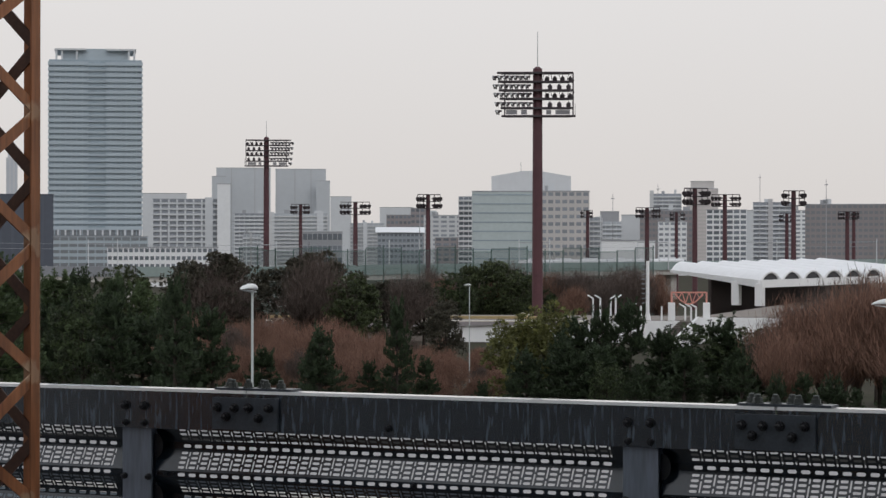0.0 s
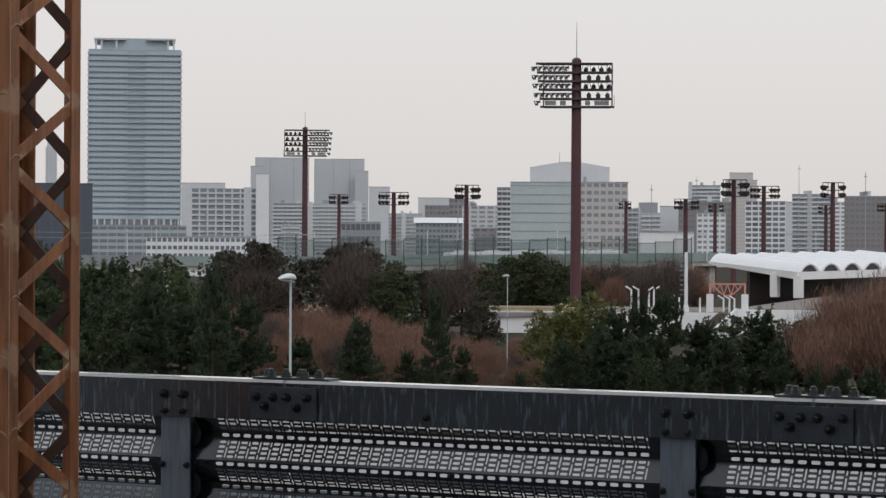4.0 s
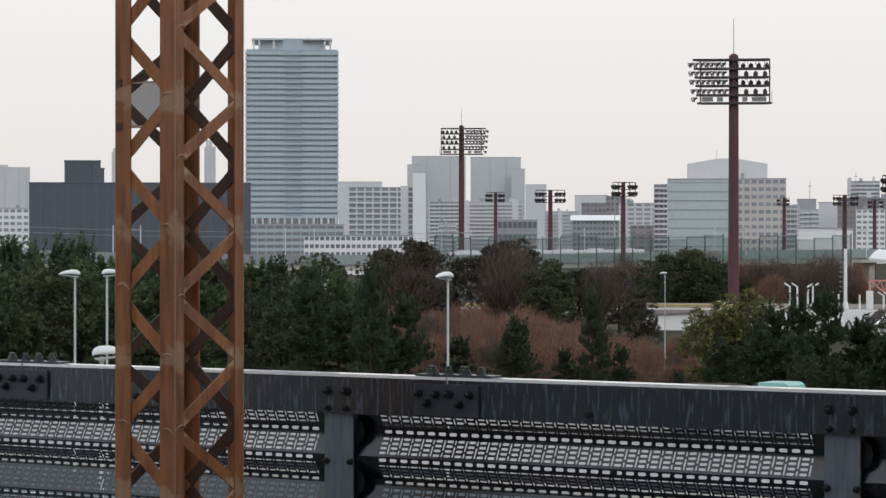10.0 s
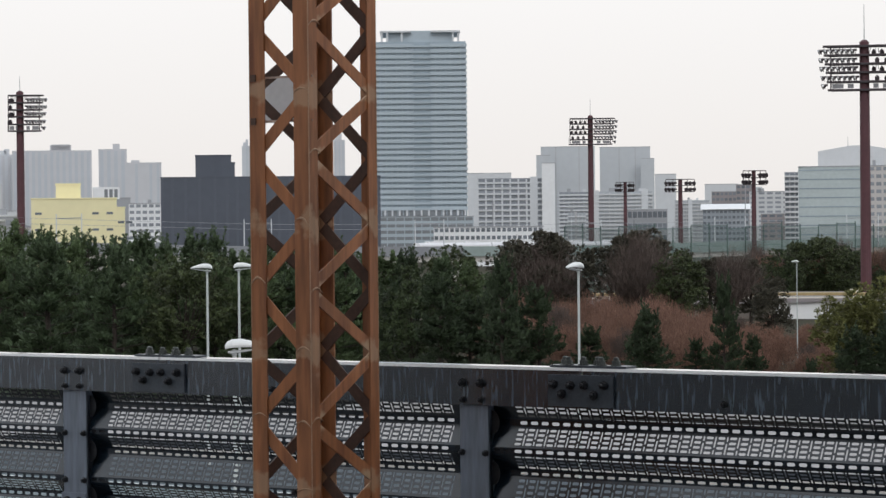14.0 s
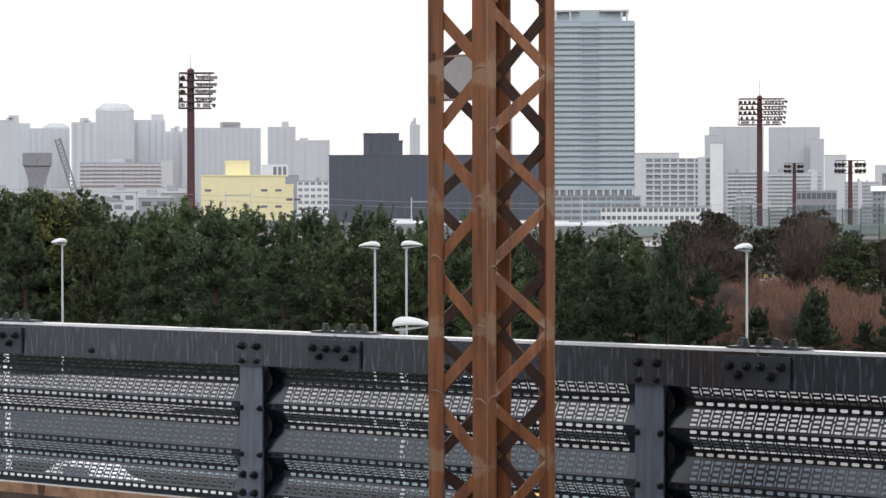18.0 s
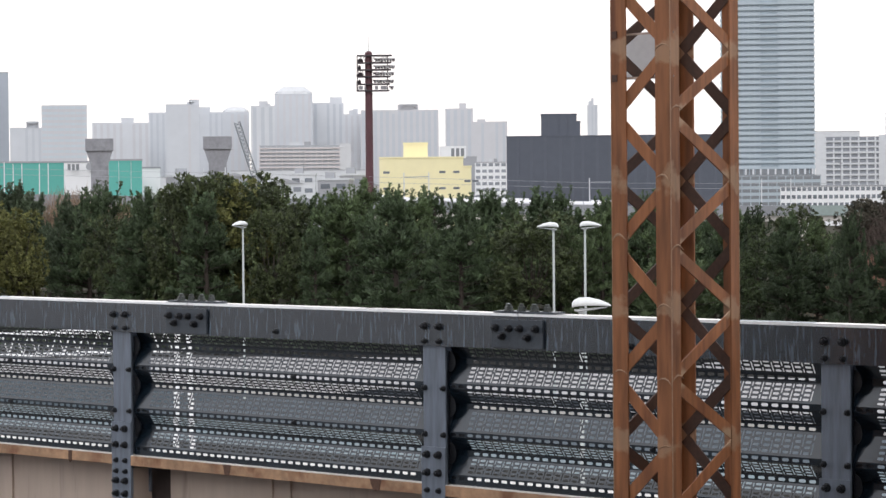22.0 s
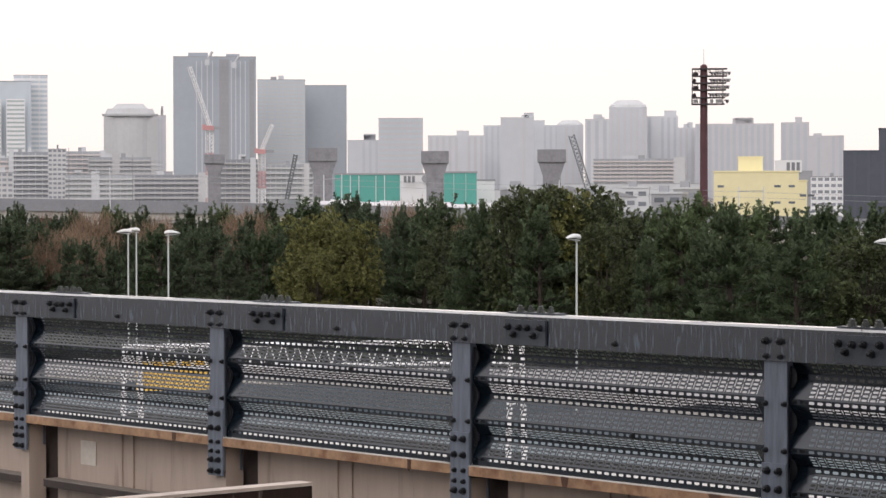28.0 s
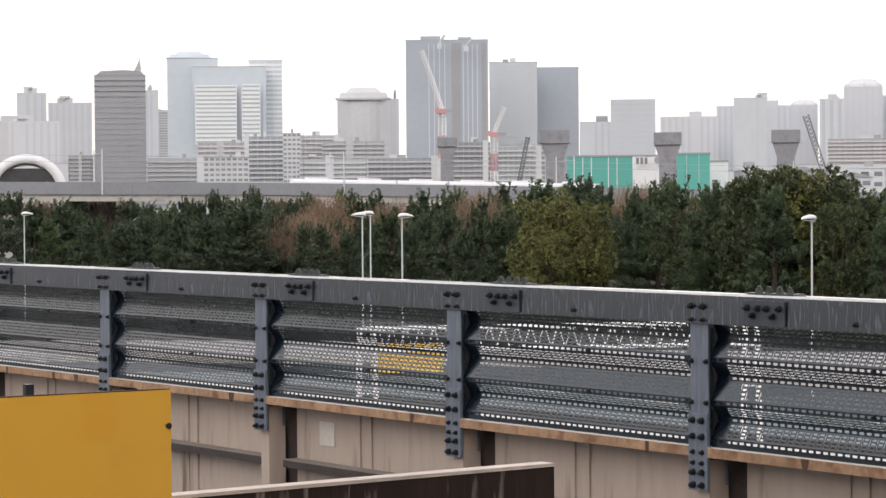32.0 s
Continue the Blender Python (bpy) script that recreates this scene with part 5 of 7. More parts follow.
# ---- the blue-grey tower ----
def tower():
    d = 1350
    p0, p1 = spot(36.10, d), spot(34.07, d)
    mid, w = (p0 + p1) / 2, (p1 - p0).length
    top, low = rise(d, 4.22), rise(d, 0.35)
    ob = thing("apartment_tower", pose(mid.x, mid.y, 0, 0, 0, 35.08), "tall blue-grey apartment tower with balcony bands", "building", "buildings of the far city")
    core = prism(B(), [(-w / 2, 0), (-w * 0.08, 0), (-w * 0.08, 1.6), (w * 0.11, 1.6), (w * 0.11, 0), (w / 2, 0), (w / 2, 40), (-w / 2, 40)], 0, top, Matrix())
    part("wall", core, F_BLUEDARK, ob)
    floors = 31
    fh = (top - low) / floors
    fin = mesh_of(box(B(), -0.16, 0.16, -1.1, -0.02, low, top - 1), F_BLUE, "fin")
    for j in range(15):
        x = w * (-0.5 + 0.42 * j / 7) if j < 8 else w * (0.11 + 0.39 * (j - 7) / 7)
        share("fin", fin, ob, pose(x, 0, 0))
    left = mesh_of(box(B(), -w / 2 - 0.5, -w * 0.08, -1.2, -0.02, 0, fh * 0.60), F_BLUE, "balcony")
    right = mesh_of(box(B(), w * 0.11, w / 2 + 0.5, -1.2, -0.02, 0, fh * 0.60), F_BLUE, "balcony")
    middle = mesh_of(box(B(), -w * 0.078, w * 0.108, 0.6, 1.58, 0, fh * 0.38), F_BLUE, "balcony")
    for i in range(1, floors):
        for me in (left, right, middle):
            share("balcony", me, ob, pose(0, 0, low + fh * i))
    # solid dark panel behind the stilts, where the storey would be open
    part("open_storey", box(B(), -w / 2 + 0.5, w / 2 - 0.5, -0.3, -0.02, low, low + fh * 0.95), F_DARK, ob, "dark panel in place of an open storey")
    stilt = mesh_of(box(B(), -0.45, 0.45, -1.2, -0.31, low, low + fh), F_PALE, "stilt")
    for j in range(13):
        share("stilt", stilt, ob, pose(w * (-0.48 + 0.08 * j), 0, 0))
    crown = B()
    box(crown, -w * 0.36, w * 0.36, 3, 36, top, top + 6.0)
    part("crown", crown, F_BLUE, ob)
    roof = B()
    box(roof, -w * 0.44, -w * 0.1, -0.5, 38, top + 4.9, top + 5.8)
    box(roof, w * 0.12, w * 0.44, -0.5, 38, top + 4.9, top + 5.8)
    part("roof_slab", roof, F_PALE, ob)
    for x in (-0.42, -0.36, -0.2, 0.36, 0.42):
        part("roof_post", box(B(), x * w - 0.5, x * w + 0.5, 0, 1, top, top + 4.9), F_PALE, ob)
    return ob


tower()


# ---- far elevated line: a straight track that climbs to one side ----
FOOT_B, FOOT_D = 70.0, 420.0
ALONG = Vector((-math.cos(radians(FOOT_B)), -math.sin(radians(FOOT_B)), 0))
ROOF = [(-560, 10.6), (-411, 9.9), (-330, 9.15), (-258, 9.75), (-205, 11.35), (-150, 12.7), (-87, 14.1), (60, 15.6)]


def on_line(s_, z=0.0, off=0.0):
    p = spot(FOOT_B, FOOT_D + off) + ALONG * s_
    return Vector((p.x, p.y, z))


def roof_at(s_):
    for (a0, v0), (a1, v1) in zip(ROOF, ROOF[1:]):
        if a0 <= s_ <= a1:
            return v0 + (v1 - v0) * (s_ - a0) / (a1 - a0)
    return ROOF[0][1]


LINE_TURN = math.degrees(math.atan2(ALONG.y, ALONG.x))
viaduct = thing("viaduct", pose(*on_line(-560), 0, 0, LINE_TURN), "pale grey elevated railway on piers", "viaduct", kind="structure")
STEP = 20.0
for i in range(31):
    s0 = -560 + STEP * i
    z0, z1 = roof_at(s0) - 0.75, roof_at(min(s0 + STEP, 59)) - 0.75
    green = s0 < -300
    for y0, y1, lo, name in ((-4.6, -4.3, -2.0, "parapet"), (4.3, 4.6, -2.0, "parapet"), (-4.2, 4.2, -3.1, "deck")):
        hi = 0.0 if name == "parapet" else -1.9
        bm = B()
        a0, a1 = STEP * i + 0.04, STEP * (i + 1) - 0.04
        vs = [bm.verts.new(c) for c in ((a0, y0, z0 + lo), (a1, y0, z1 + lo), (a1, y1, z1 + lo), (a0, y1, z0 + lo), (a0, y0, z0 + hi), (a1, y0, z1 + hi), (a1, y1, z1 + hi), (a0, y1, z0 + hi))]
        for f in ((0, 3, 2, 1), (4, 5, 6, 7), (0, 1, 5, 4), (1, 2, 6, 5), (2, 3, 7, 6), (3, 0, 4, 7)):
            bm.faces.new([vs[j] for j in f])
        part(name, bm, (GREENWALL if green else PARAPET) if name == "parapet" else CONCRETE, viaduct)
    part("pier", box(B(), STEP * i - 1.0, STEP * i + 1.0, -2.2, 2.2, 0, z0 - 3.1), CONCRETE, viaduct)
    if i % 2:
        for y in (-5.0, 5.0):
            part("line_pole", tube(B(), (STEP * i + 5, y, z0 - 2), (STEP * i + 5, y, z0 + 5.4), 0.14, 0.1, 6), F_PALE, viaduct)
        part("cross_arm", tube(B(), (STEP * i + 5, -5.0, z0 + 4.6), (STEP * i + 5, 5.0, z0 + 4.6), 0.08, 0.08, 6), F_GREY, viaduct)
        if i < 29:
            z2 = roof_at(min(s0 + 2 * STEP, 59)) - 0.75
            for y, up in ((-2.2, 4.4), (2.2, 4.4), (-2.2, 3.4), (2.2, 3.4)):
                part("wire", tube(B(), (STEP * i + 5, y, z0 + up), (STEP * (i + 2) + 5, y, z2 + up), 0.014, 0.014, 4), F_GREY, viaduct)
    for j in range(8):
        part("fence_post", box(B(), STEP * i + 2.5 * j + 0.1, STEP * i + 2.5 * j + 0.28, -4.72, -4.62, z0 + (z1 - z0) * j / 8 - 2.0, z0 + (z1 - z0) * j / 8 + 0.1), F_PALE if not green else GREENWALL, viaduct)


def train():
    """A six-car train of 54 m; its front looks along +x."""
    ob = thing("train", Matrix(), "white six-car train on the elevated line", "train")
    for i in range(6):
        x1 = -9.0 * i - 0.15
        x0 = x1 - 8.7
        prof = [(-1.2, -3.2), (1.2, -3.2), (1.25, -0.5), (0.95, -0.06), (-0.95, -0.06), (-1.25, -0.5)]
        m = Matrix(((0, 0, 1, 0), (1, 0, 0, 0), (0, 1, 0, 0), (0, 0, 0, 1)))
        body = part("car_body", prism(B(), prof, x0, x1, m), TRAINWHITE, ob)
        for y0, y1 in ((-1.285, -1.235), (1.235, 1.285)):
            part("window_strip", box(B(), x0 + 0.5, x1 - 0.5, y0, y1, -1.75, -0.95), WIN, body)
            part("waist_panel", box(B(), x0 + 0.2, x1 - 0.2, y0, y1, -3.0, -2.1), TRAINGREY, body)
        part("roof_unit", box(B(), x0 + 2.5, x1 - 2.5, -0.7, 0.7, -0.05, 0.25), TRAINWHITE, body)
    return ob


TRAIN = train()

# ---- station dome at the far end of the line ----
dome = thing("station_dome", pose(*spot(64.1, 470), 0, 0, 64), "white arched station roof beside the elevated line", "station")
bm = B()
rings = []
for y in (0, 40):
    rings.append([[bm.verts.new((r * math.cos(a), y, 12.6 + r * 0.9 * math.sin(a))) for a in [math.pi * k / 16 for k in range(17)]] for r in (7.2, 5.4)])
for k in range(16):
    for q in ((rings[0][0], rings[1][0]), (rings[0][1], rings[1][1]), (rings[0][0], rings[0][1]), (rings[1][0], rings[1][1])):
        bm.faces.new((q[0][k], q[0][k + 1], q[1][k + 1], q[1][k]))
part("roof_shell", bm, CANVAS, dome, smooth=True)
part("end_glass", box(B(), -5.2, 5.2, 1.0, 1.2, 11.5, 16.5), ARCHGLASS, dome)
part("base", box(B(), -8, 8, 0.4, 40, 0, 12.6), F_PALE, dome)

def pier(b, d, w, top, label):
    p = spot(b, d)
    bm = B()
    m = pose(p.x, p.y, 0, 0, 0, b) @ Matrix(((1, 0, 0, 0), (0, 0, -1, 0), (0, 1, 0, 0), (0, 0, 0, 1)))
    h = w * 0.55
    prism(bm, [(-w * 0.31, 0), (w * 0.31, 0), (w * 0.31, top - h * 1.7), (w * 0.46, top - h * 0.85), (w * 0.46, top - h * 0.8), (-w * 0.46, top - h * 0.8), (-w * 0.46, top - h * 0.85), (-w * 0.31, top - h * 1.7)], -2.6, 2.6, m)
    ob = thing("bridge_pier", Matrix(), label, "pier", "unfinished bridge piers")
    part("shaft", bm, PIERGREY, ob)
    cap = prism(B(), [(-w * 0.5, top - h * 0.8), (w * 0.5, top - h * 0.8), (w * 0.5, top), (-w * 0.5, top)], -3, 3, m)
    part("cap", cap, PIERGREY, ob)
    for z in (top - h * 0.95, top - h * 2.2, top - h * 3.4):
        part("scaffold_band", prism(B(), [(-w * 0.34, z), (w * 0.34, z), (w * 0.34, z + 0.22), (-w * 0.34, z + 0.22)], -3.05, -2.7, m), F_GREY, ob)


for b, el, w in ((52.4, 1.34, 6.4), (49.9, 1.27, 6.0), (47.3, 1.30, 6.2), (54.8, 1.20, 4.4)):
    pier(b, 560, w, rise(560, el), "dark concrete bridge pier with a flared head")

# ---- cranes beyond the elevated line ----
def lattice(bm, p0, p1, w, n, r):
    """A square lattice boom from p0 to p1."""
    p0, p1 = Vector(p0), Vector(p1)
    d = (p1 - p0).normalized()
    u = d.orthogonal().normalized()
    v = d.cross(u)
    c = [u * a * w / 2 + v * b * w / 2 for a, b in ((-1, -1), (1, -1), (1, 1), (-1, 1))]
    for k in range(4):
        tube(bm, p0 + c[k], p1 + c[k], r, r, 4)
        for i in range(n):
            a, b = p0.lerp(p1, i / n), p0.lerp(p1, (i + 1) / n)
            tube(bm, a + c[k], b + c[(k + 1) % 4], r * 0.7, r * 0.7, 4)
    return bm


def tower_crane(b, d, el, label, mat, jib):
    p = spot(b, d)
    ob = thing("tower_crane", pose(p.x, p.y, 0, 0, 0, b), label, "crane", "cranes over the building sites")
    top = rise(d, el)
    for k in range(5):
        part("mast_section", lattice(B(), (0, 0, top * k / 5), (0, 0, top * (k + 1) / 5), 1.9, 6, 0.15), REDPAINT if k in (1, 3) else WHITE, ob)
    part("slew_ring", box(B(), -1.4, 1.4, -1.4, 1.4, top, top + 1.6), REDPAINT, ob)
    part("cab", box(B(), -2.6, -1.4, -1.0, 1.0, top + 0.2, top + 2.0), REDPAINT, ob)
    part("jib", lattice(B(), (0, 0, top + 1.4), jib, 1.0, 16, 0.10), mat, ob)
    part("counterweight", box(B(), 1.4, 4.5, -0.9, 0.9, top + 0.4, top + 1.4), F_GREY, ob)
    return ob


C1 = rise(900, 1.94)
tower_crane(54.90, 900, 1.74, "red and white tower crane with a raised jib", WHITE, (-7, 0, C1 + 19))
C2 = rise(950, 1.45)
tower_crane(53.75, 950, 1.22, "red and white tower crane, its jib raised", WHITE, (4, 0, C2 + 7))
for b0, el, jib in ((54.95, 3.36, (3.4, 0, 6)), (54.35, 3.30, (3.4, 0, 5))):
    p = spot(b0, 1690)
    ob = thing("roof_crane", pose(p.x, p.y, rise(1690, el - 0.08), 0, 0, b0), "small pale crane on the tower roof", "crane", "cranes over the building sites")
    part("jib", lattice(B(), (0, 0, 0), jib, 0.9, 8, 0.22), F_PALE, ob)
    part("base", box(B(), -1.5, 1.5, -1.5, 1.5, -3, 0.6), F_PALE, ob)
for b0, b1, d, e0, e1 in ((46.41, 46.86, 640, 0.2, 1.62), (53.2, 53.0, 640, 0.2, 1.2)):
    p, q = spot(b0, d, rise(d, e0)), spot(b1, d, rise(d, e1))
    ob = thing("crawler_crane", Matrix.Translation((p.x, p.y, 0)), "dark lattice crane boom beyond the trees", "crane", "cranes over the building sites")
    part("boom", lattice(B(), Vector((0, 0, p.z)), q - Vector((p.x, p.y, 0)), 0.8 if b0 > 50 else 1.4, 16, 0.13), F_DARK, ob)
    part("body", box(B(), -3, 3, -2, 2, 0, p.z), F_GREY, ob)

# ---- landmarks on single buildings ----
def roof_drum(b0, b1, dist, base, top, ridge, mat, label):
    p0, p1 = spot(b0, dist), spot(b1, dist)
    mid, w = (p0 + p1) / 2, (p1 - p0).length
    ob = thing("roof_storey", pose(mid.x, mid.y, base, 0, 0, (b0 + b1) / 2), label, "building", "buildings of the far city")
    m = Matrix(((1, 0, 0, 0), (0, 0, 1, 0), (0, 1, 0, 0), (0, 0, 0, 1)))
    part("wall", prism(B(), [(-w / 2, -base), (w / 2, -base), (w / 2, top - base), (w * 0.1, ridge - base), (-w * 0.1, ridge - base), (-w / 2, top - base)], 0, 25, m), mat, ob)
    part("aerial", tube(B(), (-w * 0.13, 5, ridge - base - 0.5), (-w * 0.13, 5, ridge - base + 4), 0.12, 0.06, 6), F_DARK, ob)


roof_drum(26.30, 24.53, 1085, rise(1085, 1.30), rise(1085, 1.68), rise(1085, 1.80), F_FLATS, "grey roof storey with a shallow hipped top")


def panel_front(b0, b1, dist, z0, z1, rows, label):
    """A white striped panel on the front of a glazed tower."""
    p0, p1 = spot(b0, dist), spot(b1, dist)
    mid, w = (p0 + p1) / 2, (p1 - p0).length
    ob = thing("facade_panel", pose(mid.x, mid.y, 0, 0, 0, (b0 + b1) / 2), label, "building", "buildings of the far city")
    part("sheet", box(B(), -w / 2, w / 2, 0, 1.5, z0, z1), F_WHITE, ob)
    me = mesh_of(box(B(), -w / 2 + 0.5, w / 2 - 0.5, -0.15, -0.01, 0, (z1 - z0) / rows * 0.4), F_GLASS, "stripe")
    for i in range(rows):
        share("stripe", me, ob, pose(0, 0, z0 + (z1 - z0) * (i + 0.3) / rows))


panel_front(60.38, 59.46, 1784, rise(1784, 1.1), rise(1784, 2.40), 14, "white striped front of a glazed tower")
panel_front(59.35, 58.94, 1784, rise(1784, 1.1), rise(1784, 2.42), 14, "narrow white striped front of a glazed tower")


def crown(b0, b1, dist, z, h, mat, label):
    p0, p1 = spot(b0, dist), spot(b1, dist)
    mid, w = (p0 + p1) / 2, (p1 - p0).length
    bm = B()
    tube(bm, (0, 0, 0), (0, 0, h * 0.18), w * 0.51, w * 0.52, 28)
    tube(bm, (0, 0, h * 0.18), (0, 0, h * 0.6), w * 0.46, w * 0.42, 28)
    tube(bm, (0, 0, h * 0.6), (0, 0, h), w * 0.33, w * 0.24, 28)
    for v in bm.verts:
        v.co.y *= 0.5
    ob = thing("round_building", pose(mid.x, mid.y, 0, 0, 0, (b0 + b1) / 2), label, "building", "buildings of the far city")
    bmesh.ops.translate(bm, verts=bm.verts, vec=(0, 0, z))
    part("crown", bm, mat, ob)
    stem = B()
    tube(stem, (0, 0, 0), (0, 0, z), w * 0.4, w * 0.4, 20)
    for v in stem.verts:
        v.co.y *= 0.5
    part("shaft", stem, mat, ob)


crown(57.25, 56.05, 1905, rise(1905, 2.05), 9, F_FLATS, "grey tower with an oval crown")
crown(61.00, 60.0, 1815, rise(1815, 2.98), 5, F_CRYSTAL, "pale glazed tower with an oval crown")

# hoarding on a roof, with unreadable signs shown as bars
sign = thing("roof_sign", pose(*spot(42.18, 790), 0, 0, 42), "white roof sign with dark marks that cannot be read", "sign")
part("board", box(B(), -2.6, 5.6, 0, 0.4, rise(790, 0.78), rise(790, 1.05)), F_WHITE, sign)
for i in range(3):
    part("mark", box(B(), 1.0 + i * 1.5, 2.0 + i * 1.5, -0.06, -0.01, rise(790, 0.82), rise(790, 1.0)), F_DARK, sign)
part("frame", box(B(), -4.6, 5.4, 0.5, 6, 0, rise(790, 0.78)), F_GREY, sign)
logo = thing("wall_sign", pose(*spot(50.45, 617), 0, 0, 50.5), "dark unreadable marks on the white factory wall", "sign")
for i in range(3):
    part("mark", box(B(), -1.6 + i * 1.0, -0.9 + i * 1.0, -0.06, -0.01, rise(617, 0.58), rise(617, 0.72)), F_DARK, logo)
bm = B()
tube(bm, (3.6, 0, rise(617, 0.66)), (3.6, -0.1, rise(617, 0.66)), 0.9, 0.9, 20)
part("roundel", bm, F_GREY, logo)


# ---- trees ----
def crown_mesh(kind, seed, mat, dense=1.0):
    """A crown 10 m high of small tufts on limbs; each tuft is a spray of blades from one point."""
    rnd = random.Random(seed)
    verts, faces, limbs = [], [], []

    def tuft(c, d, n, length, width, spread):
        d = d.normalized()
        base = len(verts)
        verts.append(c - d * length * 0.2)
        for _ in range(n):
            v = (d + Vector((rnd.gauss(0, spread), rnd.gauss(0, spread), rnd.gauss(0, spread)))).normalized()
            q = v.cross(Vector((rnd.gauss(0, 1), rnd.gauss(0, 1), rnd.gauss(0, 1)))).normalized()
            tip = c + v * length * rnd.uniform(0.65, 1.15)
            k = len(verts)
            verts.extend([tip + q * width * 0.5, tip - q * width * 0.5])
            faces.append((base, k, k + 1))

    def twig(c, d, length, width):
        d = d.normalized()
        q = d.cross(Vector((rnd.gauss(0, 1), rnd.gauss(0, 1), rnd.gauss(0, 1)))).normalized()
        k = len(verts)
        verts.extend([c - q * width * 0.5, c + q * width * 0.5, c + d * length])
        faces.append((k, k + 1, k + 2))

    if kind == "pine":
        girth = rnd.uniform(0.85, 1.2)
        lean = Vector((rnd.uniform(-0.5, 0.5), rnd.uniform(-0.5, 0.5), 0))
        for i in range(int(66 * dense)):
            z = 0.7 + 8.5 * rnd.random() ** 0.85
            a = rnd.uniform(0, 6.28)
            out = Vector((math.cos(a), math.sin(a), 0))
            length = girth * (3.1 * (1 - (z / 10.2) ** 1.45) + 0.22) * rnd.uniform(0.5, 1.12)
            climb = math.tan(radians(rnd.uniform(2, 18) + 46 * (z / 10) ** 2))
            start = Vector((0, 0, z)) + lean * (z / 10) ** 2
            end = start + out * length + Vector((0, 0, length * climb * 0.7))
            limbs.append((start, end))
            side = Vector((-out.y, out.x, 0))
            for _ in range(int(5 + 5.2 * length)):
                u = rnd.uniform(0.22, 1.02)
                p = start.lerp(end, u) + side * rnd.gauss(0, 0.20) * length * (1.25 - u) + Vector((0, 0, rnd.uniform(-0.12, 0.34)))
                tuft(p, Vector((0, 0, rnd.uniform(0.5, 1.3))) + out * rnd.uniform(0.1, 0.9) + side * rnd.gauss(0, 0.4), 13, rnd.uniform(0.34, 0.52), 0.085, 0.36)
            if z > 3 and rnd.random() < (0.55 if z < 5.5 else 0.95):  # an upright shoot at the limb's end
                reach, n = (rnd.uniform(0.6, 1.7), 7) if z > 6.2 else (rnd.uniform(0.3, 1.15), 4)
                tilt = Vector((rnd.gauss(0, 0.16), rnd.gauss(0, 0.16), 1))
                for k in range(n):
                    tuft(end + tilt * (reach * k / (n - 1)), tilt + Vector((rnd.gauss(0, 0.2), rnd.gauss(0, 0.2), 0)), 10, 0.30, 0.085, 0.36)
        for k in range(12):  # the leader
            tuft(lean * 0.9 + Vector((rnd.uniform(-0.16, 0.16), rnd.uniform(-0.16, 0.16), 7.9 + 2.8 * k / 11)), Vector((rnd.gauss(0, 0.35), rnd.gauss(0, 0.35), 1)), 10, 0.34, 0.08, 0.40)
    elif kind == "broad":
        lobes = []
        for i in range(46):
            a, u = rnd.uniform(0, 6.28), rnd.uniform(-0.95, 1)
            c = math.sqrt(1 - u * u)
            k = rnd.uniform(0.62, 1.04)
            lobes.append((Vector((2.75 * c * math.cos(a) * k, 2.75 * c * math.sin(a) * k, 5.2 + 3.9 * u * k)), rnd.uniform(0.5, 1.15)))
        limbs = [(Vector((0, 0, rnd.uniform(2, 4.5))), c) for c, r in lobes[::2]]
        for i in range(int(1500 * dense)):
            c, r = rnd.choice(lobes)
            v = Vector((rnd.gauss(0, 1), rnd.gauss(0, 1), rnd.gauss(0.25, 1))).normalized()
            tuft(c + v * r * rnd.uniform(0.7, 1.05) * 0.9, v + Vector((0, 0, 0.35)), 9, rnd.uniform(0.20, 0.34), 0.12, 0.7)
    else:
        # bare crowns: fans of fine twigs on steep limbs; low and broad for the shrubs
        wide = 3.3 if kind == "bare" else 6.2
        for i in range(26 if kind == "bare" else 34):
            a, e = rnd.uniform(0, 6.28), rnd.uniform(0.25, 1.5)
            end = Vector((wide * math.cos(a) * math.cos(e), wide * math.sin(a) * math.cos(e), (3.6 if kind == "bare" else 1.0) + (5.8 if kind == "bare" else 8.2) * math.sin(e))) * rnd.uniform(0.72, 1.0)
            start = Vector((0, 0, rnd.uniform(1.6, 3.2))) if kind == "bare" else Vector((end.x * 0.35, end.y * 0.35, 0))
            limbs.append((start, end))
            for _ in range(int((430 if kind == "bare" else 330) * dense)):
                u = rnd.random() ** 0.6
                p = start.lerp(end, 0.25 + 0.75 * u) + Vector((rnd.gauss(0, 1), rnd.gauss(0, 1), rnd.gauss(0, 0.7))) * (0.25 + 0.55 * u) * (1.0 if kind == "bare" else 1.5)
                if p.z < 0.1:
                    continue
                d = (end - start).normalized() * 0.8 + Vector((rnd.gauss(0, 0.45), rnd.gauss(0, 0.45), rnd.uniform(0.3, 1.2)))
                twig(p, d, rnd.uniform(0.5, 1.25), rnd.uniform(0.028, 0.055) * (1.0 if kind == "bare" else 1.5))
    if kind != "pine":  # the crown fills its height
        up = 10.0 / sorted(v.z for v in verts)[int(len(verts) * 0.985)]
        for v in verts:
            v.z *= up
        limbs = [(p, Vector((q.x, q.y, q.z * up))) for p, q in limbs]
    me = bpy.data.meshes.new("crown")
    me.from_pydata(verts, [], faces)
    me.materials.append(mat)
    return me, limbs


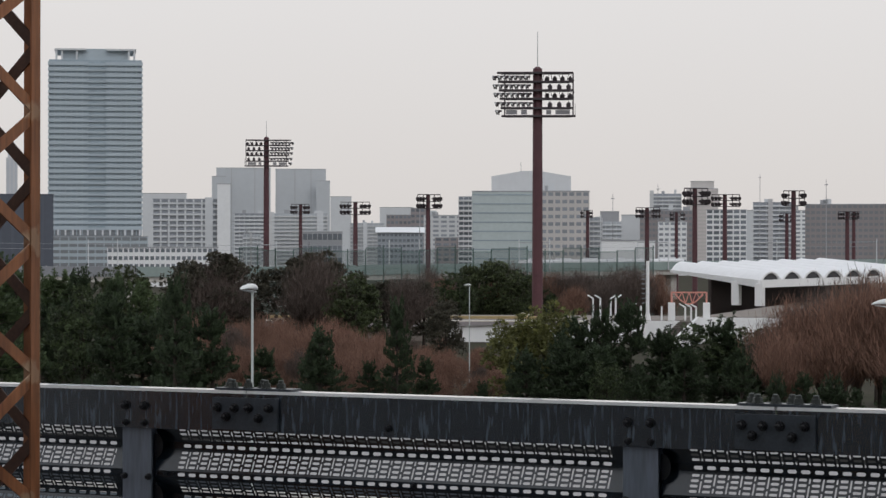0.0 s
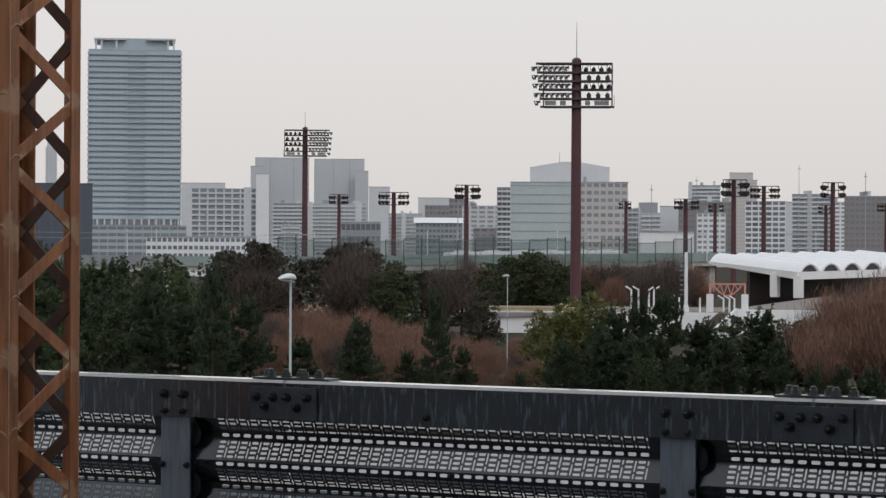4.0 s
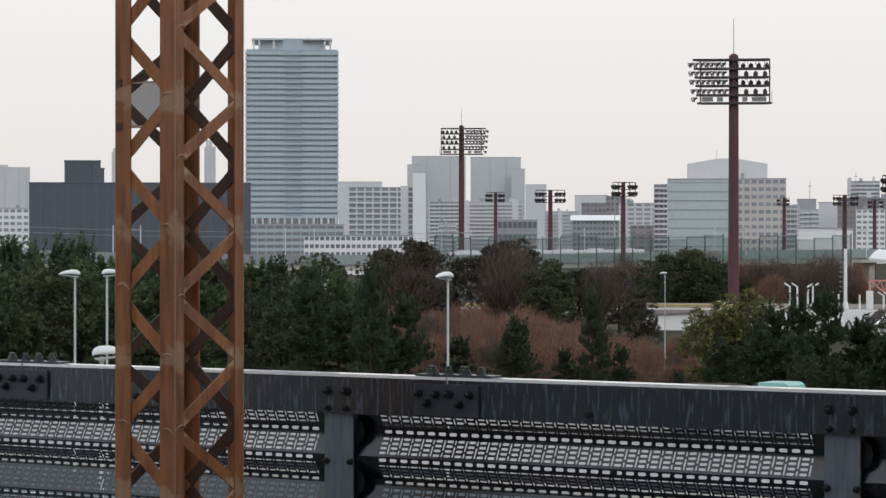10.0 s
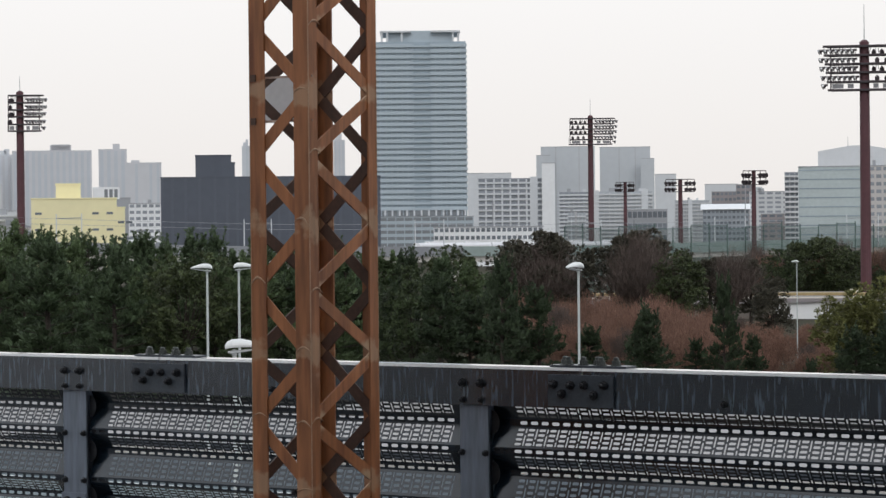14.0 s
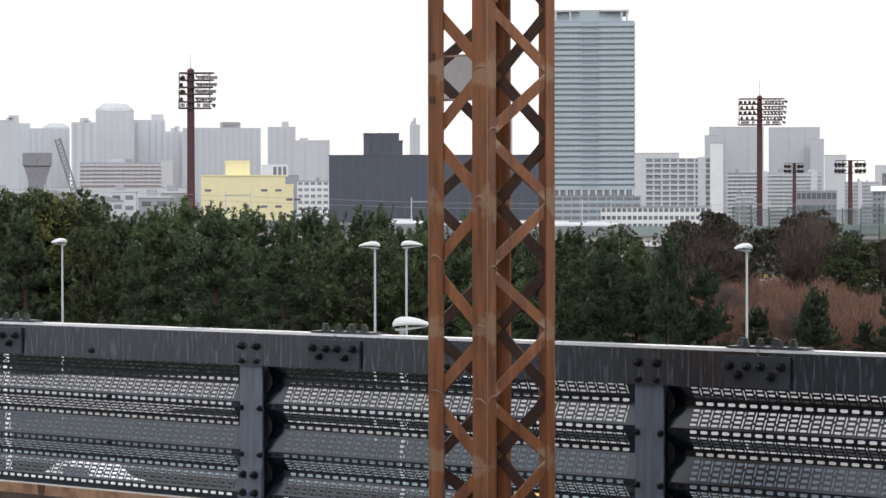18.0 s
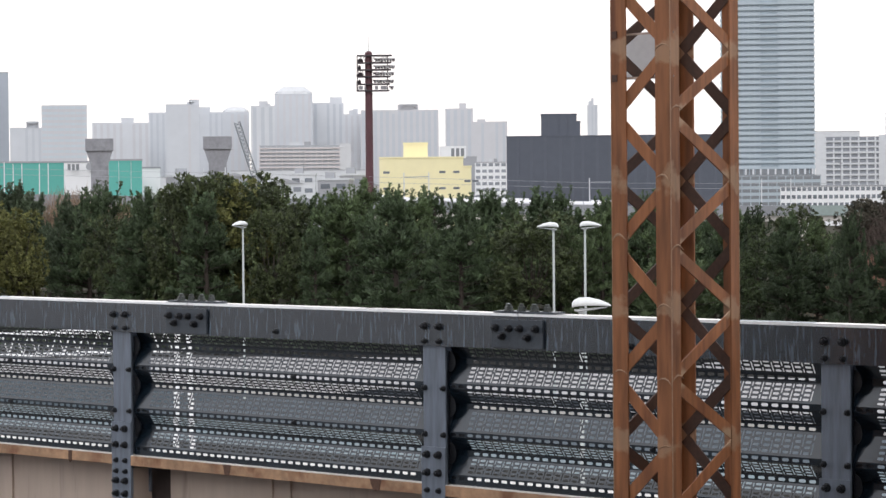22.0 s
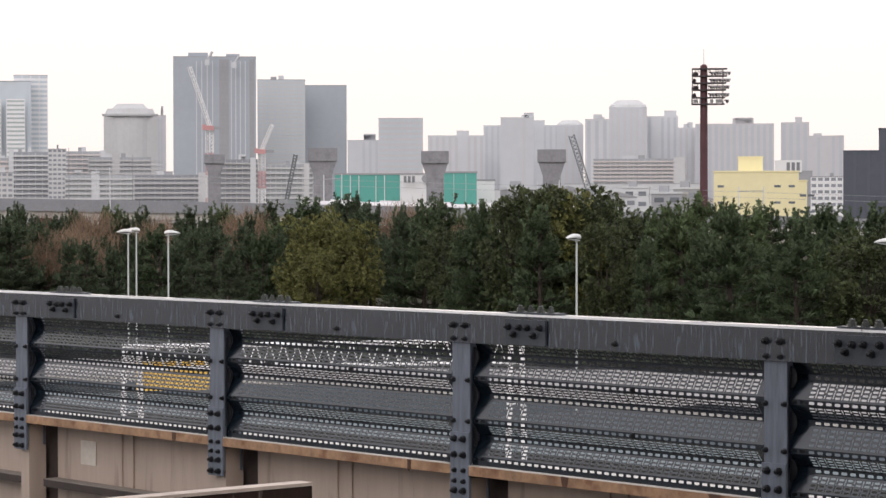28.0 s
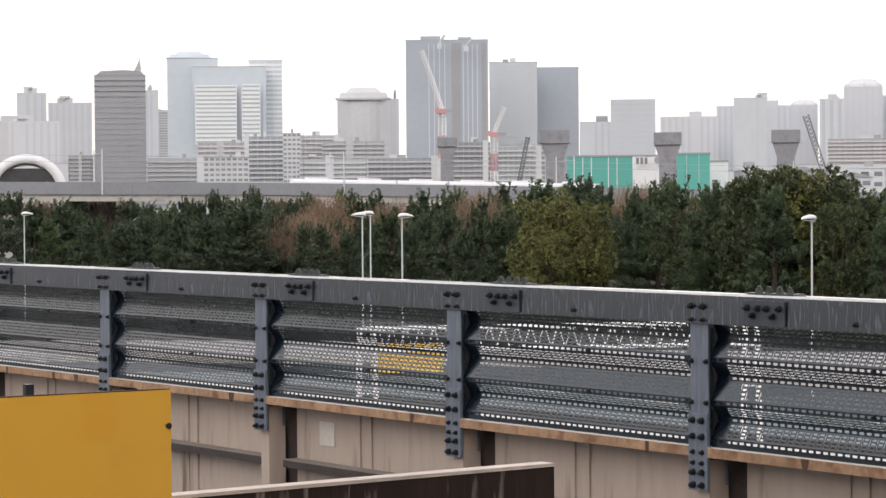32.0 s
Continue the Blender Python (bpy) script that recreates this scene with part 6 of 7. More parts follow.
def tree_master(name, kind, seed, mat, label, dense=1.0):
    ob = thing(name, Matrix(), label, "tree", "trees of the park")
    me, limbs = crown_mesh(kind, seed, mat, dense)
    if kind != "shrub":
        bm = B()
        tube(bm, (0, 0, 0), (0.1, 0, 4.5), 0.22, 0.14, 8)
        tube(bm, (0.1, 0, 4.5), (0, 0.1, 8.8 if kind == "pine" else 6.5), 0.14, 0.04, 8)
        part("trunk", bm, BARK, ob)
    bm = B()
    for p, q in limbs:
        if kind in ("bare", "shrub"):
            k = p.lerp(q, 0.55) + Vector((0, 0, 0.3))
            tube(bm, p, k, 0.075, 0.045, 5)
            tube(bm, k, q, 0.045, 0.012, 5)
        else:
            tube(bm, p, q, 0.055, 0.02, 5)
    part("branchwork", bm, BARK if kind not in ("bare", "shrub") else PALEBARK, ob)
    crown = new("crown", me)
    crown.parent = ob
    return ob


MASTERS = {
    "pine": [tree_master("pine_tree", "pine", 10 + i, PINELEAF if i % 2 else PINEDARK, "dark green pine with upright tufts") for i in range(8)],
    "palepine": [tree_master("pine_tree", "pine", 80 + i, PINEPALE, "grey-green pine with upright tufts") for i in range(4)],
    "deeppine": [tree_master("pine_tree", "pine", 90 + i, PINEDEEP, "pine with upright tufts, needle colour darkened") for i in range(4)],
    "deepbroad": [tree_master("evergreen_tree", "broad", 100 + i, BROADDEEP, "rounded evergreen tree, leaf colour darkened") for i in range(3)],
    "tan": [tree_master("bare_tree", "bare", 110 + i, TANTWIG, "bare winter tree with tan twigs") for i in range(2)],
    "broad": [tree_master("evergreen_tree", "broad", 30 + i, BROADLEAF, "rounded dense dark evergreen tree") for i in range(4)],
    "olive": [tree_master("evergreen_tree", "broad", 40 + i, OLIVE, "rounded olive-green evergreen tree") for i in range(2)],
    "red": [tree_master("bare_tree", "bare", 50 + i, REDTWIG, "bare winter tree with reddish twigs") for i in range(3)],
    "redshrub": [tree_master("bare_shrub", "shrub", 55 + i, REDTWIG, "broad bare shrub with reddish-brown twigs") for i in range(4)],
    "brown": [tree_master("evergreen_tree", "broad", 70 + i, BROWNLEAF, "rounded tree with sparse olive-brown leaves") for i in range(2)],
    "grey": [tree_master("bare_tree", "bare", 60 + i, GREYTWIG, "bare winter tree with grey-brown twigs") for i in range(3)],
}
used = set()
rt = random.Random(7)


def plant(kind, bearing, dist, height, wide=1.0):
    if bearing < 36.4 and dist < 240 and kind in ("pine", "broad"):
        kind = "deep" + kind  # stand beside the sports ground: its shade is put into darker leaf copies
    p = spot(bearing, dist)
    src = rt.choice(MASTERS[kind])
    s = height / 10.0
    m = pose(p.x, p.y, 0, 0, 0, rt.uniform(0, 360))
    if src.name not in used:
        used.add(src.name)
        ob = src
        ob.matrix_basis = m
    else:
        ob = copy_thing(src, m)
    w = s * wide * rt.uniform(0.9, 1.15)
    ob.scale = (w, w, s)
    return ob


def profile(pairs, b):
    for (a0, v0), (a1, v1) in zip(pairs, pairs[1:]):
        if a0 <= b <= a1:
            return v0 + (v1 - v0) * (b - a0) / (a1 - a0)
    return pairs[-1][1] if b > pairs[-1][0] else pairs[0][1]


# heights of the front row of pines, by bearing
FRONT = [(16, 4.5), (22, 5.4), (26, 4.6), (28, 4.8), (30, 6.0), (32.5, 6.9), (34, 8.4), (36, 9.2), (37.5, 10.2), (40, 10.6), (44, 11.3), (48, 11.6), (52, 11.5), (56, 10.8), (62, 10.6), (68, 10.6)]
b = 16.0
while b < 68:
    y = rt.uniform(176, 186) if 51.0 < b < 53.6 else rt.uniform(152, 172)
    d = y / math.cos(radians(b))
    h = profile(FRONT, b) * rt.uniform(0.70, 1.07) * (0.8 if 56.7 < b < 58.7 else 1)
    plant("palepine" if b > 50 and rt.random() < (0.65 if b < 54 else 0.9) else "pine" if rt.random() < 0.93 else "broad", b, d, h * (0.78 if b < 33 else 1), rt.uniform(1.0, 1.5) if b < 33 else rt.uniform(0.85, 1.4))
    b += (1.9 if 26 < b < 32.8 else 0.75) * 150 / d * rt.uniform(0.7, 1.2)
b = 33.5
while b < 68:
    y = rt.uniform(180, 215)
    d = y / math.cos(radians(b))
    plant("pine" if b < 50 else rt.choice(["palepine", "palepine", "pine", "tan"]), b, d, profile(FRONT, b) * rt.uniform(0.88, 1.07), rt.uniform(1.1, 1.6))
    b += 1.0 * 150 / d * rt.uniform(0.8, 1.2)
b = 26.2
while b < 33.6:
    low = profile([(26, 0.36), (27.0, 0.42), (28.0, 0.6), (28.5, 0.62), (30.6, 1.0), (34, 1.0)], b)
    for y, h in ((176, 4.6), (196, 5.0), (218, 4.8), (245, 3.9)):
        plant("redshrub" if rt.random() < 0.88 else "grey", b + rt.uniform(-0.35, 0.35), y / math.cos(radians(b)), low * h * rt.uniform(0.75, 1.15), rt.uniform(0.8, 1.1) / low ** 0.5)
    b += 0.5
for bb, dd, h, k, wd in ((25.7, 190, 6.5, "olive", 1.3), (25.0, 192, 7.4, "olive", 1.3), (24.4, 188, 6.4, "pine", 1.3), (23.8, 186, 7.1, "pine", 1.1), (23.2, 186, 7.6, "pine", 1.0), (25.5, 178, 4.6, "pine", 1.6), (24.6, 178, 5.2, "pine", 1.6), (23.9, 176, 5.0, "pine", 1.6),
                         (22.5, 188, 5.8, "pine", 1.5), (21.8, 190, 6.2, "broad", 1.5), (21.1, 190, 6.4, "pine", 1.4), (20.4, 188, 6.0, "broad", 1.5), (19.8, 186, 5.8, "broad", 1.5), (22.0, 178, 4.8, "pine", 1.6), (20.8, 178, 4.8, "pine", 1.6),
                         (30.1, 178, 6.0, "pine", 1.1), (28.4, 178, 7.8, "pine", 0.7), (33.3, 178, 9.4, "pine", 0.8), (32.5, 180, 7.4, "pine", 1.1),
                         (27.3, 250, 6.7, "brown", 1.05), (17.2, 182, 8.6, "grey", 1.1), (19.0, 184, 8.0, "grey", 1.1), (18.5, 178, 8.4, "red", 1.2), (17.7, 180, 9.0, "red", 1.2), (19.5, 182, 7.4, "red", 1.2), (20.1, 184, 6.4, "grey", 1.2), (18.2, 190, 9.2, "grey", 1.3), (17.1, 176, 8.8, "red", 1.2), (19.9, 176, 5.6, "red", 1.4)):
    plant(k, bb, dd, h, wd)
for bb, dd, h, k in ((34.4, 300, 9.6, "broad"), (32.05, 300, 10.8, "brown"), (32.9, 300, 10.2, "brown"), (32.5, 298, 11.3, "brown"), (32.3, 296, 9.8, "grey"), (30.5, 300, 10.8, "brown"), (30.1, 300, 11.4, "brown"), (30.3, 294, 10.4, "grey"), (29.75, 298, 10.2, "brown"), (29.35, 292, 8.8, "broad"), (28.7, 300, 8.0, "brown"), (28.2, 300, 8.4, "grey"), (27.8, 302, 7.8, "brown"),
                     (26.7, 372, 9.4, "broad"), (26.25, 374, 10.1, "broad"), (25.8, 372, 8.6, "broad"), 
                     (19.4, 190, 7.8, "red"), (18.6, 195, 8.4, "grey"), (17.8, 200, 8.8, "red"), (17.0, 190, 8.4, "grey"), (18.2, 180, 7.6, "red"), (52.9, 257, 10.5, "olive"), (52.2, 258, 11.0, "olive"), (51.7, 255, 9.9, "olive"), (52.5, 252, 7.5, "olive"),
                     (48.2, 232, 12.4, "broad"), (47.5, 232, 13.3, "broad"), (47.1, 233, 12.9, "olive"), (46.7, 235, 13.0, "broad"), (46.1, 235, 12.1, "broad"), (58.5, 310, 8.3, "tan"), (57.9, 312, 8.5, "tan"), (57.9, 420, 10.4, "tan"), (58.6, 425, 10.6, "red"), (62.5, 425, 10.6, "grey")):
    plant(k, bb, dd, h, 1.3 if dd > 280 else 1.0)


# undergrowth along the edge of the wood: one mass of small leaves
def undergrowth():
    rnd = random.Random(5)
    verts, faces = [], []
    for i in range(44000):
        if i < 26000:
            y = rnd.uniform(146.5, 151)
            p = Vector((-y * math.tan(radians(rnd.uniform(15, 68))), y, 0))
        else:  # over the verge beyond the bend of the road
            x = rnd.uniform(-300, -112)
            edge = profile([(-300, 50), (-224, 50), (-199, 78), (-186, 96), (-170, 112), (-145, 122), (-132, 133), (-112, 140)], x)
            p = Vector((x, edge + (150 - edge) * rnd.random() ** 1.6, 0))
        p.z = rnd.uniform(0, 1) ** 0.95 * (1.7 + 0.9 * noise.noise(Vector((p.x * 0.25, 3.1, 0))))
        d = Vector((rnd.gauss(0, 1), rnd.gauss(0, 1), rnd.uniform(0.2, 1.5))).normalized()
        q = d.orthogonal().normalized()
        s_ = rnd.uniform(0.25, 0.55)
        k = len(verts)
        verts.extend([p - q * s_ * 0.4, p + q * s_ * 0.4, p + d * s_])
        faces.append((k, k + 1, k + 2))
    me = bpy.data.meshes.new("undergrowth")
    me.from_pydata(verts, [], faces)
    me.materials.append(HEDGE)
    tagged(new("undergrowth", me), "dark leafy undergrowth along the wood's edge", "undergrowth", kind="stuff")


undergrowth()
b = 27.6
while b > 22.4:
    plant(rt.choice(["grey", "grey", "deepbroad", "red"]), b, rt.uniform(366, 398), rt.uniform(6.4, 9.2), 1.25)
    b -= rt.uniform(0.16, 0.30)

# trees that found no place are taken away
for kind_ in MASTERS.values():
    for ob in kind_:
        if ob.name not in used:
            for piece in list(ob.children) + [ob]:
                bpy.data.objects.remove(piece)


# ---- the sports hall with its vaulted white roof ----
TZ = 2.9  # height of the terrace before the hall


def vaulted_hall():
    n, l, r = spot(20.34, 400, rise(400, -0.62)), spot(22.30, 425, rise(425, -0.395)), spot(17.72, 425, rise(425, -0.52))
    axis, step = l - n, (r - n) / 5.85
    count = 8
    front = step * count
    hall = thing("vaulted_hall", Matrix.Translation((n.x, n.y, 0)), "white membrane hall roof of shallow vaults on white columns", "hall")
    o = Vector((n.x, n.y, 0))
    up = Vector((0, 0, 1))
    rise_ = 1.32
    curve = lambda u: math.sin(math.pi * u) ** 0.8
    back = step.cross(up).normalized()
    for i in range(count):
        a = n + step * i - o
        bm = B()
        rings = []
        for j in range(7):
            t = j / 6
            rings.append([bm.verts.new(a + step * (k / 12) + axis * t + up * rise_ * curve(k / 12)) for k in range(13)])
        for q0, q1 in zip(rings, rings[1:]):
            for k in range(12):
                bm.faces.new((q0[k], q0[k + 1], q1[k + 1], q1[k]))
        part("vault", bm, CANVAS, hall, smooth=True)
        inner = [a + step * (0.15 + 0.70 * k / 12) + axis * 0.012 + up * (0.02 + (rise_ - 0.40) * curve(k / 12)) for k in range(13)]
        bm = B()
        f0, f1 = [bm.verts.new(p - back * 0.12) for p in inner], [bm.verts.new(p + back * 0.12) for p in inner]
        bm.faces.new(f0), bm.faces.new(f1[::-1])
        for k in range(13):
            bm.faces.new((f0[k], f0[(k + 1) % 13], f1[(k + 1) % 13], f1[k]))
        part("arch_glazing", bm, ARCHGLASS, hall)
        bm = B()  # the deep white arch ring before the glazing
        lines = []
        for t, k0, w0, h0 in ((0.0, 0.0, 1.0, rise_), (-0.004, 0.03, 0.94, rise_ - 0.06), (-0.004, 0.12, 0.76, rise_ - 0.30), (0.012, 0.14, 0.72, rise_ - 0.34)):
            lines.append([bm.verts.new(a + step * (k0 + w0 * k / 12) + axis * t + up * h0 * curve(k / 12)) for k in range(13)])
        for q0, q1 in zip(lines, lines[1:]):
            for k in range(12):
                bm.faces.new((q0[k], q0[k + 1], q1[k + 1], q1[k]))
        part("arch_ring", bm, WHITE, hall, smooth=True)
    # tapered side beam and level front beam
    for p, q, d0, d1 in ((n - o, l - o, 1.2, 0.42), (n - o, n + front - o, 1.2, 1.2)):
        side = (q - p).cross(up).normalized() * 0.25
        bm = B()
        vs = [bm.verts.new(c) for c in (p - side, q - side, q - side - up * d1, p - side - up * d0, p + side, q + side, q + side - up * d1, p + side - up * d0)]
        for f in ((0, 1, 2, 3), (7, 6, 5, 4), (0, 4, 5, 1), (1, 5, 6, 2), (2, 6, 7, 3), (3, 7, 4, 0)):
            bm.faces.new([vs[k] for k in f])
        part("eave_beam", bm, WHITE, hall)
    for t, s in ((0.01, 0.03), (0.255, 0.0)):
        p = n - o + axis * t + step * s
        bm = box(B(), -0.62, 0.62, -0.62, 0.62, TZ + 0.44, p.z - 0.6, Matrix.Translation((p.x, p.y, 0)))
        bmesh.ops.bevel(bm, geom=bm.edges[:], offset=0.1, segments=2)
        part("column", bm, WHITE, hall)
    # dark sheet: the dim space under the roof is put into its colour
    q0, q1 = n - o + axis * 0.55, n - o + axis * 0.55 + front
    bm = B()
    bar(bm, q0 - up * 4.4, q1 - up * 4.4, 7.4, 0.6, front.cross(up))
    part("back_wall", bm, GIRDERDARK, hall, "dark sheet painting the dim space under the roof")


vaulted_hall()


# ---- terrace before the hall ----
def wall_run(name, b0, d0, b1, d1, z0, z1, depth, mat, label, category):
    p0, p1 = spot(b0, d0), spot(b1, d1)
    v = p1 - p0
    return solo(name, box(B(), 0, v.length, 0, depth, z0, z1), mat, label, category, kind="structure", m=pose(p0.x, p0.y, 0, 0, 0, math.degrees(math.atan2(v.y, v.x))))


wall_run("terrace", 31.4, 339, 22.05, 332, 0, TZ, 24, TERRACE, "brownish paved terrace before the hall", "terrace")
wall_run("terrace", 21.78, 331.6, 17.0, 328, 0, TZ + 0.45, 110, TERRACE, "brownish raised terrace before the hall", "terrace")


TD = 331.0
for b_, el, lean in ((24.03, -0.96, -1), (23.87, -0.96, -1), (23.64, -0.96, 1), (23.53, -0.96, 1), (23.20, -1.15, 1), (22.97, -1.13, 0), (22.51, -1.14, 0), (21.99, -1.15, -1), (21.86, -1.15, -1), (21.75, -1.15, -1)):
    p = spot(b_, TD)
    top = rise(TD, el)
    ob = thing("park_lamp", pose(p.x, p.y, TZ, 0, 0, b_), "slim white park lamp with a slanting arm", "park lamp", "white lamps on the terrace")
    part("pole", tube(B(), (0, 0, 0), (0, 0, top - TZ - 0.4), 0.13, 0.11, 8), WHITE, ob)
    if lean:
        part("arm", tube(B(), (0, 0, top - TZ - 0.45), (lean * 0.75, 0, top - TZ), 0.10, 0.09, 8), WHITE, ob)
p = spot(22.82, TD)
ob = thing("banner_pole", pose(p.x, p.y, TZ, 0, 0, 22.8), "tall white pole with short rungs on the terrace", "pole")
part("pole", tube(B(), (0, 0, 0), (0, 0, rise(TD, -0.2) - TZ), 0.24, 0.2, 10), WHITE, ob)
part("base", tube(B(), (0, 0, 0), (0, 0, 0.9), 0.45, 0.3, 10), WHITE, ob)
RUNG = mesh_of(tube(B(), (-0.75, 0, 0), (-0.2, 0, 0), 0.09, 0.09, 6), F_DARK, "rung")
for i in range(9):
    share("rung", RUNG, ob, pose(0, 0, 2.2 + i * 0.62))

# the salmon gate
g0, g1 = spot(22.29, TD), spot(21.52, TD)
gv = g1 - g0
gate = thing("truss_gate", pose(g0.x, g0.y, TZ, 0, 0, math.degrees(math.atan2(gv.y, gv.x))), "salmon-red bow truss on two white pillars", "gate")
L = gv.length
zt = rise(TD, -0.899) - TZ
for x in (0, L):
    part("pillar", box(B(), x - 0.45, x + 0.45, -0.5, 0.5, 0, zt - 1.3), WHITE, gate)
    part("upright", box(B(), x - 0.12, x + 0.12, -0.12, 0.12, zt - 1.3, zt), SALMON, gate)
part("top_chord", box(B(), -0.1, L + 0.1, -0.12, 0.12, zt - 0.1, zt + 0.1), SALMON, gate)
prev = None
for i in range(9):
    u = 0.1 + 0.8 * i / 8
    q = Vector((L * u, 0, zt - 0.25 - 1.25 * math.sin(math.pi * i / 8)))
    if prev:
        part("bottom_chord", tube(B(), prev, q, 0.1, 0.1, 6), SALMON, gate)
        part("diagonal", tube(B(), (prev.x if i % 2 else q.x, 0, zt), q if i % 2 else prev, 0.07, 0.07, 6), SALMON, gate)
    prev = q

# stairs from the terrace down into the park, and the white walls beside them
s0, s1 = spot(21.93, 331.5), spot(22.62, 305)
run = s1 - s0
stair = thing("stairway", pose(s0.x, s0.y, 0, 0, 0, math.degrees(math.atan2(run.y, run.x))), "dark stairs down between white walls of the terrace", "stairs")
for i in range(16):
    part("step", box(B(), run.length * i / 16, run.length * (i + 1) / 16 - 0.01, -1.1, 1.1, -0.02, TZ - 0.18 * (i + 1)), STAIRSTONE, stair)
M_SIDE = Matrix(((1, 0, 0, 0), (0, 0, 1, 0), (0, 1, 0, 0), (0, 0, 0, 1)))
for y0, y1, up in ((1.12, 1.45, 0.5),):
    part("cheek", prism(B(), [(0, 0), (run.length, 0), (run.length, 0.15 + up), (0, TZ + up)], y0, y1, M_SIDE), WHITE, stair, "white side wall")
wall_run("terrace_front", 27.3, 333.6, 22.12, 330.4, 0, TZ - 0.05, 0.6, WHITE, "white front wall of the terrace", "wall")
wall_run("terrace_front", 21.74, 330.4, 17.0, 326, 0, TZ + 0.42, 0.6, WHITE, "white front wall of the raised terrace", "wall")
c0, c1 = spot(31.4, 337.2), spot(24.0, 331.5)
cv = c1 - c0
n_ = cv.length
edge = pose(c0.x, c0.y, 0, 0, 0, math.degrees(math.atan2(cv.y, cv.x))) @ Matrix(((1, 0, 0, 0), (0, 0, 1, 0), (0, 1, 0, 0), (0, 0, 0, 1)))
solo("terrace_coping", prism(B(), [(0, 1.5), (n_, 2.5), (n_, 2.64), (0, 2.64)], -0.35, 0.0, Matrix()), F_BROWN, "brown kerb band that tapers along the terrace wall", "wall", kind="structure", m=edge)
solo("terrace_kerb", prism(B(), [(0, 2.65), (n_, 2.65), (n_, 2.80), (0, 2.80)], -0.35, 0.0, Matrix()), FRESHPAINT, "pale kerb line on the terrace edge", "kerb", kind="structure", m=edge)
wall_run("grass_strip", 31.4, 341.5, 25.0, 336.5, TZ - 0.5, TZ + 0.32, 3.0, DRYGRASS, "tan strip of dry grass behind the kerb", "grass")
# plain box in place of a small pale thing that is not made out
pt = spot(25.5, 345)
solo("stone_bench", box(B(), -0.75, 0.75, -0.3, 0.3, 0, 0.62), FRESHPAINT, "low plain pale box on the terrace", "bench", m=pose(pt.x, pt.y, TZ, 0, 0, 25.5))

# ---- ball-game net before the elevated line ----
net = thing("ball_net", Matrix(), "tall green ball net on slim dark poles", "net")
ND = 405
prev = None
for i in range(24):
    b_ = 31.9 - i * 0.40
    q = spot(b_, ND)
    h = rise(ND, 0.09 + 0.05 * math.sin(i * 1.7))
    part("net_pole", tube(B(), q, (q.x, q.y, h), 0.13, 0.1, 6), NETPOLE, net)
    if prev is not None:
        bm = B()
        bar(bm, (prev.x, prev.y, h * 0.5), (q.x, q.y, h * 0.5), h * 0.96, 0.02, (q - prev).cross(Vector((0, 0, 1))))
        part("net_panel", bm, NETTING, net)
        for zz in (0.97, 0.72, 0.5):
            part("net_cord", tube(B(), (prev.x, prev.y, h * zz), (q.x, q.y, h * zz), 0.035, 0.035, 4), TEALNET, net)
    prev = q

# ---- road furniture seen through the barrier ----
gr, gl = spot(48.3, 96), spot(56.85, 93)
gv = gl - gr
gantry = thing("sign_gantry", pose(gr.x, gr.y, 0, 0, 0, math.degrees(math.atan2(gv.y, gv.x))), "white truss sign gantry over the road", "gantry")
L = gv.length
zt = 6.75
for y in (-0.4, 0.4):
    part("chord", tube(B(), (-0.6, y, zt), (L, y, zt), 0.065, 0.065, 8), WHITE, gantry)
    part("chord", tube(B(), (-0.6, y, zt - 0.8), (L, y, zt - 0.8), 0.05, 0.05, 8), WHITE, gantry)
for i in range(56):
    x0, x1 = L * i / 56, L * (i + 1) / 56
    part("diagonal", tube(B(), (x0, -0.4, zt if i % 2 else zt - 0.8), (x1, -0.4, zt - 0.8 if i % 2 else zt), 0.03, 0.03, 5), WHITE, gantry)
for x in (-0.3, L - 0.3):
    for k in (-1, 1):
        part("leg", tube(B(), (x + k * 0.46, k * 0.3, 0), (x + k * 0.30, k * 0.3, zt), 0.12, 0.10, 10), WHITE, gantry)
    for z in (2.2, 4.4):
        part("brace", tube(B(), (x - 0.36, -0.3, z), (x + 0.36, 0.3, z), 0.035, 0.035, 6), WHITE, gantry)
part("sign_board", box(B(), L - 3.2, L - 0.55, -0.75, -0.6, zt - 1.65, zt - 0.6), SIGNYELLOW, gantry, "plain yellow sign board")
part("sign_board", box(B(), L - 0.45, L - 0.05, -0.75, -0.6, zt - 1.0, zt - 0.4), WHITE, gantry, "plain white sign board")
for y in (78.2, 91.0):
    me = mesh_of(box(B(), -2.5, 2.5, -0.09, 0.09, 0.005, 0.009), WHITE, "lane_mark")
    for i in range(30):
        tagged(share("lane_mark", me, None, pose(-230 + i * 10, y, 0)), "white painted lane dash on the asphalt", "lane mark", "lane marks on the road", "structure")
wood_edge = [(-104, 136.7), (-119, 135.8), (-132, 129.4), (-145, 118.5), (-170, 108.5), (-186, 92.5), (-199, 74.5), (-224, 46.5), (-420, 46.5), (-420, 151), (-104, 151)]
solo("verge", prism(B(), wood_edge, -0.4, 0.03, Matrix()), DARKBED, "dark overgrown verge between road and wood", "verge", kind="structure")
strip("kerb", -260, 160, 103.55, 103.85, 0, 0.4, CONCRETE, "low pale concrete road wall", "road wall")
solo("kerb", box(B(), -104, 160, 146.15, 146.45, 0, 0.2), CONCRETE, "low pale concrete kerb before the wood", "kerb", kind="structure")


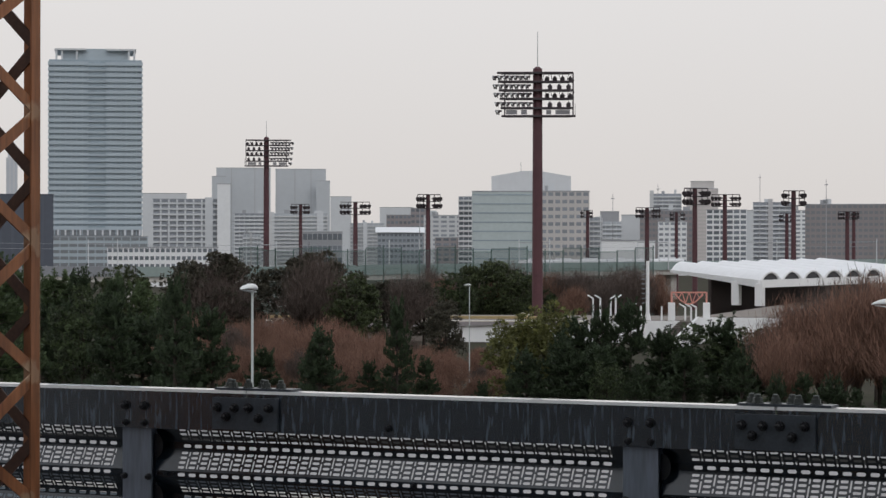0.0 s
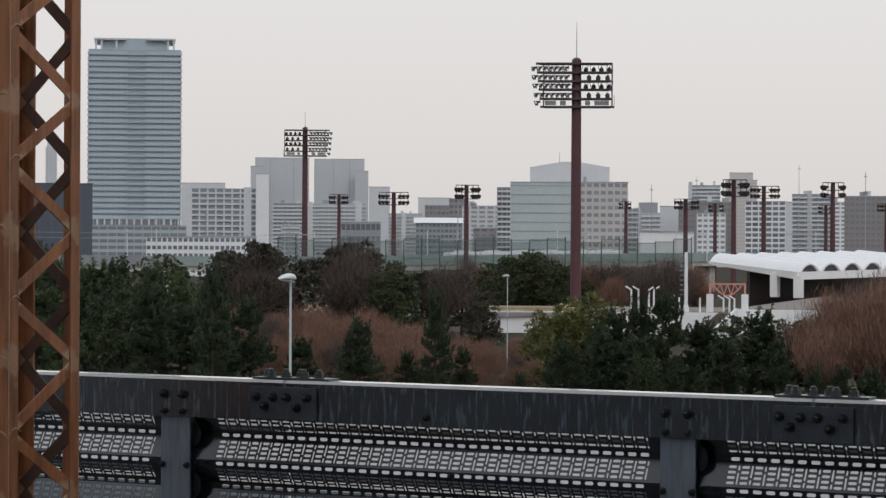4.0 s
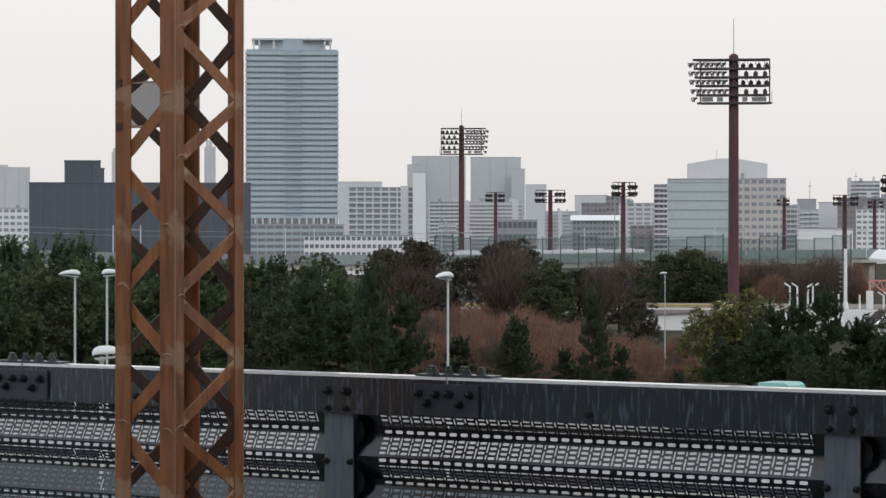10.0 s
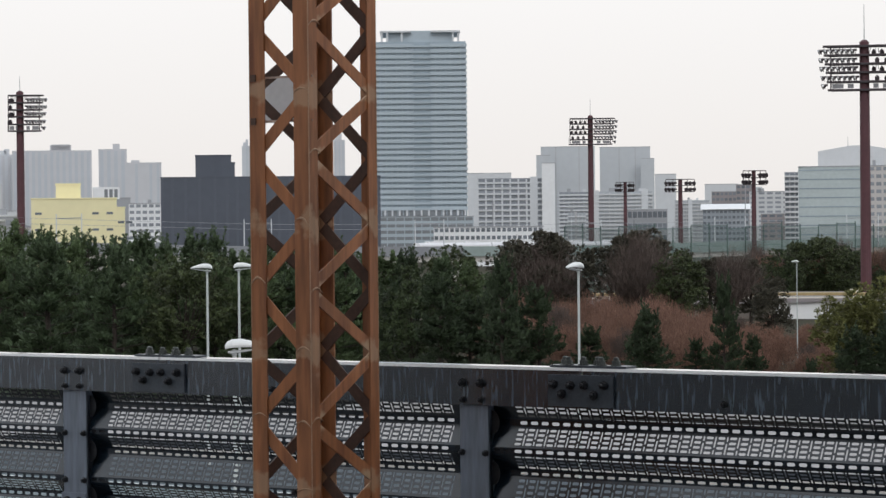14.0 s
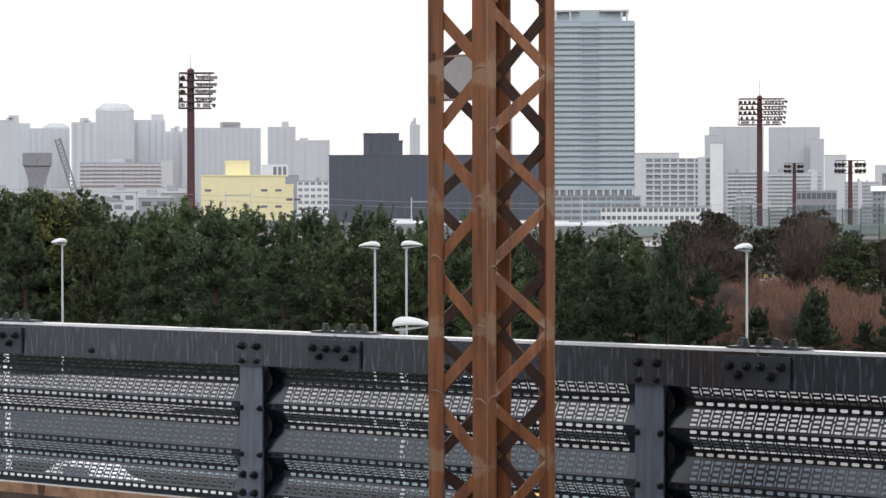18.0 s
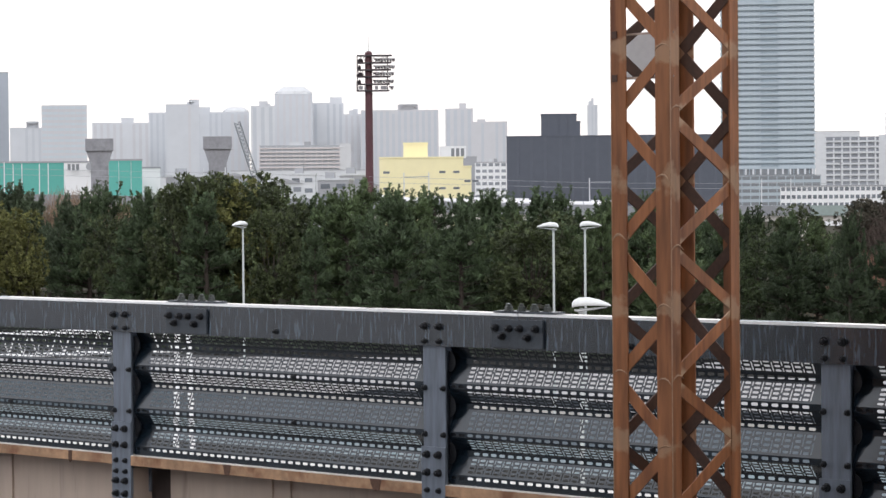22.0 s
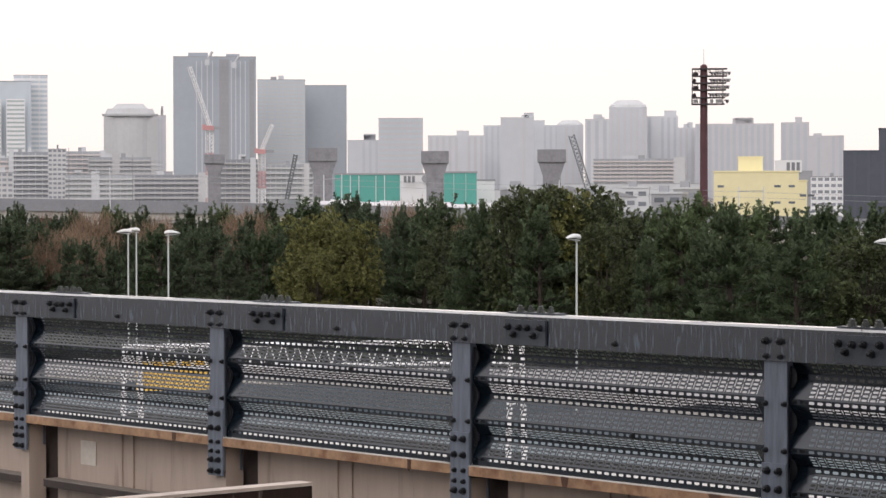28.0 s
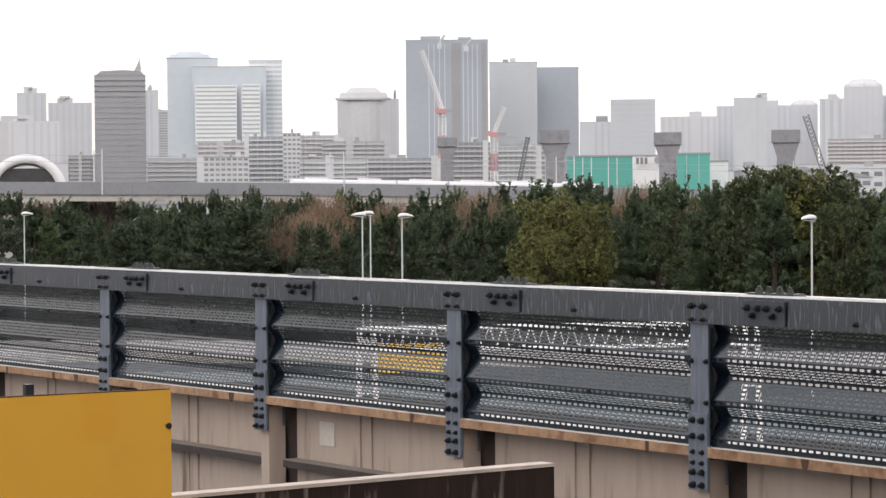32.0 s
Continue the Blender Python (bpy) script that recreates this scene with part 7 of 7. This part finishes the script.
# ---- vehicles on the road ----
def vehicle(name, length, width, height, paint, label, van=False):
    ob = thing(name, Matrix(), label, "car", "vehicles on the road")
    m = Matrix(((1, 0, 0, 0), (0, 0, 1, 0), (0, 1, 0, 0), (0, 0, 0, 1)))
    l = length / 2
    if van:
        prof = [(-l, 0.30), (l, 0.30), (l, 1.3), (l - 0.5, height), (-l, height)]
    else:
        prof = [(-l, 0.3), (l, 0.3), (l, 0.75), (l - 1.0, 0.9), (l - 1.8, height), (-l + 1.1, height), (-l + 0.2, 0.95), (-l, 0.8)]
    bm = prism(B(), prof, -width / 2, width / 2, m)
    bmesh.ops.bevel(bm, geom=bm.edges[:], offset=0.06, segments=2)
    part("body", bm, paint, ob)
    for y in (-width / 2 - 0.012, width / 2 + 0.002):
        part("side_window", box(B(), -l + 1.4, l - 1.7, y, y + 0.01, height * 0.66, height * 0.92), WIN, ob)
        for x in (-l * 0.62, l * 0.62):
            part("wheel", tube(B(), (x, y - 0.07, 0.33), (x, y + 0.09, 0.33), 0.33, 0.33, 14), F_BLACK, ob)
    return ob


LORRY = vehicle("lorry", 7.2, 2.2, 2.6, WHITE, "white box lorry driving on the far lane", True)
CAR = vehicle("car", 4.7, 1.8, 1.5, WHITE, "white car driving on the far lane")
YCAR = vehicle("car", 4.4, 1.75, 1.5, YELLOW, "yellow taxi driving on the near lane")
WCAR = vehicle("car", 4.6, 1.75, 1.45, WHITE, "white saloon car driving on the near lane")
TEALPAINT = material("pale teal lorry paint", (0.25, 0.50, 0.46), 0.35, 0.0, 0.1, 1.0)


def tipper():
    """A tipper lorry 9.5 m long with a teal cab and a dark load; its front looks along +x."""
    ob = thing("tipper_lorry", Matrix(), "tipper lorry with a pale teal cab and a dark body", "lorry", "vehicles on the road")
    m = Matrix(((1, 0, 0, 0), (0, 0, 1, 0), (0, 1, 0, 0), (0, 0, 0, 1)))
    bm = prism(B(), [(2.5, 0.7), (4.75, 0.7), (4.75, 1.9), (4.45, 3.05), (4.2, 3.2), (2.5, 3.2)], -1.2, 1.2, m)
    bmesh.ops.bevel(bm, geom=bm.edges[:], offset=0.07, segments=2)
    cab = part("cab", bm, TEALPAINT, ob)
    for y in (-1.215, 1.205):
        part("side_window", box(B(), 3.0, 4.2, y, y + 0.01, 1.95, 2.75), WIN, cab)
        part("mirror", box(B(), 4.4, 4.5, y * 1.12 - 0.08, y * 1.12 + 0.08, 1.9, 2.5), F_BLACK, cab)
    part("windscreen", box(B(), 4.55, 4.62, -1.0, 1.0, 1.95, 2.7), WIN, cab)
    part("body", prism(B(), [(-4.7, 1.1), (2.2, 1.1), (2.35, 2.75), (-4.75, 2.6)], -1.22, 1.22, m), TEALDARK, ob, "dark green steel tipping body")
    part("headboard", prism(B(), [(1.9, 2.76), (2.36, 2.76), (2.75, 3.15), (2.3, 3.15)], -1.1, 1.1, m), TEALDARK, ob)
    part("load", prism(B(), [(-4.4, 2.6), (1.8, 2.7), (0.2, 3.0), (-2.6, 2.95)], -1.0, 1.0, m), SOIL, ob, "dark earth load")
    part("chassis", box(B(), -4.5, 4.4, -0.5, 0.5, 0.6, 1.09), F_BLACK, ob)
    for x in (3.6, -1.6, -3.0):
        for y in (-1.15, 0.75):
            part("wheel", tube(B(), (x, y, 0.5), (x, y + 0.4, 0.5), 0.5, 0.5, 16), F_BLACK, ob)
    return ob


TEALDARK = material("dark green lorry steel", (0.03, 0.075, 0.07), 0.5, 0.0, 0.25, 1.0)
TIPPER = tipper()
# the far lane follows the bend of the road
LANE = [Vector((x, y, -0.019 if x < -226 or x > 160 else 0.051)) for x, y in ((-470, -230), (-236, 30), (-225, 40), (-200, 70), (-187, 88), (-171, 104), (-146, 114.5), (-133, 125), (-120, 136), (-96, 140), (-60, 140.4), (157, 140.4), (166, 140.4), (900, 140.4))]


def along_lane(t0, x0, v, aside=0.0):
    """Rows of a vehicle on the far lane that is at x0 on the straight at t0 and goes v metres a second, aside metres off the lane."""
    lengths = [0.0]
    for p, q in zip(LANE, LANE[1:]):
        lengths.append(lengths[-1] + (q - p).length)
    here = lengths[-4] + x0 - LANE[-4].x

    def at(t):
        d = here + v * (t - t0)
        for k in range(len(LANE) - 1):
            if d <= lengths[k + 1] or k == len(LANE) - 2:
                p, q = LANE[k], LANE[k + 1]
                c = p.lerp(q, (d - lengths[k]) / (lengths[k + 1] - lengths[k]))
                return pose(c.x, c.y, c.z, 0, 0, math.degrees(math.atan2(q.y - p.y, q.x - p.x))) @ pose(0, aside, 0)

    times = {0.0, 32.0} | {t0 + (s_ - here) / v for s_ in lengths}
    return [(t, at(t)) for t in sorted(t for t in times if 0 <= t <= 32)]


TRAIN_ROWS = ((0, -411), (6, -361), (11, -325), (13.5, -298), (16, -266), (17.5, -250), (20, -228), (22, -205), (26.5, -150), (29, -120.5), (32, -87))


def motions():
    """All that moves: the train on the elevated line and the vehicles on the road."""
    rows = []
    for t, s_ in TRAIN_ROWS:
        z0, z1 = roof_at(s_), roof_at(s_ - 54)
        rows.append((t, pose(*on_line(s_, z0), 0, -math.degrees(math.atan2(z0 - z1, 54)), LINE_TURN)))
    walk(TRAIN, rows)
    walk(LORRY, along_lane(7.5, -83.0, 25.0, -7.6))
    walk(TIPPER, along_lane(9.6, -76.6, 25.2))
    walk(CAR, along_lane(17.2, -127.0, 26.0))
    for ob, y, t0, x0, v in ((YCAR, 74, 17.0, -74.6, 20.0), (WCAR, 73.5, 18.0, -76.4, 21.3)):
        walk(ob, [(t, pose(x0 + v * (t - t0), y, 0.006)) for t in (0, 16, 32)])


motions()
